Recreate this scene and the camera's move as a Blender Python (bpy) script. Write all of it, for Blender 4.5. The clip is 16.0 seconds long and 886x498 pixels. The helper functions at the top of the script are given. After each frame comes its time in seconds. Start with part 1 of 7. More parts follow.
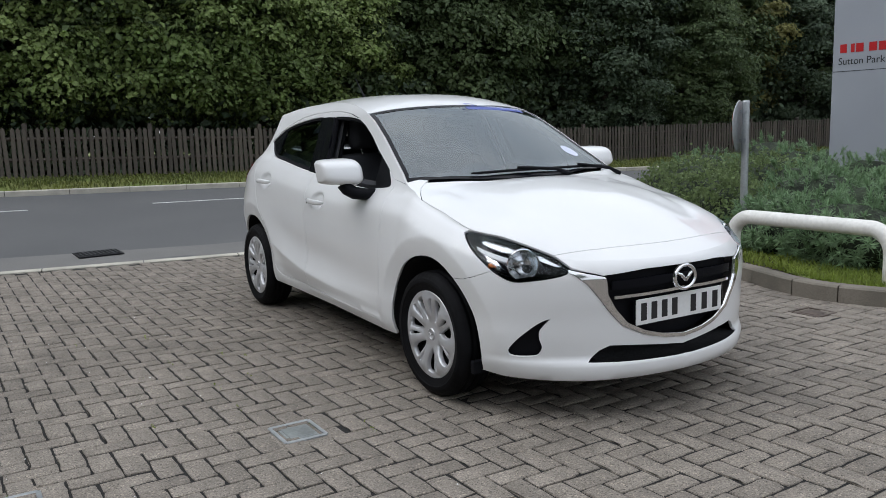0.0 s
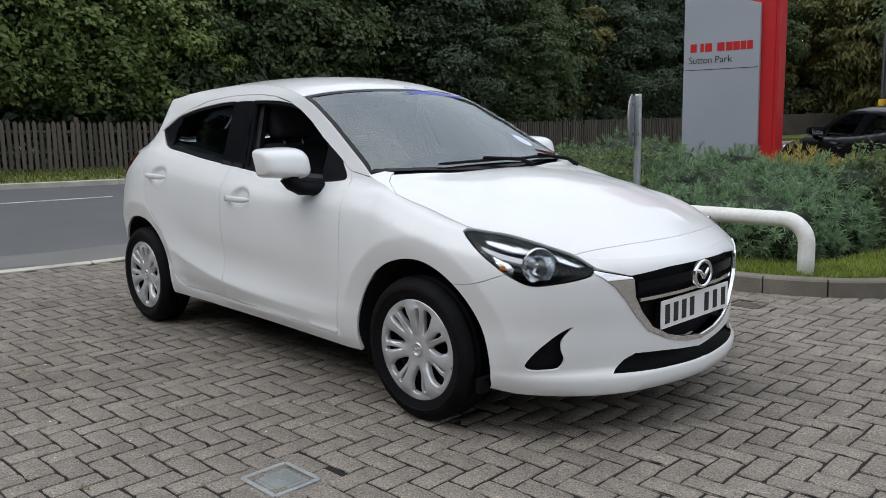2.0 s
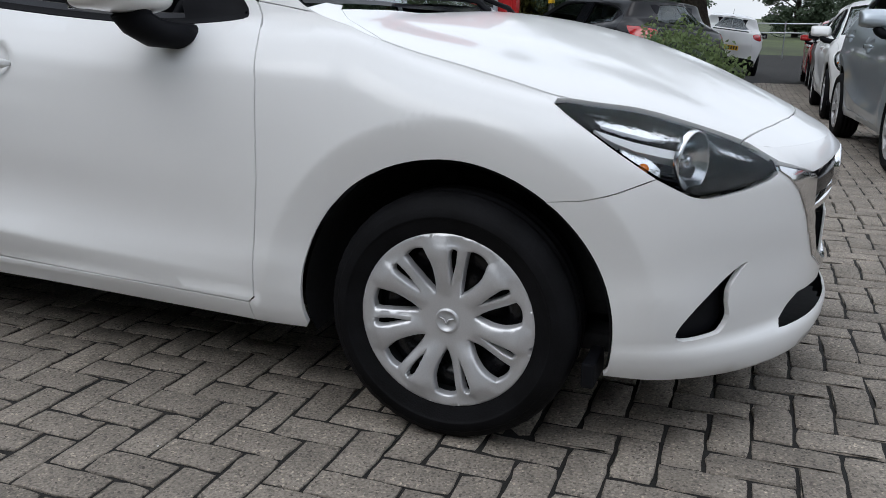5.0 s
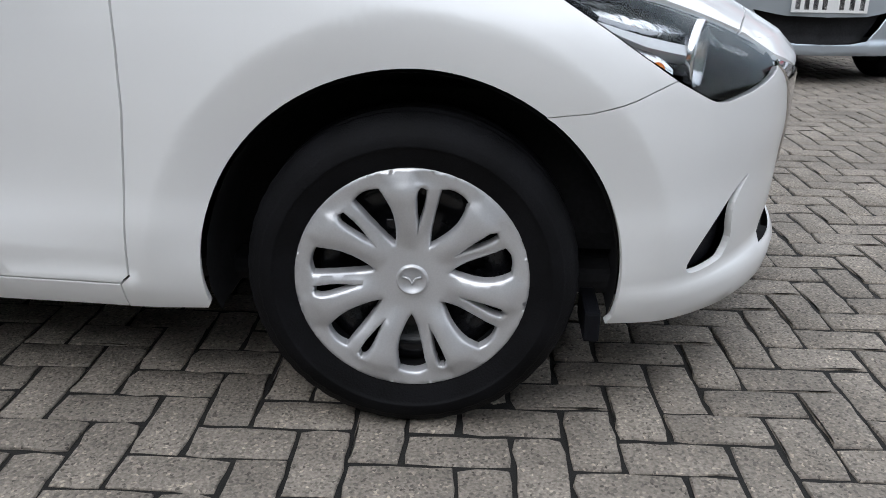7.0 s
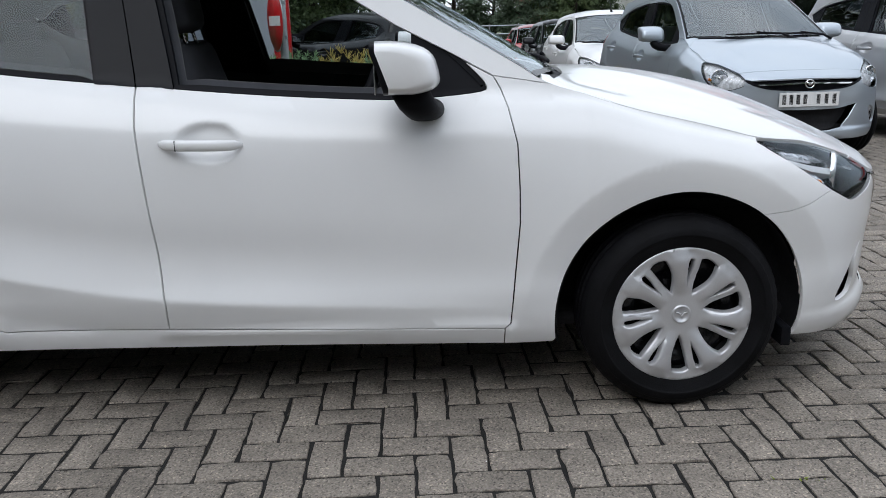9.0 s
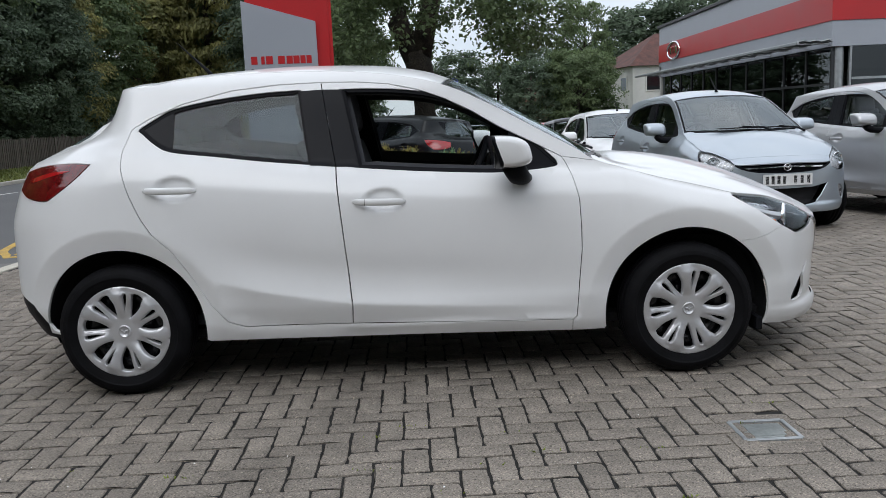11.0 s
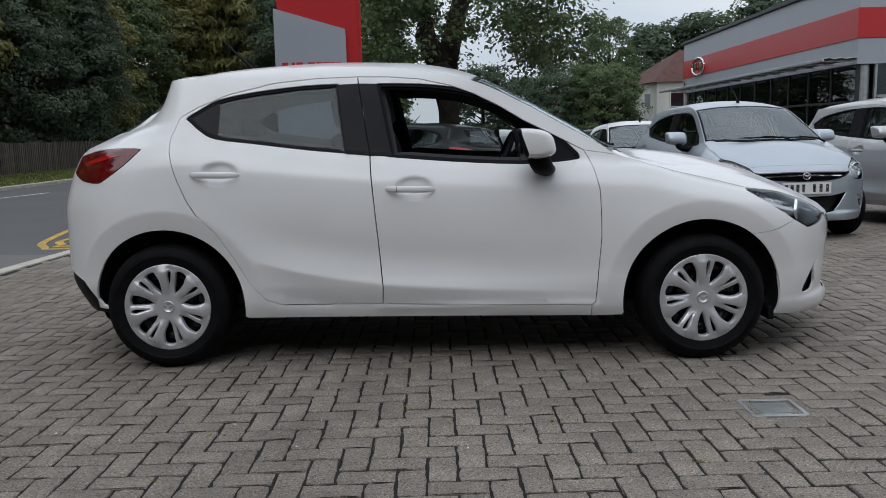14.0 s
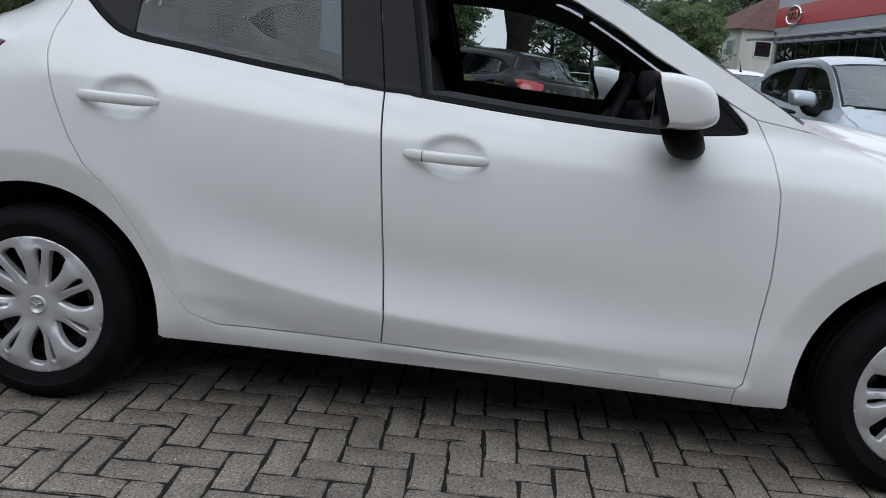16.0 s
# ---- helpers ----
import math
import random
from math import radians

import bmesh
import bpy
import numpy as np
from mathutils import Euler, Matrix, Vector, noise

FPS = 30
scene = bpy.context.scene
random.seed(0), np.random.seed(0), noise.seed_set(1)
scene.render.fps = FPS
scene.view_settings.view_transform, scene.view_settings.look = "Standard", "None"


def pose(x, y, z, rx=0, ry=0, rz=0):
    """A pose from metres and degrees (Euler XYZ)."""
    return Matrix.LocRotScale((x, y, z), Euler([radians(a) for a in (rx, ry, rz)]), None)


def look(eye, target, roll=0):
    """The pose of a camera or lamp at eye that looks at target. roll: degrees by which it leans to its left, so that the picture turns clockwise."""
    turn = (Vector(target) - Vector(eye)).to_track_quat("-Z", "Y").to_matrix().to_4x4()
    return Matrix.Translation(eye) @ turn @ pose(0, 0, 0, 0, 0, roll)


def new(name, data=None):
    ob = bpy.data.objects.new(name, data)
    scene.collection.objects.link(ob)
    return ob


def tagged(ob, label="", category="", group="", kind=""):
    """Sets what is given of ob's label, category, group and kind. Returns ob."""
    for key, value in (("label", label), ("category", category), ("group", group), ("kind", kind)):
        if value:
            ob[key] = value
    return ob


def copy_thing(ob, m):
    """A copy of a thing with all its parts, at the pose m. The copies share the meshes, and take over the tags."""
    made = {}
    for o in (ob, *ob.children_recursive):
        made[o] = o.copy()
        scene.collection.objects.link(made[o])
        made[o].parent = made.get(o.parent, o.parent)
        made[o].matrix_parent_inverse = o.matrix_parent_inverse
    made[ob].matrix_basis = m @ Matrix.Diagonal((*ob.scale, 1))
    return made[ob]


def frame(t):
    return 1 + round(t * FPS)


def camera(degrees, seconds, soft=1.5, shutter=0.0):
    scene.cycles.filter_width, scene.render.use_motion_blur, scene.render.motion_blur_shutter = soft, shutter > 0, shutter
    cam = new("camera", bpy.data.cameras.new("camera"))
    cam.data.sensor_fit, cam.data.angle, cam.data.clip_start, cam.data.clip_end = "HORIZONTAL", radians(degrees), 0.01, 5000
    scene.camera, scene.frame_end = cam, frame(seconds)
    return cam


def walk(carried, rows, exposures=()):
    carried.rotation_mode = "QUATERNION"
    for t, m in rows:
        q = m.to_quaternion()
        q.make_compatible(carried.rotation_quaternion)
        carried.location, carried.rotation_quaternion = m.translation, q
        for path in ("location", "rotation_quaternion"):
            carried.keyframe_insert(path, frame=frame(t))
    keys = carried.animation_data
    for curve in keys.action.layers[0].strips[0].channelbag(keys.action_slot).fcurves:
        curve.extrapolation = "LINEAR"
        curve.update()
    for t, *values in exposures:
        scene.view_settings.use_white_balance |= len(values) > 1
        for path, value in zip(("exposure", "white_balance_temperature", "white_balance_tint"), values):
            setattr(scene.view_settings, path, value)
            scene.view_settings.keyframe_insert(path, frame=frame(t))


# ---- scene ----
cam = camera(56.82, 16.0, soft=0.85)
PATH = [
    (0, (4.586, -2.675, 1.28), (2.882, -1.671, 0.982), -1.8),
    (0.5, (4.35, -2.733, 1.256), (2.729, -1.598, 0.963), -1.7),
    (1, (4.121, -2.779, 1.263), (2.553, -1.574, 0.967), -1.9),
    (1.5, (3.929, -2.871, 1.247), (2.431, -1.581, 0.941), -1.6),
    (2, (3.726, -2.965, 1.232), (2.293, -1.605, 0.919), -1.3),
    (2.5, (3.466, -2.955, 1.171), (2.097, -1.533, 0.849), -1.0),
    (3, (3.184, -2.954, 1.12), (1.854, -1.502, 0.767), -0.2),
    (3.5, (2.868, -2.907, 1.068), (1.712, -1.357, 0.557), -0.2),
    (4, (2.539, -2.769, 1.041), (1.478, -1.163, 0.498), -0.7),
    (4.5, (2.243, -2.607, 1.04), (1.245, -0.965, 0.484), -0.9),
    (5, (1.935, -2.462, 0.983), (1.223, -0.676, 0.432), 0.6),
    (5.2, (1.836, -2.404, 0.967), (1.235, -0.587, 0.387), 0.6),
    (7.3, (1.379, -2.15, 0.889), (1.296, -0.29, 0.158), 1.1),
    (7.5, (1.342, -2.255, 0.953), (1.276, -0.385, 0.248), 1.0),
    (8, (1.136, -2.517, 1.071), (1.157, -0.625, 0.423), -0.9),
    (8.5, (0.81, -2.747, 1.136), (0.894, -0.832, 0.566), -1.0),
    (9, (0.563, -3.113, 1.175), (0.575, -1.189, 0.632), -1.4),
    (9.5, (0.343, -3.415, 1.165), (0.429, -1.482, 0.66), -1.1),
    (10, (0.173, -3.68, 1.186), (0.242, -1.743, 0.694), -1.9),
    (10.2, (0.171, -3.824, 1.205), (0.201, -1.877, 0.751), -2.0),
    (12.3, (0.162, -5.127, 1.177), (0.159, -3.143, 0.929), -2.4),
    (12.5, (0.149, -5.147, 1.158), (0.175, -3.162, 0.909), -1.7),
    (13, (0.115, -5.125, 1.116), (0.148, -3.146, 0.832), -0.0),
    (13.5, (0.122, -4.94, 1.087), (0.107, -2.961, 0.8), -0.1),
    (14, (0.137, -4.67, 1.109), (0.093, -2.69, 0.827), -1.3),
    (14.5, (0.131, -4.428, 1.094), (-0.013, -2.451, 0.822), -1.3),
    (15, (0.115, -4.053, 1.127), (-0.014, -2.09, 0.767), 2.6),
    (15.5, (0.118, -3.565, 1.1), (-0.062, -1.61, 0.718), 3.7),
    (16, (0.089, -3.027, 1.119), (-0.064, -1.087, 0.658), 4.5),
]
walk(cam, [(t, look(eye, target, roll)) for t, eye, target, roll in PATH], [(0.0, 0.29, 6330, 10), (2.5, 0.29, 6360, 10), (5.0, 0.26, 6260, 10), (7.5, 0.66, 6250, 10), (8.5, 0.40, 6200, 10), (10.0, 0.37, 6250, 10), (12.5, 0.05, 6350, 10), (14.5, -0.13, 6250, 10), (15.0, -0.17, 6230, 10), (16.0, 0.13, 6120, 10)])

# ---- daylight: a high overcast with brighter breaks, and a weak wide sun ----
SUN_HEIGHT, SUN_TURN = 48, 205
sky = bpy.data.worlds.new("sky")
scene.world = sky
sky.use_nodes = True
nt = sky.node_tree
nt.nodes.clear()


def node(tree, kind, **values):
    n = tree.nodes.new(kind)
    for k, v in values.items():
        n.inputs[k.replace("_", " ")].default_value = v
    return n


nish = nt.nodes.new("ShaderNodeTexSky")
nish.sky_type, nish.sun_disc = "NISHITA", False
nish.sun_elevation, nish.sun_rotation = radians(SUN_HEIGHT), radians(SUN_TURN)
coord = nt.nodes.new("ShaderNodeTexCoord")
split = nt.nodes.new("ShaderNodeSeparateXYZ")
nt.links.new(coord.outputs["Generated"], split.inputs[0])
rise = nt.nodes.new("ShaderNodeMapRange")
for k, v in zip(("From Min", "From Max", "To Min", "To Max"), (0.0, 0.9, 0.88, 1.60)):
    rise.inputs[k].default_value = v
nt.links.new(split.outputs["Z"], rise.inputs["Value"])
stretch = nt.nodes.new("ShaderNodeMapping")
stretch.inputs["Scale"].default_value = (1.3, 1.3, 2.6)
nt.links.new(coord.outputs["Generated"], stretch.inputs["Vector"])
puffs = node(nt, "ShaderNodeTexNoise", Scale=1.5, Detail=4.0, Roughness=0.5)
nt.links.new(stretch.outputs[0], puffs.inputs["Vector"])
ramp = nt.nodes.new("ShaderNodeValToRGB")
ramp.color_ramp.elements[0].position, ramp.color_ramp.elements[0].color = 0.30, (0.58, 0.65, 0.74, 1)
ramp.color_ramp.elements[1].position, ramp.color_ramp.elements[1].color = 0.70, (1.04, 1.05, 1.07, 1)
nt.links.new(puffs.outputs["Fac"], ramp.inputs[0])
cloud = nt.nodes.new("ShaderNodeVectorMath")
cloud.operation = "SCALE"
nt.links.new(ramp.outputs[0], cloud.inputs[0])
nt.links.new(rise.outputs[0], cloud.inputs["Scale"])
dim = nt.nodes.new("ShaderNodeVectorMath")
dim.operation = "SCALE"
dim.inputs["Scale"].default_value = 0.10
nt.links.new(nish.outputs[0], dim.inputs[0])
mixsky = nt.nodes.new("ShaderNodeMix")
mixsky.data_type = "RGBA"
mixsky.inputs["Factor"].default_value = 0.85
nt.links.new(dim.outputs[0], mixsky.inputs["A"])
nt.links.new(cloud.outputs[0], mixsky.inputs["B"])
glow = node(nt, "ShaderNodeBackground", Strength=1.0)
nt.links.new(mixsky.outputs["Result"], glow.inputs["Color"])
out = nt.nodes.new("ShaderNodeOutputWorld")
nt.links.new(glow.outputs[0], out.inputs[0])

sun = new("sun", bpy.data.lights.new("sun", "SUN"))
sun.data.energy, sun.data.angle, sun.data.color = 0.6, radians(35), (1.0, 0.98, 0.95)
sun.matrix_world = pose(0, 0, 30, 90 - SUN_HEIGHT, 0, 180 - SUN_TURN)


# ---- materials ----
def surface(name, colour, rough=0.5, metal=0.0, vary=0.12, scale=6.0, fine=90.0, bump=0.15, coat=0.0, spec=0.5, island=0.0, single=0.0, other=None, depth=0.004):
    """A principled surface whose colour wanders at two scales; other: a second colour for its larger patches."""
    m = bpy.data.materials.new(name)
    m.use_nodes = True
    t = m.node_tree
    b = t.nodes["Principled BSDF"]
    b.inputs["Metallic"].default_value = metal
    b.inputs["Specular IOR Level"].default_value = spec
    b.inputs["Coat Weight"].default_value = coat
    b.inputs["Coat Roughness"].default_value = 0.03
    b.inputs["Coat IOR"].default_value = 1.42
    place = t.nodes.new("ShaderNodeTexCoord")
    big = node(t, "ShaderNodeTexNoise", Scale=scale, Detail=4.0)
    small = node(t, "ShaderNodeTexNoise", Scale=fine, Detail=3.0)
    for n in (big, small):
        t.links.new(place.outputs["Object"], n.inputs["Vector"])
    mix = t.nodes.new("ShaderNodeMix")
    mix.data_type = "RGBA"
    two = other or tuple(c * (1 - 2 * vary) for c in colour)
    mix.inputs["A"].default_value, mix.inputs["B"].default_value = (*two, 1), (*colour, 1)
    lift = t.nodes.new("ShaderNodeMapRange")
    lift.inputs["From Min"].default_value, lift.inputs["From Max"].default_value = 0.35, 0.65
    t.links.new(big.outputs["Fac"], lift.inputs["Value"])
    t.links.new(lift.outputs[0], mix.inputs["Factor"])
    gain = t.nodes.new("ShaderNodeMapRange")
    gain.inputs["From Min"].default_value, gain.inputs["From Max"].default_value = 0.3, 0.7
    gain.inputs["To Min"].default_value, gain.inputs["To Max"].default_value = 1 - vary, 1 + vary
    t.links.new(small.outputs["Fac"], gain.inputs["Value"])
    value = gain.outputs[0]
    for amount, kind, socket in ((island, "ShaderNodeNewGeometry", "Random Per Island"), (single, "ShaderNodeObjectInfo", "Random")):
        if amount:
            r = t.nodes.new(kind)
            spread = t.nodes.new("ShaderNodeMapRange")
            spread.inputs["To Min"].default_value, spread.inputs["To Max"].default_value = 1 - amount, 1 + amount
            t.links.new(r.outputs[socket], spread.inputs["Value"])
            times = t.nodes.new("ShaderNodeMath")
            times.operation = "MULTIPLY"
            t.links.new(value, times.inputs[0])
            t.links.new(spread.outputs[0], times.inputs[1])
            value = times.outputs[0]
    tone = t.nodes.new("ShaderNodeVectorMath")
    tone.operation = "SCALE"
    t.links.new(mix.outputs["Result"], tone.inputs[0])
    t.links.new(value, tone.inputs["Scale"])
    t.links.new(tone.outputs[0], b.inputs["Base Color"])
    dull = t.nodes.new("ShaderNodeMapRange")
    dull.inputs["To Min"].default_value, dull.inputs["To Max"].default_value = max(0.02, rough - 0.08), min(1, rough + 0.08)
    t.links.new(big.outputs["Fac"], dull.inputs["Value"])
    t.links.new(dull.outputs[0], b.inputs["Roughness"])
    if bump:
        bm = t.nodes.new("ShaderNodeBump")
        bm.inputs["Strength"].default_value, bm.inputs["Distance"].default_value = bump, depth
        t.links.new(small.outputs["Fac"], bm.inputs["Height"])
        t.links.new(bm.outputs[0], b.inputs["Normal"])
    return m


def pane(name, tint, gloss=1.0, rough=0.0, ior=1.5):
    """Thin glass: what is behind it, tinted, under a clear reflection."""
    m = bpy.data.materials.new(name)
    m.use_nodes = True
    t = m.node_tree
    t.nodes.remove(t.nodes["Principled BSDF"])
    see = t.nodes.new("ShaderNodeBsdfTransparent")
    see.inputs[0].default_value = (*tint, 1)
    shine = node(t, "ShaderNodeBsdfGlossy", Roughness=rough)
    shine.inputs["Color"].default_value = (0.90 * gloss, 0.97 * gloss, gloss, 1)
    edge = node(t, "ShaderNodeFresnel", IOR=ior)
    mix = t.nodes.new("ShaderNodeMixShader")
    t.links.new(edge.outputs[0], mix.inputs[0])
    t.links.new(see.outputs[0], mix.inputs[1])
    t.links.new(shine.outputs[0], mix.inputs[2])
    t.links.new(mix.outputs[0], t.nodes["Material Output"].inputs[0])
    return m


def paint(name, colour, metal=0.0, rough=0.32):
    return surface(name, colour, rough, metal, vary=0.012, scale=3, fine=900, bump=0.0, coat=0.8, spec=0.15)


WHITE = paint("white car paint", (0.735, 0.735, 0.735))
WHITE.node_tree.nodes["Principled BSDF"].inputs["Coat Weight"].default_value = 0.72
WHITE.node_tree.nodes["Principled BSDF"].inputs["Coat Roughness"].default_value = 0.035
BLUE_SILVER = paint("pale blue metallic paint", (0.42, 0.465, 0.51), 0.55, 0.35)
SILVER = paint("silver metallic paint", (0.50, 0.50, 0.51), 0.6, 0.35)
BLACK_PAINT = paint("black car paint", (0.008, 0.008, 0.010))
BLACK_PAINT.node_tree.nodes["Principled BSDF"].inputs["Coat Weight"].default_value = 0.35
GREY_PAINT = paint("dark grey metallic paint", (0.08, 0.085, 0.09), 0.5)
RED_PAINT = paint("red car paint", (0.42, 0.02, 0.02))
TRIM = surface("black plastic trim", (0.0085, 0.0088, 0.011), 0.5, vary=0.1, bump=0.1, fine=700, spec=0.07)
GLOSS_BLACK = surface("gloss black trim", (0.0065, 0.007, 0.0095), 0.2, vary=0.05, bump=0, spec=0.09)
RUBBER = surface("tyre rubber", (0.0062, 0.0062, 0.0075), 0.68, vary=0.3, scale=9, bump=0.3, fine=260, spec=0.12)
DARK = surface("dark underbody", (0.020, 0.020, 0.022), 0.8, vary=0.2, bump=0, spec=0.2)
CLOTH = surface("black seat cloth", (0.048, 0.050, 0.058), 0.9, vary=0.15, fine=500, bump=0.3)
LINING = surface("grey cabin lining", (0.10, 0.10, 0.10), 0.9, vary=0.06, fine=400, bump=0.1)
ALLOY = surface("silver wheel paint", (0.58, 0.58, 0.595), 0.36, 0.55, vary=0.04, fine=300, bump=0.03)
CHROME = surface("chrome", (0.78, 0.78, 0.79), 0.09, 1.0, vary=0.02, bump=0)
DARK_CHROME = surface("satin chrome", (0.30, 0.30, 0.31), 0.2, 1.0, vary=0.05, bump=0)
PLATE_WHITE = surface("reflective number plate", (0.74, 0.74, 0.73), 0.4, vary=0.03, bump=0)
PLATE_YELLOW = surface("yellow number plate", (0.80, 0.48, 0.02), 0.4, vary=0.03, bump=0)
INK = surface("black print", (0.012, 0.012, 0.013), 0.5, vary=0.02, bump=0)
LAMP_RED = surface("red lamp plastic", (0.42, 0.010, 0.012), 0.08, vary=0.1, scale=14, bump=0, coat=1.0)
DEEP_RED = surface("deep red lamp plastic", (0.16, 0.005, 0.007), 0.08, vary=0.25, scale=22, bump=0, coat=1.0)
LAMP_DARK = surface("dark lamp housing", (0.010, 0.010, 0.012), 0.24, vary=0.2, bump=0, spec=0.35)
PALE_LAMP = surface("bright lamp housing", (0.80, 0.81, 0.83), 0.25, 0.1, vary=0.2, scale=30, bump=0.6, fine=50)
AMBER = surface("amber bulb", (0.75, 0.20, 0.02), 0.25, vary=0.05, bump=0)
REFLECTOR = surface("lamp reflector", (0.82, 0.83, 0.85), 0.14, 1.0, vary=0.05, scale=40, bump=0.6, fine=70)
BOWL = surface("mirrored bowl", (0.85, 0.86, 0.88), 0.20, 1.0, vary=0.02, bump=0)
PALE_STRIP = surface("frosted light guide", (0.70, 0.72, 0.74), 0.2, vary=0.03, bump=0, coat=0.5)
REAR_GLASS = pane("tinted door glass", (0.46, 0.52, 0.56), ior=1.40)
GLASS = pane("clear glass", (0.72, 0.77, 0.77), ior=1.38)
SCREEN_GLASS = pane("windscreen glass", (0.80, 0.85, 0.86), ior=2.1)
TINT_GLASS = pane("tinted rear glass", (0.40, 0.44, 0.46), ior=1.6)
LENS = pane("clear lamp cover", (0.95, 0.955, 0.96), ior=1.28)
SHOP_GLASS = pane("showroom glass", (0.22, 0.26, 0.28), 0.9, ior=1.6)
BLUE_PRINT = surface("blue sticker print", (0.10, 0.14, 0.45), 0.5, vary=0.05, bump=0)
PALE_PRINT = surface("pale sticker print", (0.62, 0.66, 0.80), 0.5, vary=0.05, bump=0)
def concrete(name, single):
    """Weathered concrete: pale and dark grit, stains, and a tone of its own for each block."""
    m = surface(name, (0.235, 0.205, 0.172), 0.9, vary=0.26, scale=5, fine=150, bump=1.0, island=0.0 if single else 0.09, single=0.09 if single else 0.0, other=(0.168, 0.146, 0.122), depth=0.004)
    t = m.node_tree
    b = t.nodes["Principled BSDF"]
    place = t.nodes.new("ShaderNodeTexCoord")
    world = t.nodes.new("ShaderNodeNewGeometry")
    grit = t.nodes.new("ShaderNodeTexVoronoi")
    grit.inputs["Scale"].default_value = 190
    t.links.new(world.outputs["Position"], grit.inputs["Vector"])
    ramp = t.nodes.new("ShaderNodeValToRGB")
    e = ramp.color_ramp.elements
    e[0].position, e[0].color = 0.0, (0.22, 0.21, 0.20, 1)
    e[1].position, e[1].color = 1.0, (2.1, 2.02, 1.9, 1)
    for p, c in ((0.22, 0.72), (0.45, 1.0), (0.78, 1.12)):
        n = e.new(p)
        n.color = (c, c, c, 1)
    t.links.new(grit.outputs["Color"], ramp.inputs[0])
    stain = node(t, "ShaderNodeTexNoise", Scale=1.1, Detail=5.0)
    t.links.new(world.outputs["Position"], stain.inputs["Vector"])
    tone = t.nodes.new("ShaderNodeMapRange")
    for k, v in zip(("From Min", "From Max", "To Min", "To Max"), (0.3, 0.7, 0.86, 1.12)):
        tone.inputs[k].default_value = v
    t.links.new(stain.outputs["Fac"], tone.inputs["Value"])
    one = t.nodes.new("ShaderNodeVectorMath")
    one.operation = "MULTIPLY"
    two = t.nodes.new("ShaderNodeVectorMath")
    two.operation = "SCALE"
    t.links.new(b.inputs["Base Color"].links[0].from_socket, one.inputs[0])
    t.links.new(ramp.outputs[0], one.inputs[1])
    t.links.new(one.outputs[0], two.inputs[0])
    t.links.new(tone.outputs[0], two.inputs["Scale"])
    t.links.new(two.outputs[0], b.inputs["Base Color"])
    return m


BLOCK, BLOCK_ONE = concrete("grey concrete paving block", False), concrete("single concrete paving block", True)
JOINT = surface("dark joint sand", (0.010, 0.0088, 0.0075), 0.95, vary=0.3, scale=4, fine=300, bump=0.5)
ASPHALT = surface("worn asphalt", (0.105, 0.105, 0.106), 0.85, vary=0.16, scale=0.5, fine=120, bump=0.5, other=(0.085, 0.086, 0.088))
PALE_ASPHALT = surface("pale dusty asphalt", (0.165, 0.160, 0.152), 0.88, vary=0.18, scale=0.9, fine=120, bump=0.5, other=(0.130, 0.127, 0.122))
KERB = surface("concrete kerb", (0.205, 0.180, 0.148), 0.92, vary=0.26, scale=2.5, fine=150, bump=0.4, single=0.08, other=(0.125, 0.112, 0.090))
PALE_KERB = surface("pale concrete kerb", (0.50, 0.47, 0.40), 0.85, vary=0.14, scale=3, fine=150, bump=0.3)
LINE_WHITE = surface("worn white road paint", (0.62, 0.62, 0.60), 0.8, vary=0.2, scale=5, fine=80, bump=0.3)
LINE_YELLOW = surface("worn yellow road paint", (0.55, 0.36, 0.07), 0.8, vary=0.25, scale=5, fine=60, bump=0.3, other=(0.36, 0.24, 0.07))
SOIL = surface("bare soil", (0.060, 0.045, 0.030), 0.95, vary=0.35, scale=3, fine=70, bump=0.9, depth=0.02)
TURF = surface("short turf", (0.12, 0.165, 0.035), 0.95, vary=0.35, scale=1.3, fine=60, bump=0.9, other=(0.13, 0.14, 0.03), depth=0.02)
LAND = surface("rough grassland", (0.07, 0.09, 0.03), 0.95, vary=0.3, scale=0.1, fine=3, bump=0.3)
STEEL = surface("galvanised steel", (0.42, 0.44, 0.45), 0.42, 0.7, vary=0.1, scale=7, fine=60, bump=0.05)
WHITE_STEEL = surface("white painted steel", (0.74, 0.73, 0.69), 0.35, vary=0.06, scale=5, fine=40, bump=0.08)
GREY_PANEL = surface("light grey sign panel", (0.36, 0.38, 0.42), 0.38, 0.15, vary=0.03, scale=1, fine=200, bump=0)
RED_PANEL = surface("red sign panel", (0.46, 0.014, 0.017), 0.35, vary=0.04, scale=1, fine=60, bump=0)
DARK_PANEL = surface("dark metal fascia", (0.035, 0.037, 0.04), 0.5, 0.3, vary=0.1, bump=0)
TIMBER = surface("weathered fence wood", (0.084, 0.068, 0.056), 0.9, vary=0.28, scale=7, fine=90, bump=0.5, single=0.25, other=(0.075, 0.064, 0.054))
BARK = surface("rough bark", (0.060, 0.048, 0.036), 0.95, vary=0.35, scale=3, fine=24, bump=1.0, depth=0.03)
TILE_RED = surface("red roof tiles", (0.105, 0.040, 0.030), 0.8, vary=0.25, scale=2, fine=14, bump=0.6)
RENDER_WHITE = surface("white wall render", (0.62, 0.61, 0.57), 0.9, vary=0.08, scale=1, fine=40, bump=0.2)
BRICK_WALL = surface("brown brickwork", (0.22, 0.13, 0.09), 0.9, vary=0.2, scale=1, fine=20, bump=0.2)


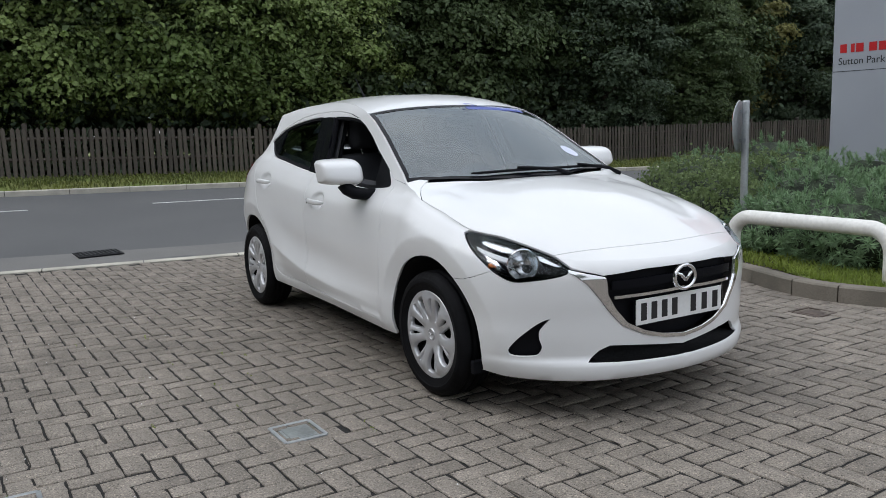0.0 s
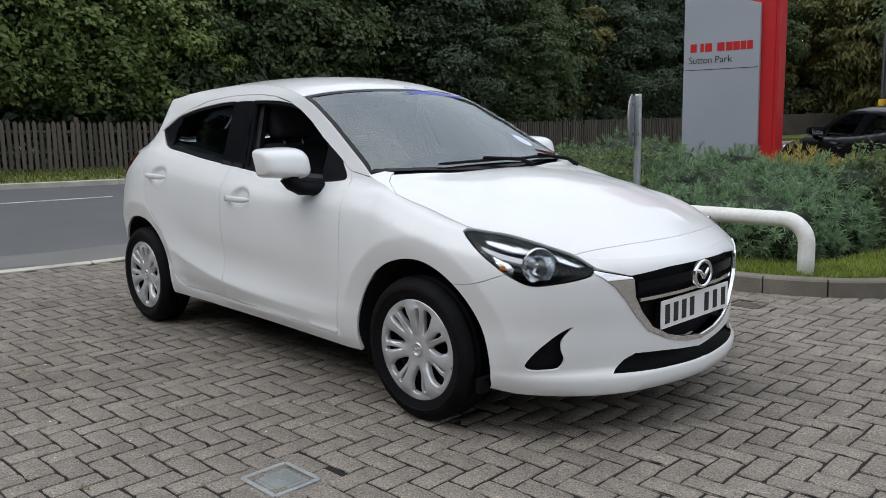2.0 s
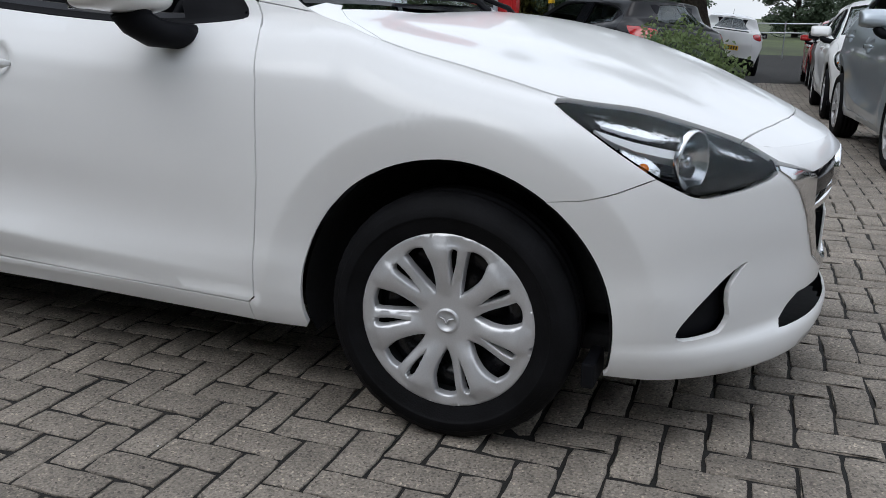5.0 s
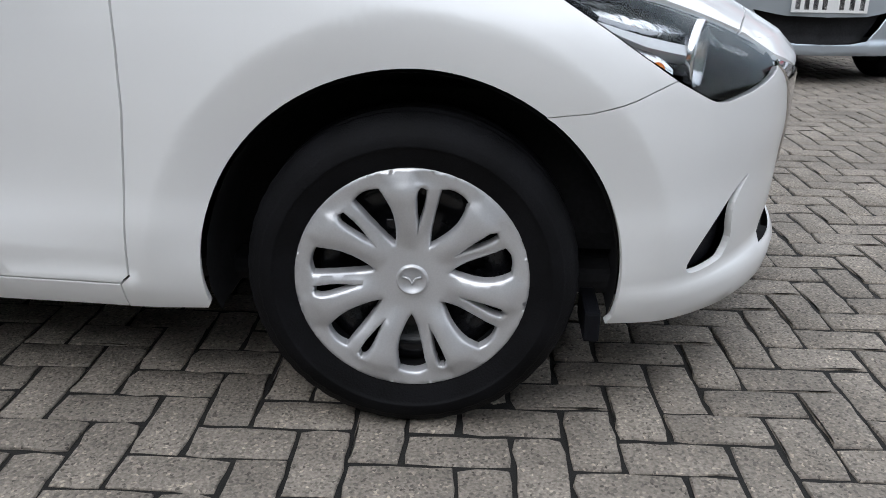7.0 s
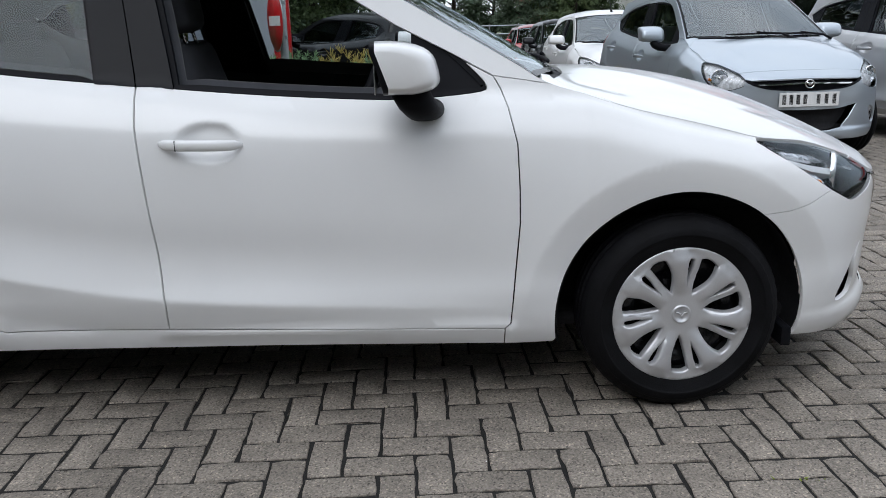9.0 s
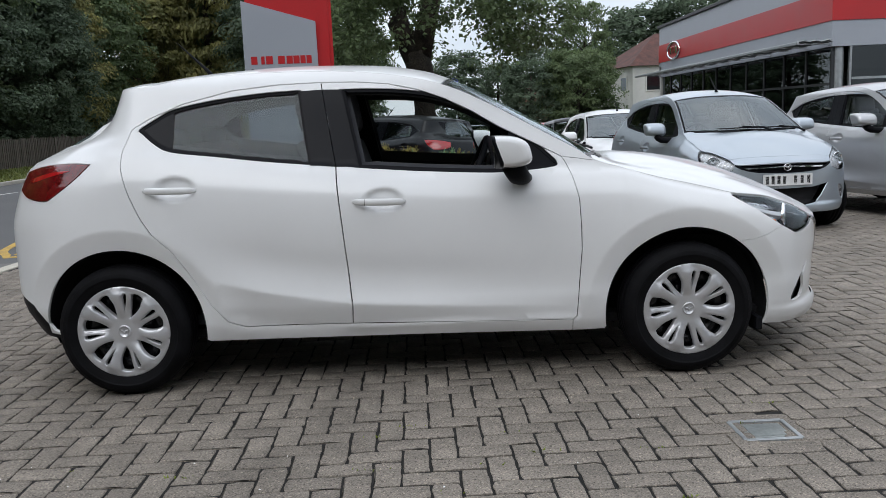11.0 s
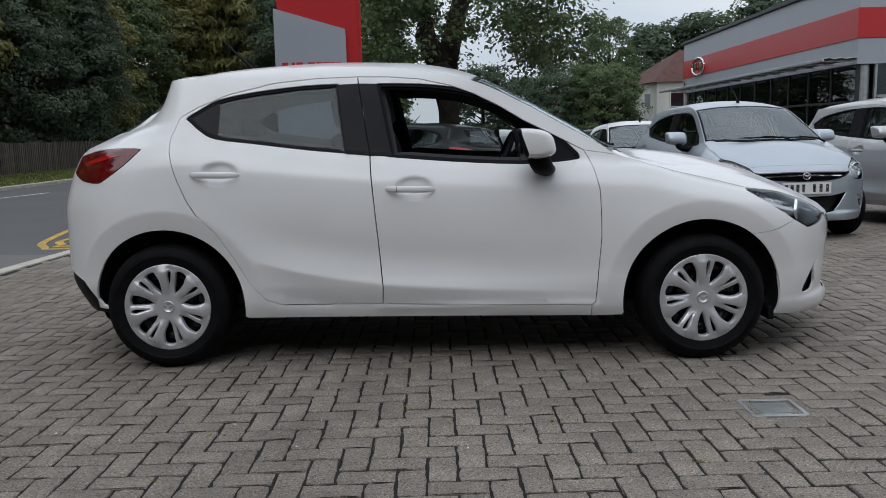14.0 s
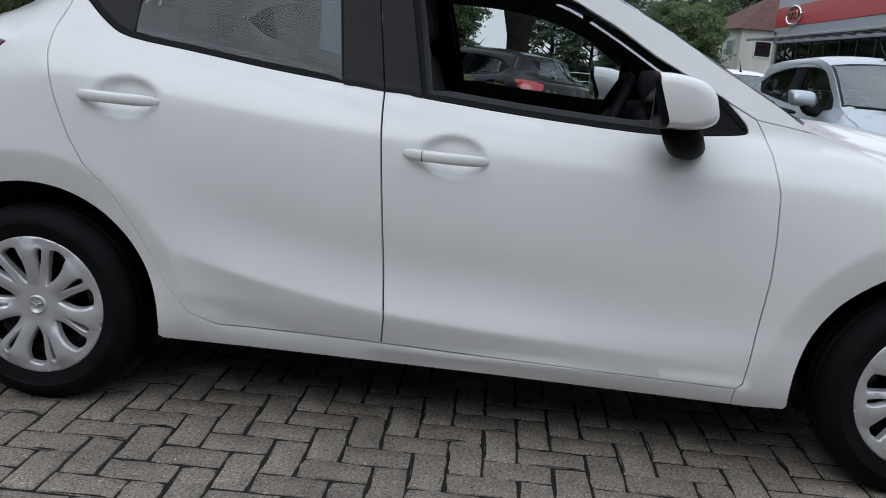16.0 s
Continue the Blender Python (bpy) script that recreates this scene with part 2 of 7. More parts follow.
def leaf(name, colour, other, spread=0.35):
    """Thin leaf: some light passes through it."""
    m = surface(name, colour, 0.55, vary=0.15, scale=0.6, fine=9, bump=0, island=spread, other=other, spec=0.3)
    t = m.node_tree
    b = t.nodes["Principled BSDF"]
    through_leaf = t.nodes.new("ShaderNodeBsdfTranslucent")
    t.links.new(b.inputs["Base Color"].links[0].from_socket, through_leaf.inputs[0])
    mix = node(t, "ShaderNodeMixShader", Fac=0.48)
    t.links.new(b.outputs[0], mix.inputs[1])
    t.links.new(through_leaf.outputs[0], mix.inputs[2])
    t.links.new(mix.outputs[0], t.nodes["Material Output"].inputs[0])
    return m


OAK_LEAF = leaf("oak leaves", (0.158, 0.208, 0.094), (0.098, 0.138, 0.064))
DARK_LEAF = leaf("dark tree leaves", (0.128, 0.170, 0.106), (0.080, 0.115, 0.072))
LIME_LEAF = leaf("light green leaves", (0.275, 0.345, 0.125), (0.17, 0.235, 0.080))
AUTUMN_LEAF = leaf("yellowing leaves", (0.30, 0.28, 0.10), (0.18, 0.185, 0.075))
SPURGE = leaf("blue-green spiky leaves", (0.240, 0.350, 0.190), (0.155, 0.245, 0.130), 0.3)
BOX_LEAF = leaf("olive green small leaves", (0.20, 0.26, 0.11), (0.12, 0.165, 0.07), 0.35)
DRY_LEAF = leaf("straw yellow stems", (0.52, 0.41, 0.13), (0.34, 0.28, 0.09), 0.35)
VERGE_GRASS = leaf("dull verge grass", (0.17, 0.185, 0.055), (0.11, 0.13, 0.04), 0.35)
GRASS = leaf("grass blades", (0.25, 0.30, 0.055), (0.16, 0.215, 0.04), 0.35)


# ---- car bodies: a plan outline round a spine, with upright profiles ----
def lerp(x, keys):
    return np.interp(x, [k[0] for k in keys], [k[1] for k in keys])


def smooth(x, keys):
    """A smooth curve through the keys (monotone cubic)."""
    kx, ky = np.array([k[0] for k in keys], float), np.array([k[1] for k in keys], float)
    d = np.diff(ky) / np.diff(kx)
    m = np.zeros(len(kx))
    m[0], m[-1] = d[0], d[-1]
    same = d[1:] * d[:-1] > 0
    m[1:-1][same] = 2 * d[1:][same] * d[:-1][same] / (d[1:][same] + d[:-1][same])
    x = np.clip(np.asarray(x, float), kx[0], kx[-1])
    i = np.clip(np.searchsorted(kx, x, side="right") - 1, 0, len(kx) - 2)
    h = kx[i + 1] - kx[i]
    t = (x - kx[i]) / h
    return ((1 + 2 * t) * (1 - t) ** 2 * ky[i] + t * (1 - t) ** 2 * h * m[i]
            + t * t * (3 - 2 * t) * ky[i + 1] + t * t * (t - 1) * h * m[i + 1])


class Form:
    """A car's outer surface. Its side chart (s, z) runs round the car: s is x between the spine's ends xr and xf, past
    them s counts the angle round the end. Its top chart is (x, y)."""

    def __init__(self, xf, xr, wheels, wheel_z, arch, flare, front, rear, width, belt, waist, ref_belt, ref_roof, blend, side_profile, front_profile, rear_profile, crease, dents, rails, centre, crown, bonnet_power):
        self.xf, self.xr, self.wheels, self.wheel_z, self.arch, self.flare = xf, xr, wheels, wheel_z, arch, flare
        self.front, self.rear, self.width, self.belt, self.waist = front, rear, width, belt, waist
        self.ref_belt, self.ref_roof, self.blend, self.crease, self.dents = ref_belt, ref_roof, blend, crease, dents
        self.side_profile, self.front_profile, self.rear_profile = side_profile, front_profile, rear_profile
        self.rails, self.centre, self.crown, self.bonnet_power = rails, centre, crown, bonnet_power

    def chart(self, x, y=0.82):
        """s of a place on the right or left side."""
        if x > self.xf:
            return self.xf + math.atan2(x - self.xf, y)
        if x < self.xr:
            return self.xr - math.atan2(self.xr - x, y)
        return x

    def radius(self, s, z):
        s, z = np.asarray(s, float), np.asarray(z, float)
        f, r = np.clip(s - self.xf, 0, None), np.clip(self.xr - s, 0, None)
        x = np.clip(s, self.xr, self.xf)
        plan = np.where(f > 0, smooth(f, self.front), np.where(r > 0, smooth(r, self.rear), smooth(x, self.width)))
        zb = smooth(s, self.belt)
        low, top = self.waist, self.ref_roof
        ref = self.ref_belt
        zz = np.where(z < low, z, np.where(z < zb, low + (z - low) * (ref - low) / (zb - low), ref + (z - zb) * (top - ref) / (top - zb)))
        side = smooth(zz, self.side_profile)
        ease = lambda a: a * a * (3 - 2 * a)  # noqa: E731
        wf = ease(np.clip((f - self.blend[0]) / (self.blend[1] - self.blend[0]), 0, 1))
        high = np.clip((z - 1.03) / 0.15, 0, 1)
        wr = ease(np.clip((r - 0.1 + 0.10 * high) / (1.1 - 0.50 * high), 0, 1))
        d = side * (1 - wf - wr) + smooth(z, self.front_profile) * wf + smooth(z, self.rear_profile) * wr
        d = d + wr * high * 0.06 * np.sin(2 * np.clip(r, 0, math.pi / 2))
        out = plan - d
        px = np.where(f > 0, self.xf + plan * np.sin(f), np.where(r > 0, self.xr - plan * np.sin(r), x))
        for wx in self.wheels:
            q = np.hypot(px - wx, z - self.wheel_z)
            d = q - self.arch - 0.095
            turn = np.hypot(d, 0.005)
            lip = np.exp(-(turn + d) / 2 / 0.13) - (turn - d) / 2 / 0.075
            out = out + self.flare * lip * np.clip((z - self.wheel_z + 0.1) / 0.2, 0, 1) * np.clip((2.2 - abs(s)) / 0.5, 0, 1)
        for hx, hz in self.dents:
            q = ((x - hx) / 0.082) ** 2 + ((z - hz) / 0.047) ** 2
            out = out - 0.024 * np.exp(-(q**3)) * (s > self.xr - 0.3)
        if self.crease:
            out = out + 0.006 / (1 + np.exp(np.clip((z - 0.293) / 0.0022, -40, 40))) * np.clip((x + 0.80) / 0.1, 0, 1) * np.clip((0.90 - x) / 0.1, 0, 1)
            zl = smooth(x, self.crease)
            fade = np.clip((x + 0.95) / 0.3, 0, 1) * np.clip((0.82 - x) / 0.75, 0, 1)
            round_off = np.hypot(z - zl, 0.007)
            over, under = (round_off + z - zl) / 2, (round_off - z + zl) / 2
            fold = np.exp(-over / 0.075) - 0.45 * np.exp(-(((over - 0.13) / 0.09) ** 2)) - np.clip(under / 0.085, 0, 1.6)
            out = out + fade * 0.024 * fold
        return out

    def side(self, s, z, side=-1, inset=0.0):
        """Places on the surface for side -1 (right) or 1 (left), as an array of rows."""
        s, z = np.asarray(s, float), np.asarray(z, float)
        q = self.radius(s, z) - inset
        f, r = np.clip(s - self.xf, 0, None), np.clip(self.xr - s, 0, None)
        x = np.clip(s, self.xr, self.xf) + q * np.where(f > 0, np.sin(f), 0) - q * np.where(r > 0, np.sin(r), 0)
        y = q * np.cos(np.where(f > 0, f, r))
        return np.stack([x, side * y, z + 0 * x], -1)

    def y_at(self, x, z):
        """Half width at a place along the car."""
        s = np.linspace(self.xr - 1.4, self.xf + 1.4, 400)
        p = self.side(s, np.full(400, z), 1)
        return float(np.interp(x, p[:, 0], p[:, 1]))

    def s_at(self, x, z):
        """Where round the car's side a place along it lies at that height."""
        s = np.linspace(self.xr - 1.2, self.xf + 1.2, 300)
        return float(np.interp(x, self.side(s, np.full(300, z))[:, 0], s))

    def rail(self, s):
        return smooth(s, self.rails)

    def top(self, x, y, inset=0.0):
        """Places on the bonnet, screen and roof."""
        x, y = np.asarray(x, float), np.asarray(y, float)
        ya = np.abs(y) + 1e-6
        xc = np.clip(x, self.xr, self.xf)
        off = np.hypot(x - xc, ya)
        ang = np.arctan2(np.abs(x - xc), ya)
        s = np.where(x > self.xf, self.xf + ang, np.where(x < self.xr, self.xr - ang, x))
        zr = self.rail(s)
        rho = np.clip(off / self.radius(s, zr), 0, 1.02)
        zc = smooth(xc, self.centre)
        p = np.where(x < 0.9, smooth(xc, self.crown), self.bonnet_power)
        fold = np.clip((x - 1.0) / 0.12, 0, 1) * np.clip((1.85 - x) / 0.3, 0, 1)
        ridge = 0.006 * fold * (0.5 - 0.5 * np.tanh((ya - 0.50 + 0.10 * (x - 1.0)) / 0.022))
        roll = np.clip((rho - 0.72) / 0.28, 0, 1)
        ridge = ridge + 0.055 * roll**2 * (1 - roll) * np.clip((x - 0.98) / 0.12, 0, 1) * np.clip((ya - 0.3) / 0.2, 0, 1)
        return np.stack([x, y, zc + (zr - zc) * rho**p + ridge - inset], -1)


def hatchback_form(**other):
    values = dict(
        xf=1.0, xr=-1.2, wheels=(1.285, -1.285), wheel_z=0.30, arch=0.372, flare=0.017,
        front=[(0, 0.832), (0.331, 0.882), (0.56, 0.972), (0.70, 1.030), (0.84, 1.079), (1.08, 1.105), (1.3, 1.117), (1.5708, 1.118)],
        rear=[(0, 0.838), (0.3, 0.862), (0.5, 0.882), (0.75, 0.878), (1.1, 0.828), (1.5708, 0.78)],
        width=[(-1.2, 0.838), (-0.7, 0.832), (0.0, 0.832), (0.6, 0.832), (1.0, 0.832)],
        belt=[(-2.8, 1.06), (-1.5, 1.10), (-1.2, 1.13), (-1.0, 1.10), (-0.41, 1.022), (-0.19, 1.0), (0.42, 0.957), (0.72, 0.965), (1.0, 0.95), (1.3, 0.88), (1.6, 0.82), (2.57, 0.74)],
        waist=0.45, ref_belt=0.955, ref_roof=1.44, blend=(0.55, 1.2),
        side_profile=[(0.12, 0.12), (0.20, 0.048), (0.24, 0.026), (0.28, 0.013), (0.32, 0.006), (0.38, 0.004), (0.45, 0.008), (0.6, 0.006), (0.70, 0.009), (0.78, 0.017), (0.83, 0.0265), (0.850, 0.0330), (0.875, 0.0475), (0.90, 0.066), (0.93, 0.091), (0.955, 0.122), (1.0, 0.140), (1.1, 0.175), (1.2, 0.208), (1.3, 0.240), (1.36, 0.262), (1.40, 0.29), (1.44, 0.335), (1.48, 0.40)],
        front_profile=[(0.12, 0.16), (0.16, 0.06), (0.20, 0.0), (0.25, -0.008), (0.29, 0.018), (0.36, 0.012), (0.45, 0.008), (0.55, 0.0), (0.62, 0.0), (0.66, 0.008), (0.70, 0.05), (0.75, 0.12), (0.85, 0.3)],
        rear_profile=[(0.18, 0.16), (0.30, 0.06), (0.42, 0.0), (0.6, 0.0), (0.75, 0.0), (0.90, 0.04), (1.0, 0.085), (1.06, 0.12), (1.11, 0.205), (1.20, 0.345), (1.29, 0.46), (1.41, 0.575)],
        crease=((-1.0, 0.56), (-0.6, 0.458), (-0.25, 0.402), (0.08, 0.376), (0.80, 0.342)), dents=((-0.078, 0.852), (-1.002, 0.938)),
        rails=[(-2.77, 1.42), (-1.2, 1.395), (-1.03, 1.425), (-0.84, 1.441), (-0.59, 1.449), (-0.34, 1.445), (-0.11, 1.426), (0.10, 1.389), (0.236, 1.350), (0.454, 1.244), (0.641, 1.137), (0.811, 1.040), (0.90, 0.985), (1.0, 0.955), (1.2, 0.907), (1.4, 0.868), (1.50, 0.845), (1.58, 0.824), (1.63, 0.812), (1.70, 0.803), (1.783, 0.793), (1.87, 0.772), (1.959, 0.744), (2.03, 0.718), (2.1, 0.702), (2.3, 0.695), (2.58, 0.69)],
        centre=[(-1.2, 1.44), (-0.9, 1.475), (-0.5, 1.495), (-0.15, 1.485), (0.1, 1.452), (0.3, 1.385), (0.454, 1.308), (0.641, 1.205), (0.811, 1.108), (0.9, 1.055), (0.96, 1.015), (1.0, 0.99)],
        crown=[(-1.2, 2.6), (0.0, 2.6), (0.3, 2.2), (0.9, 2.0)], bonnet_power=2.1)
    values.update(other)
    return Form(**values)


# ---- building kit ----
from mathutils.geometry import delaunay_2d_cdt


def finish(name, me, material, parent=None, label="", smooth_faces=False):
    if material:
        me.materials.append(material)
    for p in me.polygons:
        p.use_smooth = smooth_faces
    ob = new(name, me)
    ob.parent = parent
    return tagged(ob, label)


def part(name, bm, material, parent, label="", soft=False):
    me = bpy.data.meshes.new(name)
    bmesh.ops.recalc_face_normals(bm, faces=bm.faces)
    bm.to_mesh(me)
    bm.free()
    return finish(name, me, material, parent, label, soft)


def raw(name, verts, faces, material, parent=None, label="", soft=False):
    me = bpy.data.meshes.new(name)
    me.from_pydata([tuple(map(float, v)) for v in verts], [], [tuple(map(int, f)) for f in faces])
    me.update()
    return finish(name, me, material, parent, label, soft)


def thing(name, label, category, group="", m=None):
    ob = new(name)
    ob.empty_display_size = 0.2
    if m is not None:
        ob.matrix_world = m
    return tagged(ob, label, category, group)


def block(size, at=(0, 0, 0), bevel=0.0, turn=None, bm=None, segments=2):
    """A box with rounded edges, added to bm or to a new mesh."""
    bm = bm or bmesh.new()
    m = Matrix.Translation(at) @ (turn or Matrix()) @ Matrix.Diagonal((*size, 1))
    made = bmesh.ops.create_cube(bm, size=1, matrix=m)["verts"]
    if bevel:
        edges = list({e for v in made for e in v.link_edges})
        bmesh.ops.bevel(bm, geom=edges, offset=bevel, segments=segments, affect="EDGES", profile=0.6)
    return bm


def tube(path, radius, sides=12, bm=None, caps=True, up=(0, 0, 1)):
    """A round bar along a path; radius: one number or one for each place."""
    bm = bm or bmesh.new()
    path = [Vector(p) for p in path]
    radii = [float(radius)] * len(path) if isinstance(radius, (int, float)) else [float(r) for r in radius]
    rings = []
    up = Vector(up)
    for i, p in enumerate(path):
        way = (path[min(i + 1, len(path) - 1)] - path[max(i - 1, 0)]).normalized()
        a = way.cross(up)
        if a.length < 0.05:
            a = way.cross(Vector((0, 1, 0)))
        a.normalize()
        b = way.cross(a)
        rings.append([bm.verts.new(p + radii[i] * (math.cos(2 * math.pi * k / sides) * a + math.sin(2 * math.pi * k / sides) * b)) for k in range(sides)])
    for r, q in zip(rings, rings[1:]):
        for k in range(sides):
            bm.faces.new((r[k], r[(k + 1) % sides], q[(k + 1) % sides], q[k]))
    if caps:
        bm.faces.new(rings[0][::-1])
        bm.faces.new(rings[-1])
    return bm


def lathe(profile, sides=48, axis="y", bm=None):
    """Turns (radius, along) pairs round an axis."""
    bm = bm or bmesh.new()
    rings = []
    for r, h in profile:
        ring = []
        for k in range(sides):
            c, s = r * math.cos(2 * math.pi * k / sides), r * math.sin(2 * math.pi * k / sides)
            ring.append(bm.verts.new((c, h, s) if axis == "y" else (c, s, h)))
        rings.append(ring)
    for a, b in zip(rings, rings[1:]):
        for k in range(sides):
            bm.faces.new((a[k], a[(k + 1) % sides], b[(k + 1) % sides], b[k]))
    return bm


def inside(poly, pts):
    x, y = pts[:, 0], pts[:, 1]
    hit = np.zeros(len(pts), bool)
    for (x0, y0), (x1, y1) in zip(poly, np.roll(poly, -1, 0)):
        cross = (y0 > y) != (y1 > y)
        hit ^= cross & (x < (x1 - x0) * (y - y0) / (y1 - y0 + 1e-12) + x0)
    return hit


def bent(points, closed=True, n=5):
    """A smooth outline through the points; a point with a third value is a sharp corner."""
    pts, out = [np.array(p[:2], float) for p in points], []
    sharp = [len(p) > 2 for p in points]
    count = len(pts)
    for i in range(count if closed else count - 1):
        p1, p2 = pts[i], pts[(i + 1) % count]
        p0 = p1 if sharp[i] or (not closed and i == 0) else pts[i - 1]
        p3 = p2 if sharp[(i + 1) % count] or (not closed and i == count - 2) else pts[(i + 2) % count]
        for k in range(n):
            t = k / n
            out.append(0.5 * (2 * p1 + (p2 - p0) * t + (2 * p0 - 5 * p1 + 4 * p2 - p3) * t * t + (3 * p1 - p0 - 3 * p2 + p3) * t**3))
    if not closed:
        out.append(pts[-1])
    return [tuple(p) for p in out]


def dense(poly, step):
    out = []
    for a, b in zip(poly, np.roll(poly, -1, 0)):
        n = max(1, int(math.ceil(np.hypot(*(b - a)) / step)))
        out += [a + (b - a) * k / n for k in range(n)]
    return np.array(out)


def triangles(outline, holes, step, more=None):
    """Points and triangles that fill an outline, with a grid of points inside; and the count of border points of each loop."""
    loops = [dense(np.array(outline, float), step)] + [dense(np.array(h, float), step) for h in holes]
    border = np.concatenate(loops)
    lo, hi = border.min(0), border.max(0)
    gx, gy = np.meshgrid(np.arange(lo[0] + step / 2, hi[0], step), np.arange(lo[1] + step / 2, hi[1], step))
    grid = np.stack([gx.ravel(), gy.ravel()], 1)
    keep = inside(loops[0], grid)
    for h in loops[1:]:
        keep &= ~inside(h, grid)
    grid = grid[keep]
    if more is not None:
        fits = inside(loops[0], more)
        for h in loops[1:]:
            fits &= ~inside(h, more)
        grid = np.concatenate([grid, more[fits]])
    if len(grid):
        grid = grid[np.array([((border - g) ** 2).sum(1).min() > (0.45 * step) ** 2 for g in grid])]
    pts = np.concatenate([border, grid])
    edges, start = [], 0
    for lp in loops:
        edges += [(start + k, start + (k + 1) % len(lp)) for k in range(len(lp))]
        start += len(lp)
    v, _, f, *_ = delaunay_2d_cdt([Vector(p) for p in pts], edges, [], 0, 1e-7)
    v = np.array([tuple(p) for p in v])
    f = np.array([t for t in f if len(t) == 3])
    mid = v[f].mean(1)
    ok = inside(loops[0], mid)
    for h in loops[1:]:
        ok &= ~inside(h, mid)
    return v, f[ok], [len(lp) for lp in loops]


def shrink(poly, g, keep=None):
    """Moves an outline inwards by g; keep(p) names points that stay."""
    poly = np.array(poly, float)
    a, b = np.roll(poly, 1, 0), np.roll(poly, -1, 0)
    area = np.sum(poly[:, 0] * b[:, 1] - b[:, 0] * poly[:, 1])
    d = b - a
    n = np.stack([-d[:, 1], d[:, 0]], 1) / (np.linalg.norm(d, axis=1, keepdims=True) + 1e-9) * (1 if area > 0 else -1)
    out = poly + g * n
    if keep:
        still = np.array([keep(p) for p in poly])
        out[still] = poly[still]
    return out


def sheet(form, name, outline, material, parent, holes=(), chart="side", side=-1, inset=0.0, gap=0.0022, flange=0.014, step=0.045, label="", scale=(1, 1, 1), middle=True, more=None):
    """A body panel with a turned-in edge, cut from the form's side or top chart."""
    ends = (form.xf + math.pi / 2, form.xr - math.pi / 2)
    keep = (lambda p: chart == "side" and min(abs(p[0] - ends[0]), abs(p[0] - ends[1])) < 1e-4) if middle else None
    poly = shrink(dense(np.array(outline, float), step), gap, keep)
    cuts = [shrink(dense(np.array(h, float), step), -gap) for h in holes]
    v, f, _ = triangles(poly, cuts, step, more)
    k = np.array(scale)

    def place(p, deep):
        if chart == "side":
            return form.side(p[:, 0], p[:, 1], side, deep) * k
        return form.top(p[:, 0], p[:, 1], deep) * k

    e = 0.004
    up = place(v + (0, e), inset) - place(v - (0, e), inset)
    along = place(v + (e, 0), inset) - place(v - (e, 0), inset)
    normal = np.cross(along, up)
    normal /= np.linalg.norm(normal, axis=1, keepdims=True) + 1e-12
    at = place(v, inset)
    if chart == "side":
        spine = np.stack([np.clip(at[:, 0], form.xr * k[0], form.xf * k[0]), 0 * at[:, 0]], 1)
        outward = ((at[:, :2] - spine) * normal[:, :2]).sum(1)
    else:
        outward = normal[:, 2]
    normal *= np.where(outward < 0, -1, 1)[:, None]
    a, b, c = at[f[:, 0]], at[f[:, 1]], at[f[:, 2]]
    wrong = (np.cross(b - a, c - a) * normal[f[:, 0]]).sum(1) < 0
    f = np.where(wrong[:, None], f[:, ::-1], f)
    verts, faces, normals = [at], [tuple(t) for t in f], [normal]
    if flange:
        # the border runs along edges that have one triangle
        used = {}
        for t in faces:
            for i in range(3):
                used[(t[i], t[(i + 1) % 3])] = 1
        rim = [(i, j) for i, j in used if (j, i) not in used and not (keep and keep(v[i]) and keep(v[j]))]
        start = len(at)
        wall = place(v, inset + flange) if flange < 0 else None
        extra, en = [], []
        for i, j in rim:
            way = at[j] - at[i]
            face_n = np.cross(way, normal[i])
            face_n /= np.linalg.norm(face_n) + 1e-12
            if flange > 0:
                extra += [at[i], at[j], at[j] - flange * normal[j], at[i] - flange * normal[i]]
            else:
                extra += [at[i], at[j], wall[j], wall[i]]
            soft_i, soft_j = face_n + 0.6 * normal[i], face_n + 0.6 * normal[j]
            en += [soft_i / np.linalg.norm(soft_i), soft_j / np.linalg.norm(soft_j), face_n, face_n]
            faces.append((start + 1, start, start + 3, start + 2))
            start += 4
        if extra:
            verts.append(np.array(extra))
            normals.append(np.array(en))
    verts, normals = np.concatenate(verts), np.concatenate(normals)
    me = bpy.data.meshes.new(name)
    me.from_pydata([tuple(map(float, p)) for p in verts], [], [tuple(map(int, t)) for t in faces])
    me.update()
    for p in me.polygons:
        p.use_smooth = True
    me.normals_split_custom_set_from_vertices([tuple(map(float, n)) for n in normals])
    me.materials.append(material)
    ob = new(name, me)
    ob.parent = parent
    return tagged(ob, label)


def along(form, s0, s1, n=12, off=0.0):
    """Points of the side chart along the rail."""
    return [(s, float(form.rail(s)) + off) for s in np.linspace(s0, s1, n)]


def rail_xy(form, s, side, inward=0.0):
    p = form.side(s, form.rail(s), side, inward)
    return float(p[0]), float(p[1])


def arch(form, x, radius, a0, a1, n=16, z=None):
    """Points of the side chart round a wheel arch, from angle a0 to a1."""
    z = form.wheel_z if z is None else z
    return [(form.s_at(x + radius * math.cos(radians(a)), z + radius * math.sin(radians(a))), z + radius * math.sin(radians(a))) for a in np.linspace(a0, a1, n)]


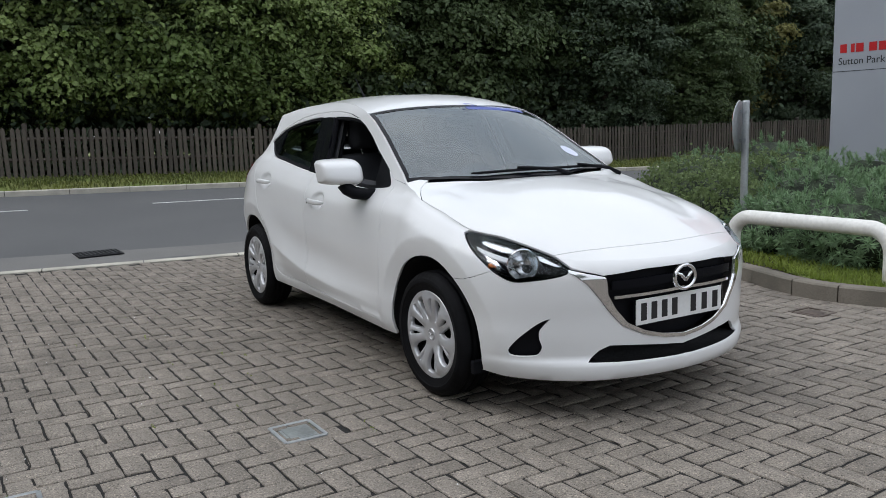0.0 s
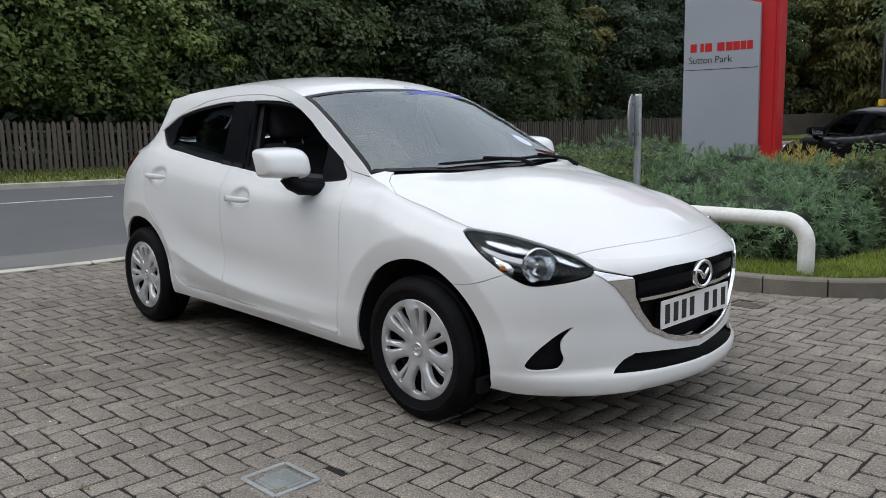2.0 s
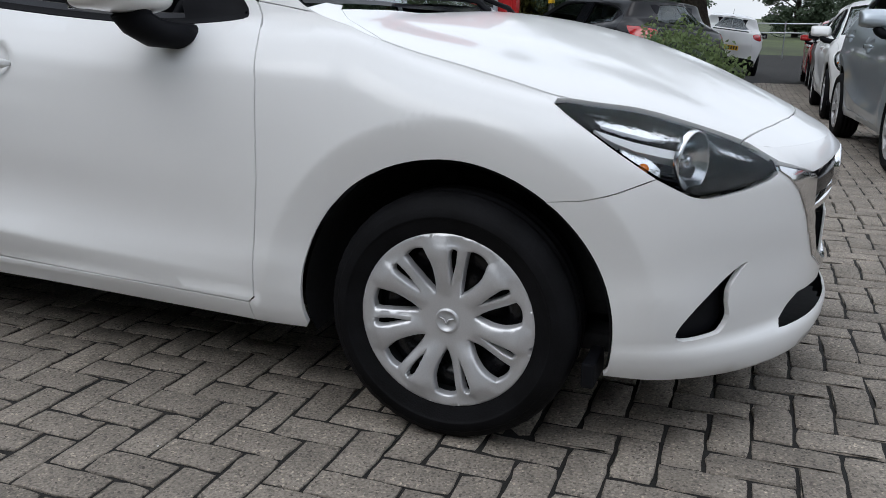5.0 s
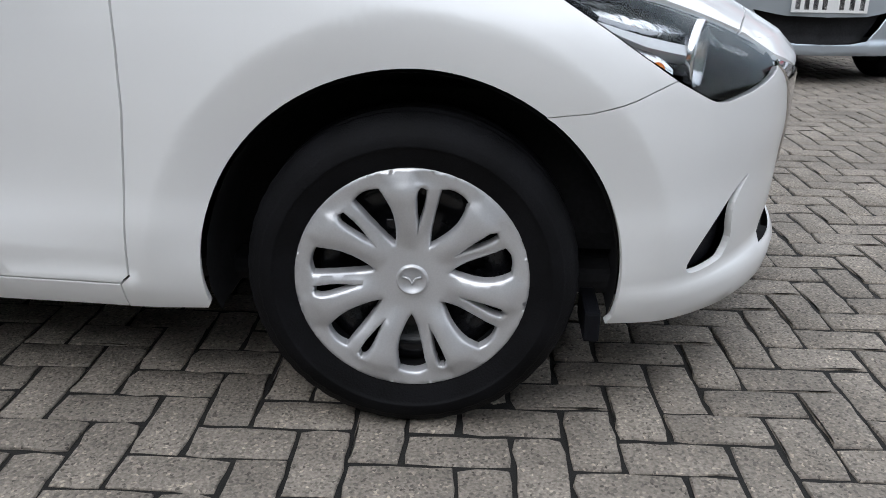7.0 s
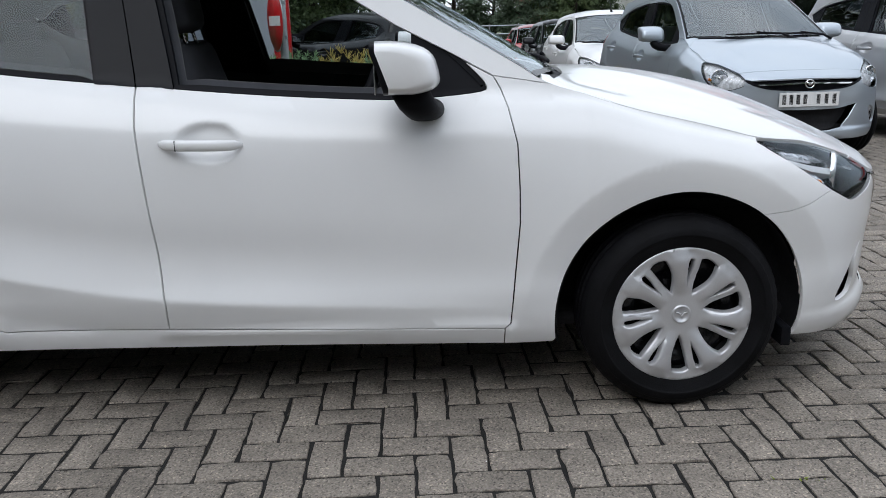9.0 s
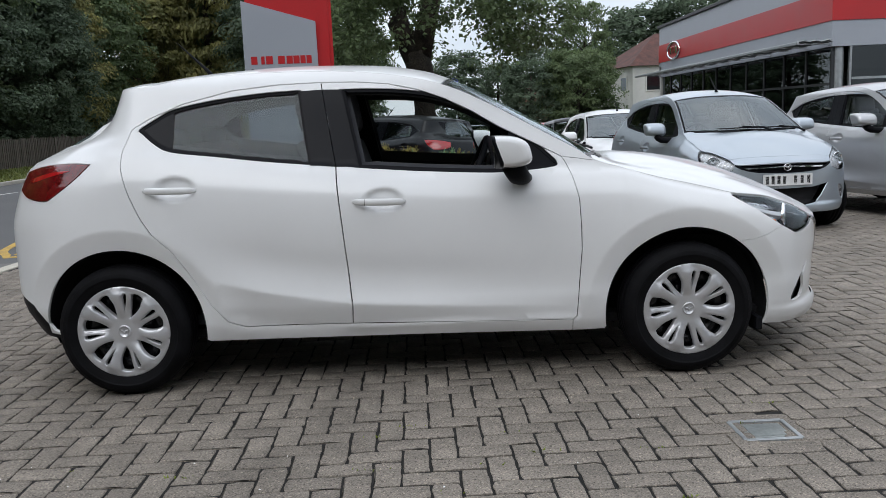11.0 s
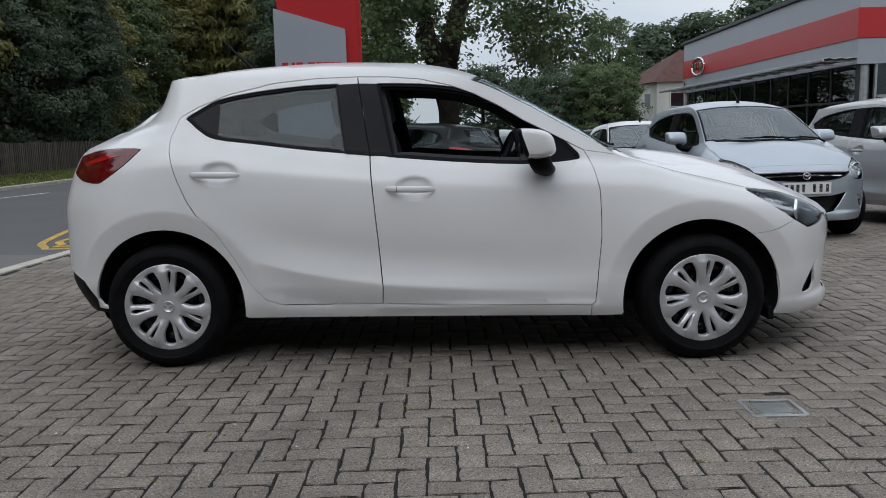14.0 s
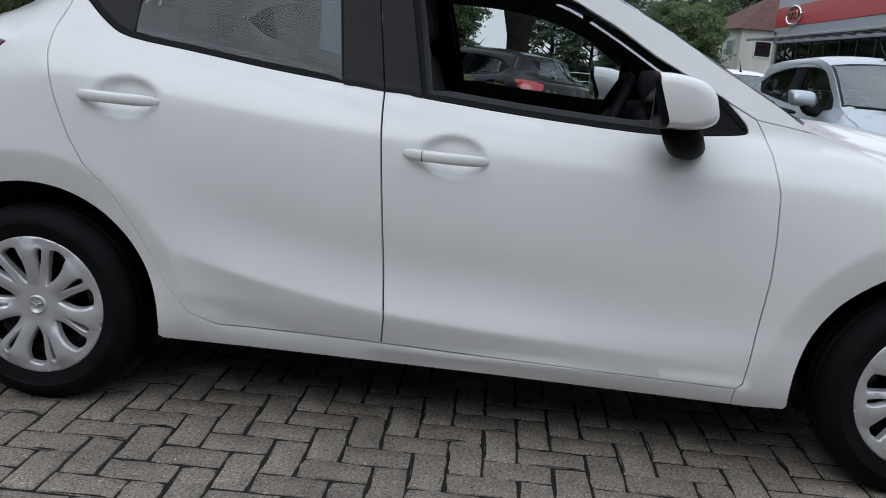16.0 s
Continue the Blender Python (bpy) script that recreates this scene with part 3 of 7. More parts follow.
def words(text, size, m, material, parent, name="lettering", depth=0.002, wide=None):
    c = bpy.data.curves.new(name, "FONT")
    c.body, c.size, c.extrude, c.align_x, c.align_y = text, size, depth, "CENTER", "CENTER"
    tmp = bpy.data.objects.new(name, c)
    me = bpy.data.meshes.new_from_object(tmp)
    bpy.data.objects.remove(tmp)
    if wide:
        xs = [v.co.x for v in me.vertices]
        k = wide / (max(xs) - min(xs))
        for v in me.vertices:
            v.co.x *= k
    me.transform(m)
    return finish(name, me, material, parent)


# ---- wheels ----
def tyre_mesh(r, rim, wide):
    """The tyre's cross-section turned round the axle, with grooves."""
    h = wide / 2
    pro = [(rim - 0.012, -h * 0.82), (rim + 0.006, -h * 0.93), (rim + 0.03, -h * 1.0), (rim + 0.036, -h * 1.03), ((r + rim) / 2 - 0.008, -h * 1.05), ((r + rim) / 2 - 0.005, -h * 1.035), ((r + rim) / 2 + 0.012, -h * 1.05), (r - 0.030, -h * 1.0), (r - 0.026, -h * 0.97), (r - 0.012, -h * 0.86), (r - 0.002, -h * 0.62)]
    for g in (-0.42, 0.0, 0.42):
        pro += [(r, h * (g - 0.10)), (r - 0.008, h * (g - 0.07)), (r - 0.008, h * (g + 0.07)), (r, h * (g + 0.10))]
    pro += [(a, -b) for a, b in pro[:11]][::-1]
    bm = lathe(pro, 144)
    for v in bm.verts:
        q = math.hypot(v.co.x, v.co.z)
        if q > r - 0.035 and abs(v.co.y) > h * 0.5 and round(math.atan2(v.co.z, v.co.x) / (2 * math.pi) * 144) % 3 == 0:
            v.co.x, v.co.z = v.co.x * (1 - 0.0012 / q), v.co.z * (1 - 0.0012 / q)
            v.co.y *= 0.992
    return bm


def trim_face(spokes, r_out, r_hub, twin=True, twist=0.0):
    """A wheel trim or alloy seen from outside: a disc with openings between blades, domed and turned in at its edges."""
    holes = []
    for k in range(spokes):
        a0 = 2 * math.pi * (k + 0.5) / spokes + 0.2
        w = math.pi / spokes

        def ring(items):
            return bent([(r * math.cos(a0 + a * w + twist * (r - r_hub)), r * math.sin(a0 + a * w + twist * (r - r_hub))) for a, r in items], n=3)

        if twin:
            def place(items):
                """Turns (degrees clockwise from the broad blade, share of the radius) into an outline."""
                return bent([(r_out * q[1] * math.cos(a0 - radians(q[0] - 4)), r_out * q[1] * math.sin(a0 - radians(q[0] - 4)), *q[2:]) for q in items], n=3)

            holes.append(place([(28, 0.325), (22, 0.42), (19.5, 0.56), (18.6, 0.72), (18.0, 0.86, 1), (24, 0.895), (31, 0.893), (36.5, 0.868, 1), (38.5, 0.78), (40.5, 0.67), (40.5, 0.55), (38, 0.44), (33, 0.35)]))
            holes.append(place([(8.5, 0.42, 1), (5.6, 0.54), (4.4, 0.68), (4.6, 0.80), (7.6, 0.862), (12.0, 0.845, 1), (12.8, 0.72), (11.6, 0.56)]))
        else:
            holes.append(ring([(-0.62, r_out * 0.84), (-0.55, r_out * 0.6), (0.0, r_out * 0.34), (0.55, r_out * 0.6), (0.62, r_out * 0.84), (0.0, r_out * 0.88)]))
    circle = [(r_out * math.cos(a), r_out * math.sin(a)) for a in np.linspace(0, 2 * math.pi, 64, endpoint=False)]
    v, f, _ = triangles(circle, holes, 0.0066 if twin else 0.02)
    q = np.hypot(v[:, 0], v[:, 1]) / r_out
    deep = -0.014 + 0.016 * np.clip((q - 0.25) / 0.5, 0, 1) ** 1.3
    if twin:
        lean = ((2 * math.pi * 0.5 / spokes + 0.2 - np.arctan2(v[:, 1], v[:, 0])) * spokes / (2 * math.pi)) % 1.0
        deep = deep + 0.009 * np.cos(2 * math.pi * (lean - 0.90)) * np.clip((q - 0.28) / 0.2, 0, 1) * np.clip((0.93 - q) / 0.10, 0, 1)
        blade = np.clip((0.20 - np.abs((lean - 0.86 + 0.5) % 1.0 - 0.5)) / 0.08, 0, 1) * np.clip((0.99 - q) / 0.05, 0, 1)
        deep = deep - 0.005 * np.clip((q - 0.84) / 0.08, 0, 1) * (1 - blade)
    bm = bmesh.new()
    vs = [bm.verts.new((p[0], -d, p[1])) for p, d in zip(v, deep)]
    for t in f:
        bm.faces.new([vs[i] for i in t])
    rim = [e for e in bm.edges if len(e.link_faces) == 1]
    away = {}
    for w_ in {x for e in rim for x in e.verts}:
        mid = sum((t.calc_center_median() for t in w_.link_faces), Vector()) / len(w_.link_faces)
        way = Vector((w_.co.x - mid.x, 0, w_.co.z - mid.z))
        away[tuple(round(c, 6) for c in w_.co)] = way.normalized() if way.length > 1e-7 else way
    for down, wide in ((0.004, 0.0030), (0.018, 0.0018)):
        out = bmesh.ops.extrude_edge_only(bm, edges=rim)["geom"]
        moved = {}
        for g in out:
            if isinstance(g, bmesh.types.BMVert):
                way = away.get(tuple(round(c, 6) for c in g.co), Vector())
                g.co = g.co + way * wide + Vector((0, down, 0))
                moved[tuple(round(c, 6) for c in g.co)] = way
        rim = [g for g in out if isinstance(g, bmesh.types.BMEdge) and len(g.link_faces) == 1]
        away = moved
    return bm


def build_wheel(parent, at, r, rim, wide, side, kind="trim", turn=0.0, spokes=7):
    """A wheel > tyre, rim, trim, hub cap. side -1 faces the car's right."""
    w = new("wheel")
    w.parent = parent
    w.matrix_basis = pose(*at, 0, 0, (180 if side > 0 else 0) + turn)
    part("tyre", tyre_mesh(r, rim, wide), RUBBER, w, "black rubber tyre", True)
    bm = lathe([(rim, -wide * 0.44), (rim - 0.006, -wide * 0.40), (rim - 0.02, -wide * 0.2), (rim - 0.03, wide * 0.3), (rim, wide * 0.42)], 48)
    part("rim", bm, DARK, w, "black steel rim", True)
    bm = lathe([(0.012, -wide * 0.22), (0.06, -wide * 0.22), (0.075, -wide * 0.16), (rim * 0.62, -wide * 0.12), (rim * 0.66, -wide * 0.2), (rim * 0.8, -wide * 0.22), (rim - 0.02, -wide * 0.1)], 40)
    for k in range(4):
        a = 2 * math.pi * k / 4 + 0.4
        block((0.022, 0.016, 0.022), (0.1 * math.cos(a), -wide * 0.17, 0.1 * math.sin(a)), 0.004, bm=bm)
    part("brake_disc", bm, LAMP_DARK, w, "dark steel wheel centre", True)
    face = trim_face(spokes, rim - 0.003, 0.045, kind == "trim", -1.6 if kind == "trim" else 0.0)
    bmesh.ops.translate(face, verts=face.verts, vec=(0, -wide * 0.47, 0))
    bmesh.ops.recalc_face_normals(face, faces=face.faces)
    part("wheel_trim", face, ALLOY, w, "silver plastic wheel trim" if kind == "trim" else "silver alloy wheel face", kind == "trim")
    cap = lathe([(0.0005, 0.0005), (0.022, 0.0), (0.024, -0.004), (0.0275, -0.004), (0.0305, 0.004)], 32)
    if kind == "trim":
        tube([(-0.017, -0.002, 0.007), (-0.006, -0.003, 0.004), (0.0, -0.003, -0.007), (0.006, -0.003, 0.004), (0.017, -0.002, 0.007)], 0.0022, 6, cap)
    bmesh.ops.translate(cap, verts=cap.verts, vec=(0, -wide * 0.47 + 0.012, 0))
    part("hub_cap", cap, ALLOY, w, "round silver hub badge" if kind == "trim" else "", True)
    return w


# ---- outlines on a hatchback's side: x or s, height ----
M = hatchback_form()
PI_F, PI_R = M.xf + math.pi / 2, M.xr - math.pi / 2
DOOR_TOP = [(0.737, 1.010), (0.60, 1.083), (0.454, 1.158), (0.335, 1.232), (0.217, 1.292), (0.09, 1.340), (-0.05, 1.372), (-0.20, 1.386), (-0.357, 1.390)]
REAR_TOP = [(-0.357, 1.390), (-0.56, 1.386), (-0.768, 1.367), (-0.99, 1.315), (-1.128, 1.258), (-1.219, 1.204), (-1.257, 1.122), (-1.252, 1.046), (-1.212, 0.938), (-1.158, 0.816), (-1.112, 0.744), (-1.029, 0.662), (-0.955, 0.549), (-0.873, 0.408), (-0.802, 0.329), (-0.727, 0.302)]
B_GAP = [(-0.357, 1.390), (-0.330, 1.22), (-0.292, 1.006), (-0.268, 0.753), (-0.243, 0.448), (-0.237, 0.386), (-0.243, 0.299)]
FRONT_GAP = [(0.757, 0.278), (0.775, 0.295), (0.785, 0.415), (0.802, 0.60), (0.802, 0.70), (0.797, 0.827), (0.775, 0.925), (0.757, 0.975), (0.737, 1.010)]
F_WIN = bent([(-0.262, 1.353, 1), (-0.142, 1.351), (0.0, 1.343), (0.125, 1.325), (0.224, 1.299), (0.324, 1.263), (0.415, 1.222), (0.507, 1.172), (0.60, 1.098), (0.690, 1.014), (0.712, 0.985), (0.700, 0.970), (0.58, 0.958), (0.416, 0.953), (0.1, 0.972), (-0.185, 0.998, 1)], n=3)
R_WIN = bent([(-1.178, 1.206), (-1.11, 1.250), (-1.036, 1.289), (-0.89, 1.320), (-0.738, 1.339), (-0.60, 1.351), (-0.452, 1.356, 1), (-0.404, 1.020, 1), (-0.62, 1.044), (-0.85, 1.076), (-1.028, 1.101), (-1.10, 1.135), (-1.165, 1.190)], n=3)
LAMP = bent([(1.592, 0.803, 1), (1.631, 0.806), (1.701, 0.800), (1.784, 0.788), (1.871, 0.768), (1.959, 0.741), (2.026, 0.712), (2.076, 0.684), (2.063, 0.652), (1.987, 0.632), (1.921, 0.622), (1.861, 0.618), (1.808, 0.637), (1.723, 0.694), (1.659, 0.744)], n=3)
TAIL = bent([(-1.441, 1.062, 1), (-1.60, 1.066), (-1.792, 1.058), (-1.90, 1.045), (-1.99, 1.03, 1), (-1.99, 0.95, 1), (-1.88, 0.918), (-1.80, 0.908), (-1.70, 0.903), (-1.65, 0.915), (-1.53, 0.985)], n=3)
FOG = bent([(1.831, 0.318), (1.869, 0.370), (1.930, 0.424), (1.973, 0.452), (1.998, 0.461, 1), (1.957, 0.412), (1.955, 0.372), (1.965, 0.338), (1.953, 0.308), (1.930, 0.298), (1.853, 0.296)], n=3)
SEAM = [(1.558, 0.604), (1.623, 0.612), (1.69, 0.632), (1.765, 0.661)]
GRILLE = [(2.069, 0.670), (2.204, 0.637), (2.378, 0.654), (PI_F, 0.656), (PI_F, 0.334), (2.468, 0.346), (2.383, 0.368), (2.280, 0.419), (2.220, 0.491), (2.179, 0.553), (2.141, 0.605), (2.098, 0.642), (2.069, 0.659)]
HOLE = [(2.213, 0.628), (2.378, 0.645), (PI_F, 0.648), (PI_F, 0.352), (2.461, 0.366), (2.378, 0.390), (2.300, 0.432), (2.248, 0.499), (2.219, 0.558)]
INTAKE = [(2.142, 0.271), (2.188, 0.316), (2.231, 0.336), (2.343, 0.328), (PI_F, 0.302), (PI_F, 0.262), (2.318, 0.266)]
BARS = ((0.575, 0.612, 2.24), (0.535, 0.548, 2.25))
SHIELD_FRONT = (GRILLE, HOLE, INTAKE, BARS, 0.470, LAMP, SEAM, FOG)
# a slim upper mouth with a bright bar over a wide dark lower one
SLIM = [(2.09, 0.672), (2.13, 0.664), (2.394, 0.672), (PI_F, 0.674), (PI_F, 0.580), (2.486, 0.582), (2.40, 0.585), (2.295, 0.592), (2.234, 0.602), (2.19, 0.614), (2.15, 0.628), (2.115, 0.644), (2.09, 0.660)]
SLIM_HOLE = [(2.135, 0.657), (2.394, 0.666), (PI_F, 0.668), (PI_F, 0.587), (2.48, 0.589), (2.395, 0.592), (2.315, 0.599), (2.262, 0.608), (2.20, 0.624)]
WIDE = [(2.27, 0.285), (2.20, 0.36), (2.12, 0.47), (2.20, 0.455), (2.32, 0.435), (PI_F, 0.430), (PI_F, 0.262), (2.40, 0.266)]
ROUND_LAMP = bent([(1.592, 0.803, 1), (1.631, 0.806), (1.701, 0.800), (1.784, 0.788), (1.871, 0.768), (1.959, 0.741), (2.026, 0.712), (2.090, 0.668), (2.075, 0.624), (1.995, 0.596), (1.921, 0.584), (1.861, 0.586), (1.808, 0.606), (1.723, 0.668), (1.659, 0.730)], n=3)
ROUND_SEAM = [(1.558, 0.594), (1.623, 0.600), (1.69, 0.616), (1.765, 0.637)]
OVAL_FOG = bent([(1.79, 0.335), (1.82, 0.395), (1.87, 0.432), (1.93, 0.440), (1.945, 0.405), (1.91, 0.345), (1.86, 0.305), (1.81, 0.300)], n=3)
SLIM_FRONT = (SLIM, SLIM_HOLE, WIDE, ((0.624, 0.636, 2.17),), 0.515, ROUND_LAMP, ROUND_SEAM, OVAL_FOG)


def fine_round(place):
    """Extra points round a handle's recess."""
    return np.array([(place[0] + a, place[1] + b) for a in np.arange(-0.13, 0.131, 0.0117) for b in np.arange(-0.08, 0.081, 0.0113)])


def fold_points(F, x0, x1):
    """Extra points along the crease of the doors."""
    return np.array([(x, float(smooth(x, F.crease)) + d) for x in np.arange(x0, x1, 0.018) for d in (-0.018, -0.010, -0.004, 0.001, 0.006, 0.012, 0.020, 0.032, 0.050)]
                    + [(x, 0.45 + (z - 0.45) * (float(smooth(x, F.belt)) - 0.45) / 0.505) for x in np.arange(x0, x1, 0.018) for z in (0.822, 0.831, 0.840, 0.848, 0.856, 0.864, 0.872, 0.881, 0.890)])


def lip_points(F, wx):
    """Extra points along the fold round a wheel arch."""
    return np.array(sum([arch(F, wx, F.arch + 0.095 + d, 178, 2, 60) for d in (-0.035, -0.014, -0.002, 0.010, 0.03)], []))


def rail_points(F, s0, s1):
    """Extra points along the wing's rounded top."""
    return np.array([(s, float(F.rail(s)) - d) for s in np.arange(s0, s1, 0.016) for d in (0.007, 0.014, 0.022, 0.031, 0.042, 0.055, 0.070)])


def side_of(car, F, coat, side, front, open_window):
    """The panels, glass and lamps of one side of a car."""
    grille, hole, intake, bars, _, LAMP, SEAM, FOG = front
    slim = len(bars) == 1
    t = F.rail
    body = ([(0.905, float(t(0.905)))] + along(F, 0.86, -1.2, 40) + along(F, -1.25, -1.72, 8) + [(-1.80, 1.13), (-2.05, 1.085), (-2.05, 0.46), (-1.84, 0.42), (-1.74, 0.30), (-1.665, 0.285)]
            + arch(F, -1.285, 0.376, 182, -8, 44) + [(-0.897, 0.238), (0.757, 0.222), (0.757, 0.278), (-0.243, 0.299), (-0.727, 0.302)] + REAR_TOP[::-1][1:] + DOOR_TOP[::-1][1:])
    sheet(F, "body_side", body, coat, car, [TAIL], side=side, step=0.03, more=lip_points(F, -1.285))
    sheet(F, "front_door", FRONT_GAP + DOOR_TOP[1:] + B_GAP[1:], coat, car, [F_WIN], side=side, more=np.concatenate([fine_round(F.dents[0]), fold_points(F, -0.21, 0.75)]), step=0.03, gap=0.0030, flange=0.035)
    sheet(F, "rear_door", [(-0.727, 0.302), (-0.243, 0.299)] + B_GAP[::-1][1:] + REAR_TOP[1:-1], coat, car, [R_WIN], side=side, more=np.concatenate([fine_round(F.dents[1]), fold_points(F, -0.82, -0.26)]), step=0.03, gap=0.0030, flange=0.035)
    fender = ([(0.757, 0.222), (0.905, 0.222)] + arch(F, 1.285, 0.378, 190, 53.5, 36) + SEAM[1:] + LAMP[39:45] + [(1.592, 0.805), (1.606, 0.812), (1.628, float(t(1.628)))] + along(F, 1.60, 0.905, 20) + [(0.82, 0.998), (0.737, 1.010)] + FRONT_GAP[::-1][1:])
    sheet(F, "front_wing", fender, coat, car, side=side, step=0.025, gap=0.0014, more=np.concatenate([lip_points(F, 1.285), rail_points(F, 0.92, 1.58)]))
    bumper = ([(1.705, 0.206), (1.80, 0.197), (2.11, 0.186), (2.30, 0.190), (PI_F, 0.192), intake[-2]] + intake[-1:] + intake[:-2] + [grille[4]] + grille[5:]
              + LAMP[24:37] + SEAM[::-1] + arch(F, 1.285, 0.378, 51, -12, 24))
    sheet(F, "front_bumper", bumper, coat, car, [FOG], side=side, step=0.025, gap=0.0012, more=lip_points(F, 1.285))
    nose = [(2.083, 0.677)] + [(p[0], p[1] + 0.004) for p in grille[1:4]] + along(F, PI_F, 2.032, 12)
    sheet(F, "grille_strip", nose, coat, car, side=side, gap=0.0002)
    frame = grille[:2] + hole[:1] + hole[:3:-1] + [hole[3], grille[4]] + grille[5:]
    sheet(F, "grille_surround", frame, TRIM if slim else CHROME, car, side=side, inset=-0.004, gap=0.0005, step=0.02, label="black grille surround" if slim else "bright chrome grille surround")
    sheet(F, "grille_backing", hole, TRIM, car, side=side, inset=0.05, gap=-0.01, flange=0, label="black grille mesh")
    sheet(F, "intake_backing", intake, DARK, car, side=side, inset=0.09, gap=-0.004, flange=-0.084, label="black lower intake")
    sheet(F, "fog_recess", FOG, CHROME if slim else TRIM, car, side=side, inset=0.012 if slim else 0.03, gap=-0.004, flange=-0.010 if slim else -0.027, step=0.02, label="bright fog lamp" if slim else "black fog lamp recess")
    for lo, hi, wide in bars:
        bar = [(wide, lo), (PI_F, lo + 0.012), (PI_F, hi + 0.012), (wide, hi)]
        sheet(F, "grille_bar", bar, CHROME if hi - lo < 0.014 and lo > 0.5 else GLOSS_BLACK, car, side=side, inset=0.014, gap=0, flange=0.02, step=0.03)
    # lamps
    housing = new("headlamp")
    housing.parent = car
    sheet(F, "lamp_housing", LAMP, PALE_LAMP if slim else LAMP_DARK, housing, side=side, inset=0.045 if slim else 0.105, gap=0.004, flange=-0.038 if slim else -0.096, step=0.03, label="bright headlamp housing" if slim else "dark headlamp housing")
    sheet(F, "lamp_cover", LAMP, LENS, housing, side=side, inset=0.001, gap=0.002, flange=0.0, step=0.014, label="clear headlamp cover")
    upper = bent([(1.672, 0.784, 1), (1.78, 0.771), (1.90, 0.745, 1), (1.885, 0.722, 1), (1.80, 0.731), (1.70, 0.757, 1)], n=2)
    sheet(F, "running_lamp", upper, REFLECTOR, housing, side=side, inset=0.050, gap=0, flange=0.02, step=0.012, label="faceted running lamp reflector")
    strip = bent([(1.672, 0.752, 1), (1.75, 0.728), (1.845, 0.707, 1), (1.845, 0.690, 1), (1.75, 0.710), (1.69, 0.736, 1)], n=2)
    sheet(F, "light_strip", strip, PALE_STRIP, housing, side=side, inset=0.030, gap=0, flange=0.03, step=0.02, label="pale light guide strip")
    if not slim:
        # bright strip added to imitate a reflection on the lamp cover
        glint = bent([(1.955, 0.722, 1), (2.02, 0.700), (2.056, 0.681, 1), (2.03, 0.676), (1.965, 0.698, 1)], n=2)
        sheet(F, "bezel_brow", glint, REFLECTOR, housing, side=side, inset=0.035, gap=0, flange=0.012, step=0.015, label="bright strip imitating a reflection on the lamp cover")
    blade = bent([(1.722, 0.716, 1), (1.765, 0.702), (1.80, 0.672), (1.79, 0.640, 1), (1.758, 0.660), (1.735, 0.690)], n=2)
    sheet(F, "indicator_reflector", blade, REFLECTOR, housing, side=side, inset=0.045, gap=0, flange=0.02, step=0.015, label="bright indicator reflector")
    centre = F.side(1.86, 0.685, side, 0.030) if slim else F.side(1.895, 0.680, side, 0.058)
    aim = Vector((1.0, side * 0.42, -0.02)).to_track_quat("Z", "Y").to_matrix().to_4x4()
    at_lamp = Matrix.Translation(centre) @ aim
    bm = lathe([(0.0005, -0.040), (0.03, -0.036), (0.052, -0.020), (0.064, 0.0), (0.068, 0.003), (0.070, -0.004), (0.070, -0.012)], 48, "z")
    for v in bm.verts:
        v.co = at_lamp @ v.co
    part("reflector_bowl", bm, BOWL, housing, "mirrored round headlamp bowl", True)
    bm = lathe([(0.0005, -0.008), (0.012, -0.010), (0.014, -0.014), (0.014, -0.04)], 24, "z")
    for v in bm.verts:
        v.co = at_lamp @ v.co
    part("bulb", bm, BOWL, housing, "bulb cap", True)
    bm = lathe([(0.0005, 0.008), (0.03, 0.006), (0.0635, 0.001)], 40, "z")
    for v in bm.verts:
        v.co = at_lamp @ v.co
    part("bowl_lens", bm, LENS, housing, "clear inner lens", True)
    for k in range(0 if slim else 4):
        bar = [(1.80, 0.668 - 0.012 * k), (1.84, 0.660 - 0.012 * k), (1.84, 0.656 - 0.012 * k), (1.80, 0.664 - 0.012 * k)]
        sheet(F, "bezel_rib", bar, GLOSS_BLACK, housing, side=side, inset=0.045, gap=0, flange=0.03, step=0.02, label="ribbed black bezel")
    c2 = F.side(1.757, 0.676, side, 0.030)
    bm = bmesh.new()
    bmesh.ops.create_uvsphere(bm, u_segments=14, v_segments=8, radius=0.012, matrix=Matrix.Translation(c2))
    part("indicator_bulb", bm, AMBER, housing, "amber indicator bulb", True)
    tail = new("tail_lamp")
    tail.parent = car
    sheet(F, "tail_lens", TAIL, DEEP_RED if len(bars) > 1 else LAMP_RED, tail, side=side, inset=-0.004, gap=0.002, step=0.03, label="dark red tail lamp lens")
    sheet(F, "tail_bar", bent([(-1.56, 1.035), (-1.70, 1.028), (-1.86, 1.000), (-1.84, 0.985), (-1.70, 1.010)], n=2), LAMP_RED, tail, side=side, inset=-0.0055, gap=0, flange=0.003, step=0.02, label="brighter red light bar")
    # glass and black window trim
    pane_r = [(-1.030, 1.283), (-0.89, 1.313), (-0.738, 1.332), (-0.60, 1.344), (-0.464, 1.350), (-0.418, 1.027), (-0.62, 1.050), (-0.85, 1.083), (-1.028, 1.107)]
    sheet(F, "rear_door_glass", pane_r, REAR_GLASS, car, side=side, inset=0.016, gap=-0.004, flange=0, label="lightly tinted door glass")
    quarter = bent([(-1.173, 1.204), (-1.11, 1.246), (-1.030, 1.284, 1), (-1.028, 1.105, 1), (-1.10, 1.14), (-1.16, 1.19)], n=2)
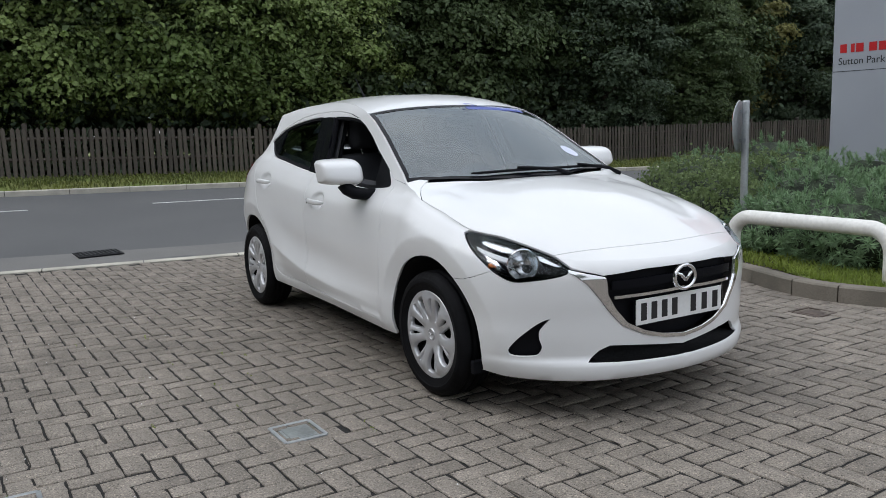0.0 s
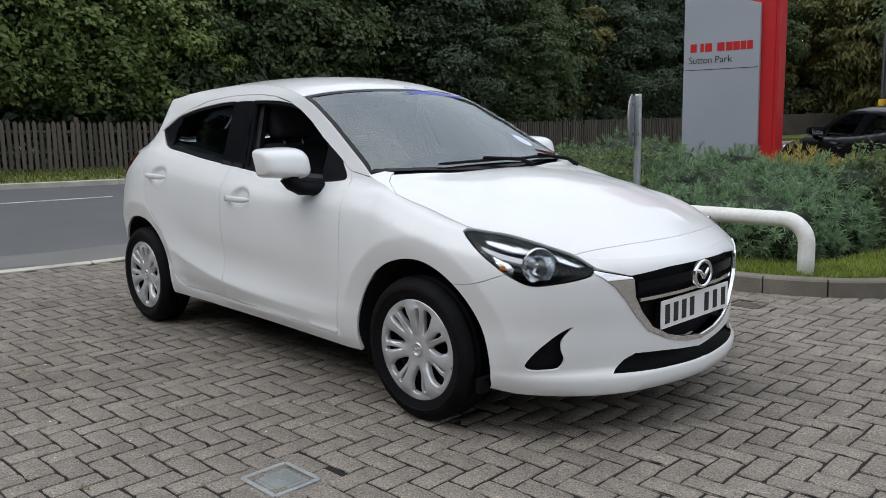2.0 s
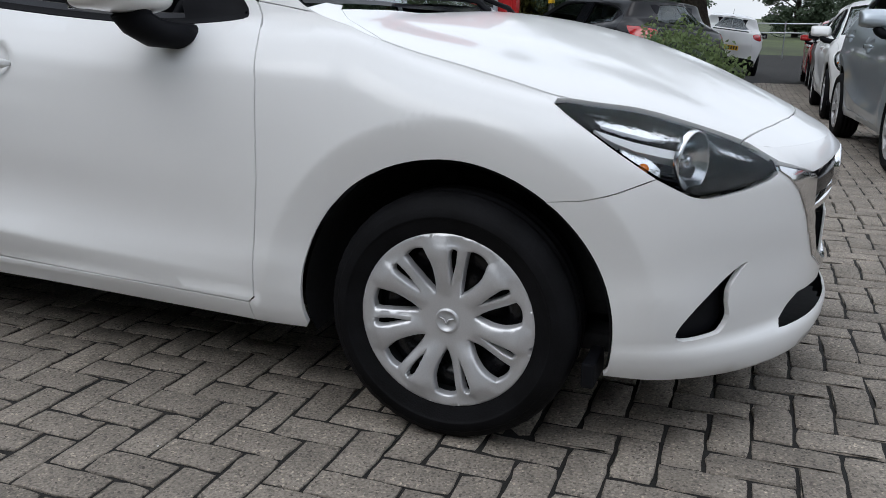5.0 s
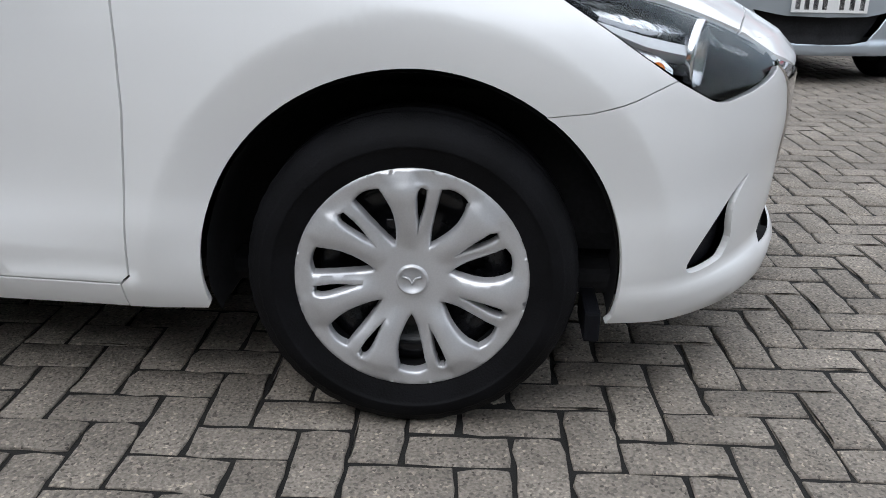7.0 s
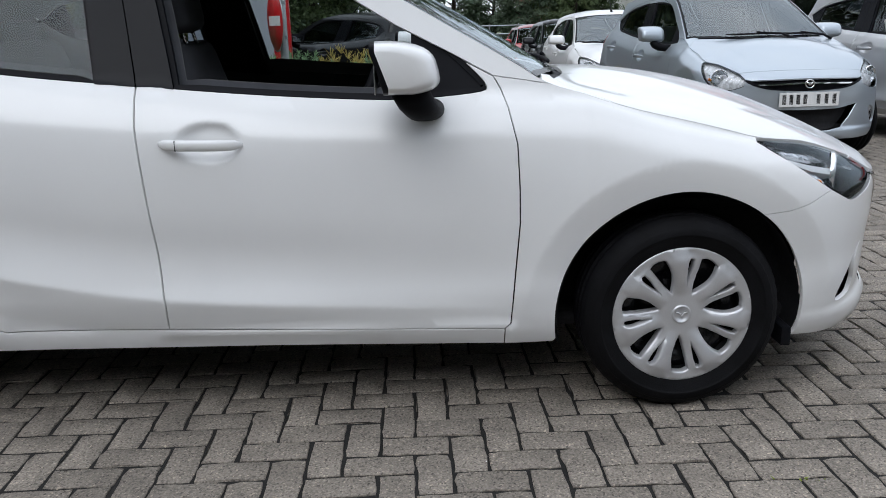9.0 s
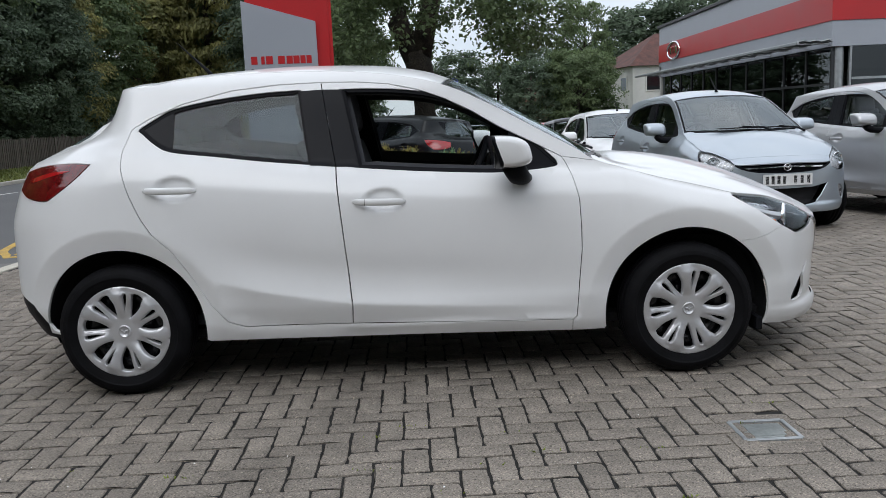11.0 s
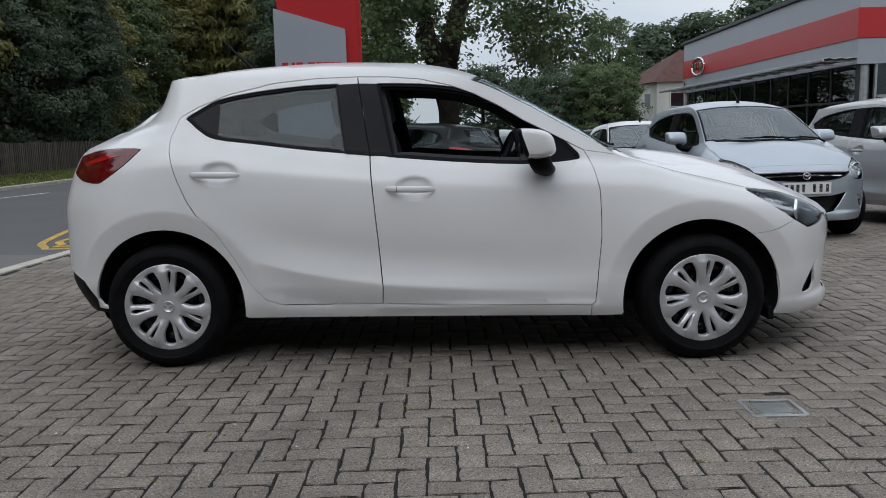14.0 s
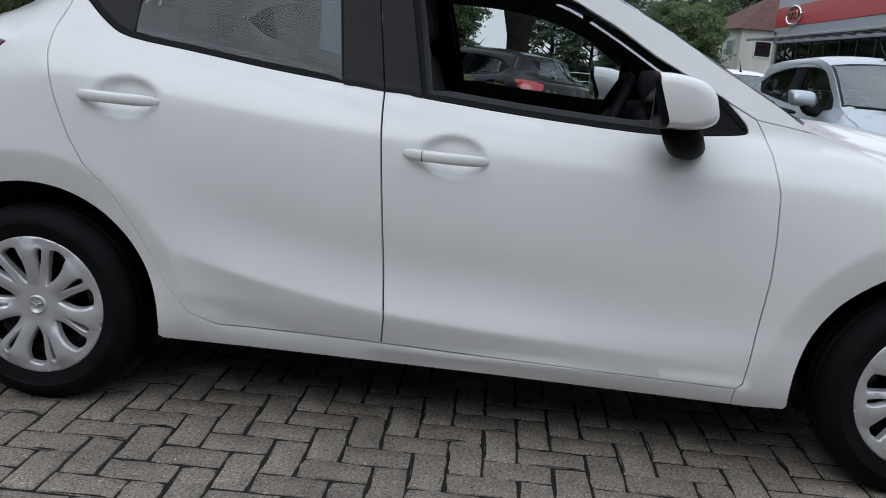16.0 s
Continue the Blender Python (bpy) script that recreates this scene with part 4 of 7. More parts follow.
    sheet(F, "quarter_trim", quarter, GLOSS_BLACK, car, side=side, inset=0.010, gap=0, flange=0.012, step=0.03, label="black window corner trim")
    for edge in (R_WIN, F_WIN):
        seal = sheet(F, "window_seal", edge, TRIM, car, [shrink(np.array(edge), 0.013)], side=side, inset=0.008, gap=-0.001, flange=0.02, step=0.03, label="black window seal")
    sheet(F, "pillar_trim", [(-0.455, 1.352), (-0.3535, 1.356), (-0.2940, 1.007), (-0.4085, 1.017)], GLOSS_BLACK, car, side=side, inset=-0.004, gap=0, flange=0.016, step=0.03, label="black door pillar trim")
    sheet(F, "pillar_trim", [(-0.3490, 1.356), (-0.262, 1.353), (-0.185, 0.9965), (-0.2895, 1.0065)], GLOSS_BLACK, car, side=side, inset=-0.004, gap=0, flange=0.016, step=0.03, label="black door pillar trim")
    tri = [(0.50, 1.170), (0.60, 1.094), (0.690, 1.010), (0.70, 0.976), (0.52, 0.962), (0.50, 1.0)]
    sheet(F, "mirror_triangle", tri, TRIM, car, side=side, inset=0.012, gap=0, flange=0.012, label="black mirror mounting panel")
    if side > 0 or not open_window:
        sheet(F, "front_door_glass", F_WIN, GLASS, car, side=side, inset=0.018, gap=0, flange=0, label="door glass")
    # inner door skins and seals
    shell = [(0.77, 0.34), (0.795, 0.7), (0.755, 0.965), (0.87, 0.985)] + along(F, 0.84, -1.2, 24, -0.012) + along(F, -1.25, -1.70, 5, -0.012) + [(-1.80, 1.12), (-2.04, 1.07), (-2.04, 0.52), (-1.70, 0.70), (-0.9, 0.70), (-0.8, 0.34)]
    sheet(F, "cabin_lining", shell, CLOTH, car, [shrink(np.array(F_WIN), 0.026), shrink(np.array(R_WIN), 0.026)], side=side, inset=0.055, gap=0.0, flange=0.0, step=0.07, label="black cabin side lining")
    upper_shell = [(0.76, 0.965)] + along(F, 0.80, -1.2, 24, -0.014) + along(F, -1.25, -1.62, 5, -0.014) + [(-1.62, 1.18), (-1.25, 1.10), (-1.03, 1.06), (-0.42, 0.99), (-0.19, 0.965), (0.42, 0.925)]
    sheet(F, "pillar_lining", upper_shell, LINING, car, [shrink(np.array(F_WIN), 0.027), shrink(np.array(R_WIN), 0.027)], side=side, inset=0.059, gap=0.0, flange=0.0, step=0.07, label="pale grey lining round the windows")
    pillar = [(-0.44, 1.37), (-0.25, 1.37), (-0.17, 0.96), (-0.40, 0.98)]
    sheet(F, "inner_pillar", pillar, TRIM, car, side=side, inset=0.075, gap=0, flange=0.02, step=0.06, label="black cabin pillar lining")
    # handles, each over a dished recess
    for hx, hz, long in ((-0.098, 0.846, 0.236), (-1.022, 0.932, 0.232)):
        here = F.side(hx, hz, side)
        handle = new("door_handle")
        handle.parent = car
        bm = bmesh.new()
        n = 14
        rows = []
        for k in range(n + 1):
            u = k / n
            x = hx + (u - 0.5) * long
            z = hz + 0.002 - 0.006 * (u - 0.5)
            bow = 0.028 * (1 - (2 * u - 1) ** 4)
            fat = 0.0155 * (1 - 0.35 * (2 * u - 1) ** 6) * (1.0 if 0.02 < u < 0.98 else 0.6)
            rows.append((float(x), float(side * (float(F.y_at(x + 0.0, hz - 0.07)) - 0.010 + bow)), float(z), fat))
        rings = [[bm.verts.new((x, y + side * 0.55 * f * math.cos(2 * math.pi * j / 12), z + f * math.sin(2 * math.pi * j / 12))) for j in range(12)] for x, y, z, f in rows]
        for a, b in zip(rings, rings[1:]):
            for j in range(12):
                bm.faces.new((a[j], a[(j + 1) % 12], b[(j + 1) % 12], b[j]))
        bm.faces.new(rings[0])
        bm.faces.new(rings[-1])
        part("grip", bm, coat, handle, "white body-coloured grip", True)
        if hx > -0.5:
            part("handle_gap", block((0.0018, 0.004, 0.030), (hx - 0.062, rows[3][1] + side * 0.0075, hz + 0.003), 0), TRIM, handle, "thin dark gap beside the lock cap")
            bm = lathe([(0.0005, -0.001), (0.006, -0.001), (0.0065, 0.004)], 16)
            bmesh.ops.translate(bm, verts=bm.verts, vec=(hx - 0.088, rows[1][1] + side * 0.007, hz + 0.003))
            part("keyhole", bm, CHROME, handle, "small keyhole", True)
    # door mirror
    mirror = new("door_mirror")
    mirror.parent = car
    def casing(grow, back, name, material, label, low=-90):
        """Upright D-shaped sections from the inner end to the outer one, with a flat rear."""
        bm = bmesh.new()
        rings = []
        for u in (1 - np.cos(np.linspace(0, math.pi, 21))) / 2:
            swell = float(smooth(u, [(0, 0.50), (0.06, 0.78), (0.2, 0.98), (0.4, 1.0), (0.7, 0.985), (0.86, 0.95), (0.94, 0.89), (0.985, 0.79), (1, 0.66)]))
            tall, deep_ = (0.083 * (1 - 0.10 * u)) * swell * grow, (0.160 - 0.020 * u) * swell * grow
            y = side * (0.888 + (0.240 * u - 0.120) * (1 if grow == 1 else 0.94))
            x0, z0 = 0.420 + 0.012 * u - back, 1.036 + 0.010 * u
            ring = []
            if low > -90:
                foot = math.copysign(abs(math.sin(radians(low))) ** 0.62, low)
                ring.append(bm.verts.new((x0 - 0.016 * foot, y, z0 + tall * foot * 0.82)))
            for a in np.linspace(low, 90, 17):
                c_, s_ = abs(math.cos(radians(a))) ** 0.75, math.copysign(abs(math.sin(radians(a))) ** 0.62, a)
                ring.append(bm.verts.new((x0 + deep_ * c_ + 0.016 * s_ * -1, y, z0 + tall * s_ * (1.0 if s_ > 0 else 0.82))))
            rings.append(ring)
        for p, q in zip(rings, rings[1:]):
            for j in range(len(p) - 1):
                bm.faces.new((p[j], p[j + 1], q[j + 1], q[j]))
            if back:
                bm.faces.new((p[16], p[0], q[0], q[16]))
        bm.faces.new(rings[0])
        bm.faces.new(rings[-1])
        return part(name, bm, material, mirror, label, True)

    casing(1.0, 0.0, "mirror_shell", coat, "white mirror shell", -70)
    casing(0.985, 0.014, "mirror_inner", TRIM, "black mirror inner casing")
    bm = tube([(0.545, side * 0.70, 0.925), (0.540, side * 0.77, 0.925), (0.528, side * 0.83, 0.934), (0.518, side * 0.862, 0.955), (0.508, side * 0.878, 0.985)], [0.028, 0.032, 0.035, 0.036, 0.036], 18)
    for v in bm.verts:
        v.co.x = 0.528 + (v.co.x - 0.528) * 1.45
    part("mirror_foot", bm, TRIM, mirror, "black mirror foot", True)
    bm = block((0.004, 0.17, 0.10), (0.411, side * 0.885, 1.037), 0.0015)
    part("mirror_glass", bm, CHROME, mirror, "mirror glass")
    part("arch_flap", block((0.030, 0.12, 0.06), (1.617, side * 0.735, 0.215), 0.006), TRIM, car, "black flap behind the front bumper")
    # wheel housing
    for wx in (1.285, -1.285):
        bm = bmesh.new()
        rings = []
        for y, k in ((0.835, 0.988), (0.80, 1.012), (0.56, 1.03), (0.55, 0.3)):
            rings.append([bm.verts.new((wx + 0.376 * k * math.cos(a), side * y, 0.30 + 0.376 * k * math.sin(a))) for a in np.linspace(radians(-14), radians(194), 26)])
        for a, b in zip(rings, rings[1:]):
            for j in range(25):
                bm.faces.new((a[j], a[j + 1], b[j + 1], b[j]))
        for v in bm.verts:
            v.co.y = side * min(abs(v.co.y), F.y_at(v.co.x, v.co.z) - (0.010 if abs(v.co.y) > 0.82 else 0.05))
        part("wheel_housing", bm, DARK, car, "black wheel housing", True)




def upper_of(car, F, coat):
    """Tailgate, roof, glass, bonnet and wipers."""
    # rear panel, bonnet, roof and glass over both sides
    rear_half = [(-2.05, 0.46), (-2.05, 1.085), (-1.80, 1.13), (-1.72, float(F.rail(-1.72)))] + along(F, -1.85, PI_R, 10) + [(PI_R, 0.46)]
    rear_glass = bent([(-1.86, 1.365, 1), (-2.3, 1.375), (-2.765, 1.38, 1), (-2.765, 1.13, 1), (-2.3, 1.125), (-1.90, 1.15, 1)], n=3)
    for each_side in (-1, 1):
        sheet(F, "tailgate", rear_half, coat, car, [rear_glass], side=each_side)
        sheet(F, "tailgate_lining", rear_half, CLOTH, car, [rear_glass], side=each_side, inset=0.05, gap=0.01, flange=0, step=0.08, label="black tailgate lining")
        sheet(F, "rear_window", rear_glass, TINT_GLASS, car, side=each_side, inset=0.006, gap=0, flange=0, label="dark rear window")
        low = [(-1.74, 0.30), (-1.84, 0.42), (-2.05, 0.46), (PI_R, 0.46), (PI_R, 0.26), (-1.9, 0.25), (-1.72, 0.26)]
        sheet(F, "lower_bumper", low, TRIM, car, side=each_side, inset=0.008, label="black lower rear bumper")
        wedge = [(-1.58, 1.362), (-1.70, 1.370), (-1.86, 1.350), (-1.88, 1.235), (-1.76, 1.265)]
        sheet(F, "spoiler_side", wedge, GLOSS_BLACK, car, side=each_side, inset=-0.004, gap=0, flange=0.01, step=0.03, label="black strip beside the rear window")
        lip = [(-2.05, 1.10), (PI_R, 1.10), (PI_R, 1.075), (-2.10, 1.075)]
        sheet(F, "tailgate_lip", lip, TRIM, car, side=each_side, inset=-0.004, gap=0, flange=0.01, label="black tailgate lip")

    roof_line = [rail_xy(F, s, -1) for s in np.linspace(0.20, -1.2, 26)] + [rail_xy(F, s, -1) for s in np.linspace(-1.3, PI_R, 12)]
    roof_edge = roof_line + [(x, -y) for x, y in roof_line[::-1][1:]]
    head = [(0.20 + 0.055 * (1 - (y / 0.56) ** 2), y) for y in np.linspace(0.545, -0.545, 13)]
    sheet(F, "roof", roof_edge + head[1:-1], coat, car, chart="top", gap=0.001, step=0.06)
    sheet(F, "roof_lining", roof_edge + head[1:-1], LINING, car, chart="top", gap=0.03, flange=0, inset=0.035, step=0.1, label="pale grey roof lining")
    screen_r = [rail_xy(F, s, -1, 0.006) for s in np.linspace(0.205, 0.865, 16)]
    screen_base = [(0.885, -0.615), (0.93, -0.5), (0.975, -0.32), (0.995, -0.15), (1.0, 0.0)]
    screen = screen_r + screen_base[1:] + [(x, -y) for x, y in screen_base[::-1][1:-1]] + [(x, -y) for x, y in screen_r[::-1]] + head[1:-1]
    sheet(F, "windscreen", screen, SCREEN_GLASS, car, chart="top", gap=0.004, flange=0, inset=0.004, step=0.06, label="clear windscreen reflecting the sky")
    band = shrink(dense(np.array(screen), 0.05), 0.028)
    sheet(F, "windscreen_border", screen, GLOSS_BLACK, car, [band], chart="top", gap=0.003, flange=0, inset=0.0015, step=0.03, label="black windscreen border")
    bonnet_r = [(0.965, -0.660), (1.03, -0.700)] + [rail_xy(F, s, -1, 0.001) for s in np.linspace(1.12, 2.05, 26)]
    bonnet_back = [(0.922, -0.612), (0.950, -0.52), (0.993, -0.32), (1.012, -0.15), (1.018, 0.0)]
    lead = [rail_xy(F, 2.022, -1, 0.001), (1.938, -0.349), (1.972, -0.20), (1.986, -0.10), (1.991, 0.0)]
    bonnet_half = [p for p in bonnet_r if p[0] < lead[0][0] - 0.012] + lead
    outline = bonnet_half + [(x, -y) for x, y in bonnet_half[::-1][1:]] + [(x, -y) for x, y in bonnet_back] + bonnet_back[::-1][1:]
    sheet(F, "bonnet", outline, coat, car, chart="top", gap=0.0026, step=0.035)
    corner = [rail_xy(F, s, -1, -0.0005) for s in np.linspace(0.878, 1.12, 12)] + [(1.03, -0.700), (0.965, -0.660), (0.922, -0.612), (0.912, -0.585), (0.884, -0.618)]
    for k in (1, -1):
        sheet(F, "wing_corner", [(x, k * y) for x, y in corner], coat, car, chart="top", gap=0.0004, step=0.014)
    front_r = [rail_xy(F, s, -1, -0.0012) for s in np.linspace(2.026, PI_F, 14)]
    nose_top = front_r + [(x, -y) for x, y in front_r[::-1][1:]] + [(x, -y) for x, y in lead] + lead[::-1][1:]
    sheet(F, "nose_panel", nose_top, coat, car, chart="top", gap=0.0012, step=0.03)
    cowl = [(x - 0.03, y) for x, y in bonnet_back] + [(x - 0.03, -y) for x, y in bonnet_back[::-1][1:]]
    sheet(F, "cowl", cowl + [(x + 0.012, -y) for x, y in bonnet_back] + [(x + 0.012, y) for x, y in bonnet_back[::-1][1:]], TRIM, car, chart="top", gap=0, flange=0.01, inset=0.016, step=0.04, label="black scuttle under the windscreen")
    for y0, y1 in ((-0.34, 0.24), (0.12, 0.65)):
        pts = [(float(smooth(abs(y), [(0, 0.958), (0.2, 0.955), (0.4, 0.936), (0.65, 0.888)])), y) for y in np.linspace(y0, y1, 11)]
        line = [Vector(F.top(np.array([x]), np.array([y]))[0]) for x, y in pts]
        part("wiper", tube([p + Vector((0, 0, 0.013)) for p in line], [0.004] + [0.007] * 9 + [0.004], 8), TRIM, car, "black wiper blade", True)
        end = Vector(F.top(np.array([0.99 - 0.08 * y1 * y1]), np.array([y1 + 0.02]))[0]) + Vector((0.02, 0, 0.0))
        part("wiper_arm", tube([end, end * 0.75 + line[5] * 0.25 + Vector((0, 0, 0.026)), line[5] + Vector((0, 0, 0.026))], [0.013, 0.010, 0.007], 8), TRIM, car, "black wiper arm", True)


def bits_of(car, F, front, plate_kind, bar_count):
    """Badge, number plate, aerial and floor."""
    zp = front[4]
    zb = 0.600 if len(front[3]) > 1 else 0.634
    size = 1.0 if len(front[3]) > 1 else 0.62
    badge = lathe([(0.046, 0.006), (0.050, 0.011), (0.056, 0.012), (0.061, 0.008), (0.062, -0.004)], 40, "z")
    for v in badge.verts:
        v.co = pose(2.104, 0, zb, 90, 0, 90) @ Vector((v.co.x * 1.12 * size, v.co.y * 0.95 * size, v.co.z))
    part("badge_ring", badge, CHROME, car, "chrome oval badge", True)
    for k in (-1, 1):
        bm = tube([(2.104, k * 0.052 * size, zb + 0.022 * size), (2.110, k * 0.028 * size, zb + 0.012 * size), (2.112, 0.0, zb - 0.015 * size)], [0.006, 0.009, 0.008], 8)
        part("badge_wing", bm, CHROME, car, "chrome badge bar", True)
    px = 2.080 if len(front[3]) > 1 else 2.117
    plate = new("number_plate")
    plate.parent = car
    part("plate", block((0.006, 0.520, 0.111), (px, 0, zp), 0.002), plate_kind, plate, "white front number plate")
    part("plate_holder", block((0.03, 0.50, 0.09), (px - 0.017, 0, zp), 0.004), TRIM, plate, "black plate holder")
    for n, y in enumerate((-0.218, -0.157, -0.096, -0.035, 0.080, 0.149, 0.218)):
        part("printed_bar", block((0.002, 0.033, 0.076), (px + 0.0035, y, zp), 0.0), INK, plate, "black printed bar")
    rear = new("rear_plate")
    rear.parent = car
    part("plate", block((0.006, 0.520, 0.111), (-1.992, 0, 0.68), 0.002), PLATE_YELLOW, rear, "yellow rear number plate")
    for y in (-0.218, -0.157, -0.096, -0.035, 0.080, 0.149, 0.218):
        part("printed_bar", block((0.002, 0.033, 0.076), (-1.9955, y, 0.68), 0.0), INK, rear, "black printed bar")
    ax = -1.02 if len(front[3]) > 1 else 0.10
    az = float(F.top(np.array([ax]), np.array([0.0]))[0, 2])
    bm = tube([(ax + 0.02, 0.0, az - 0.01), (ax, 0.0, az + 0.03), (ax - 0.16, 0.0, az + 0.19)], [0.022, 0.009, 0.002], 8)
    part("aerial", bm, TRIM, car, "short black roof aerial", True)
    bm = block((3.45, 1.28, 0.05), (0.05, 0, 0.235), 0.02)
    part("underbody", bm, DARK, car, "black underbody")
    bm = block((0.55, 1.2, 0.34), (1.45, 0, 0.45), 0.05)
    part("engine_bay", bm, DARK, car, "dark engine bay")
    bm = block((0.5, 1.05, 0.3), (-1.4, 0, 0.5), 0.05)
    part("boot_floor", bm, DARK, car, "dark boot floor")


def seat(car, y, x):
    s = new("seat")
    s.parent = car
    part("cushion", block((0.52, 0.50, 0.20), (x + 0.22, y, 0.50), 0.07, pose(0, 0, 0, 0, -8, 0), segments=3), CLOTH, s, "", True)
    part("backrest", block((0.12, 0.48, 0.64), (x - 0.13, y, 0.81), 0.055, pose(0, 0, 0, 0, -18, 0), segments=3), CLOTH, s, "", True)
    part("headrest", block((0.11, 0.26, 0.20), (x - 0.22, y, 1.245), 0.05, pose(0, 0, 0, 0, -10, 0), segments=3), CLOTH, s, "", True)
    for k in (-0.06, 0.06):
        part("headrest_post", tube([(x - 0.17, y + k, 1.08), (x - 0.205, y + k, 1.20)], 0.006, 8), CHROME, s, "", True)



def cabin_of(car):
    seat(car, -0.36, -0.04)
    seat(car, 0.36, -0.34)
    part("rear_cushion", block((0.46, 1.16, 0.20), (-0.72, 0, 0.52), 0.07, segments=3), CLOTH, car, "black rear bench", True)
    part("rear_backrest", block((0.16, 1.14, 0.58), (-1.02, 0, 0.84), 0.06, pose(0, 0, 0, 0, -20, 0), segments=3), CLOTH, car, "black rear backrest", True)
    for sy in (-0.36, 0.36):
        part("rear_headrest", block((0.09, 0.24, 0.13), (-1.12, sy, 1.14), 0.04, segments=3), CLOTH, car, "black rear headrest", True)
    part("cabin_floor", block((1.9, 1.25, 0.06), (-0.2, 0, 0.30), 0.02), CLOTH, car, "black cabin floor")
    part("dashboard", block((0.42, 1.24, 0.30), (0.66, 0, 0.82), 0.09, segments=4), TRIM, car, "black dashboard", True)
    part("dash_hood", block((0.20, 0.34, 0.12), (0.52, -0.36, 0.965), 0.05, segments=3), TRIM, car, "black instrument hood", True)
    part("parcel_shelf", block((0.42, 1.1, 0.02), (-1.38, 0, 1.02), 0.005), CLOTH, car, "dark parcel shelf")
    wheel_m = Matrix.Translation((0.345, -0.36, 0.93)) @ pose(0, 0, 0, 0, -66, 0)
    bm = tube([wheel_m @ Vector((0.182 * math.cos(a), 0.182 * math.sin(a), 0)) for a in np.linspace(0, 2 * math.pi, 37)], 0.016, 10, caps=False)
    steer = new("steering_wheel")
    steer.parent = car
    part("wheel_rim", bm, TRIM, steer, "", True)
    part("wheel_boss", block((0.15, 0.17, 0.05), (0.36, -0.36, 0.92), 0.02, pose(0, 0, 0, 0, -66, 0)), TRIM, steer, "", True)
    for a in (0, 180, 270):
        p = wheel_m @ Vector((0.17 * math.cos(radians(a + 90)), 0.17 * math.sin(radians(a + 90)), 0))
        part("wheel_spoke", tube([(0.36, -0.36, 0.92), p], 0.012, 8), TRIM, steer, "", True)
    part("steering_column", tube([(0.36, -0.36, 0.92), (0.62, -0.36, 0.82)], 0.045, 12), TRIM, steer, "", True)
    part("interior_mirror", block((0.03, 0.22, 0.06), (0.30, 0.0, 1.30), 0.012), TRIM, car, "black interior mirror", True)


def build_car(name, label, coat, m, front=SHIELD_FRONT, stretch=(1, 1, 1), wheel_kind="trim", spokes=7, open_window=False, group="", form=None, shape=None):
    """A five-door hatchback of that coat; its nose points along its own x."""
    F = form or M
    car = thing(name, label, "car", group, m @ Matrix.Diagonal((*stretch, 1)))
    for s in (-1, 1):
        side_of(car, F, coat, s, front, open_window)
    for sx in (1.285, -1.285):
        for sy in (-1, 1):
            w = build_wheel(car, (sx, sy * 0.735, 0.302), 0.302, 0.212, 0.185, sy, wheel_kind, 2.0 if sx > 0 and open_window else 0.0, spokes)
            k = stretch[2]
            w.matrix_basis = Matrix.Translation((sx, sy * 0.735, 0.302)) @ Matrix.Diagonal((k / stretch[0], k / stretch[1], 1, 1)) @ w.matrix_basis.to_3x3().to_4x4()
    upper_of(car, F, coat)
    bits_of(car, F, front, PLATE_WHITE, 7)
    cabin_of(car)
    if shape:
        reshape(car, shape)
    return car


def reshape(car, shape):
    """Gives a finished car other proportions along x; its wheels stay round."""
    for ob in list(car.children):
        if ob.name.startswith("wheel") and not ob.name.startswith("wheel_housing"):
            ob.location.x = float(np.interp(ob.location.x, *shape))
            continue
        for each in [ob] + list(ob.children_recursive):
            if each.data:
                for v in each.data.vertices:
                    v.co.x = float(np.interp(v.co.x, *shape))


car = white_car = build_car("hatchback_car", "glossy white five-door hatchback on silver wheel trims, driver's window open", WHITE, Matrix(), open_window=True)
F = M
# sticker band at the top of the windscreen, passenger's side
for txt, xx, yy, size in (("APPROVED USED", 0.285, 0.30, 0.036),):
    here = F.top(np.array([xx]), np.array([yy]))[0]
    m = Matrix.Translation((here[0], here[1], here[2] + 0.006)) @ pose(0, 0, 0, 30, 0, 0).inverted() @ pose(0, 0, 0, 0, 0, 0)
    dx = F.top(np.array([xx + 0.02]), np.array([yy]))[0] - F.top(np.array([xx - 0.02]), np.array([yy]))[0]
    dy = F.top(np.array([xx]), np.array([yy + 0.1]))[0] - F.top(np.array([xx]), np.array([yy - 0.1]))[0]
    ax, ay = Vector(dy).normalized(), -Vector(dx).normalized()
    basis = Matrix((ax, ay, ax.cross(ay))).transposed().to_4x4()
    words(txt, size, Matrix.Translation(Vector(here) + 0.003 * ax.cross(ay)) @ basis, PALE_PRINT, car, "sticker_lettering", 0.0004, 0.34)
    words("O", 0.075, Matrix.Translation(Vector(here) + 0.003 * ax.cross(ay) - 0.225 * ax) @ basis @ Matrix.Diagonal((1.4, 0.7, 1, 1)), BLUE_PRINT, car, "sticker_ring", 0.0004)
sheet(F, "windscreen_sticker", [(0.262, 0.05), (0.318, 0.05), (0.298, 0.48), (0.243, 0.48)], BLUE_PRINT, car, chart="top", gap=0, flange=0, inset=0.0028, step=0.04, label="blue sticker band")
sheet(F, "windscreen_sticker", bent([(0.76, 0.44), (0.80, 0.49), (0.76, 0.53), (0.70, 0.50), (0.70, 0.45)], n=3), PALE_PRINT, car, chart="top", gap=0, flange=0, inset=0.0028, step=0.03, label="pale round sticker")


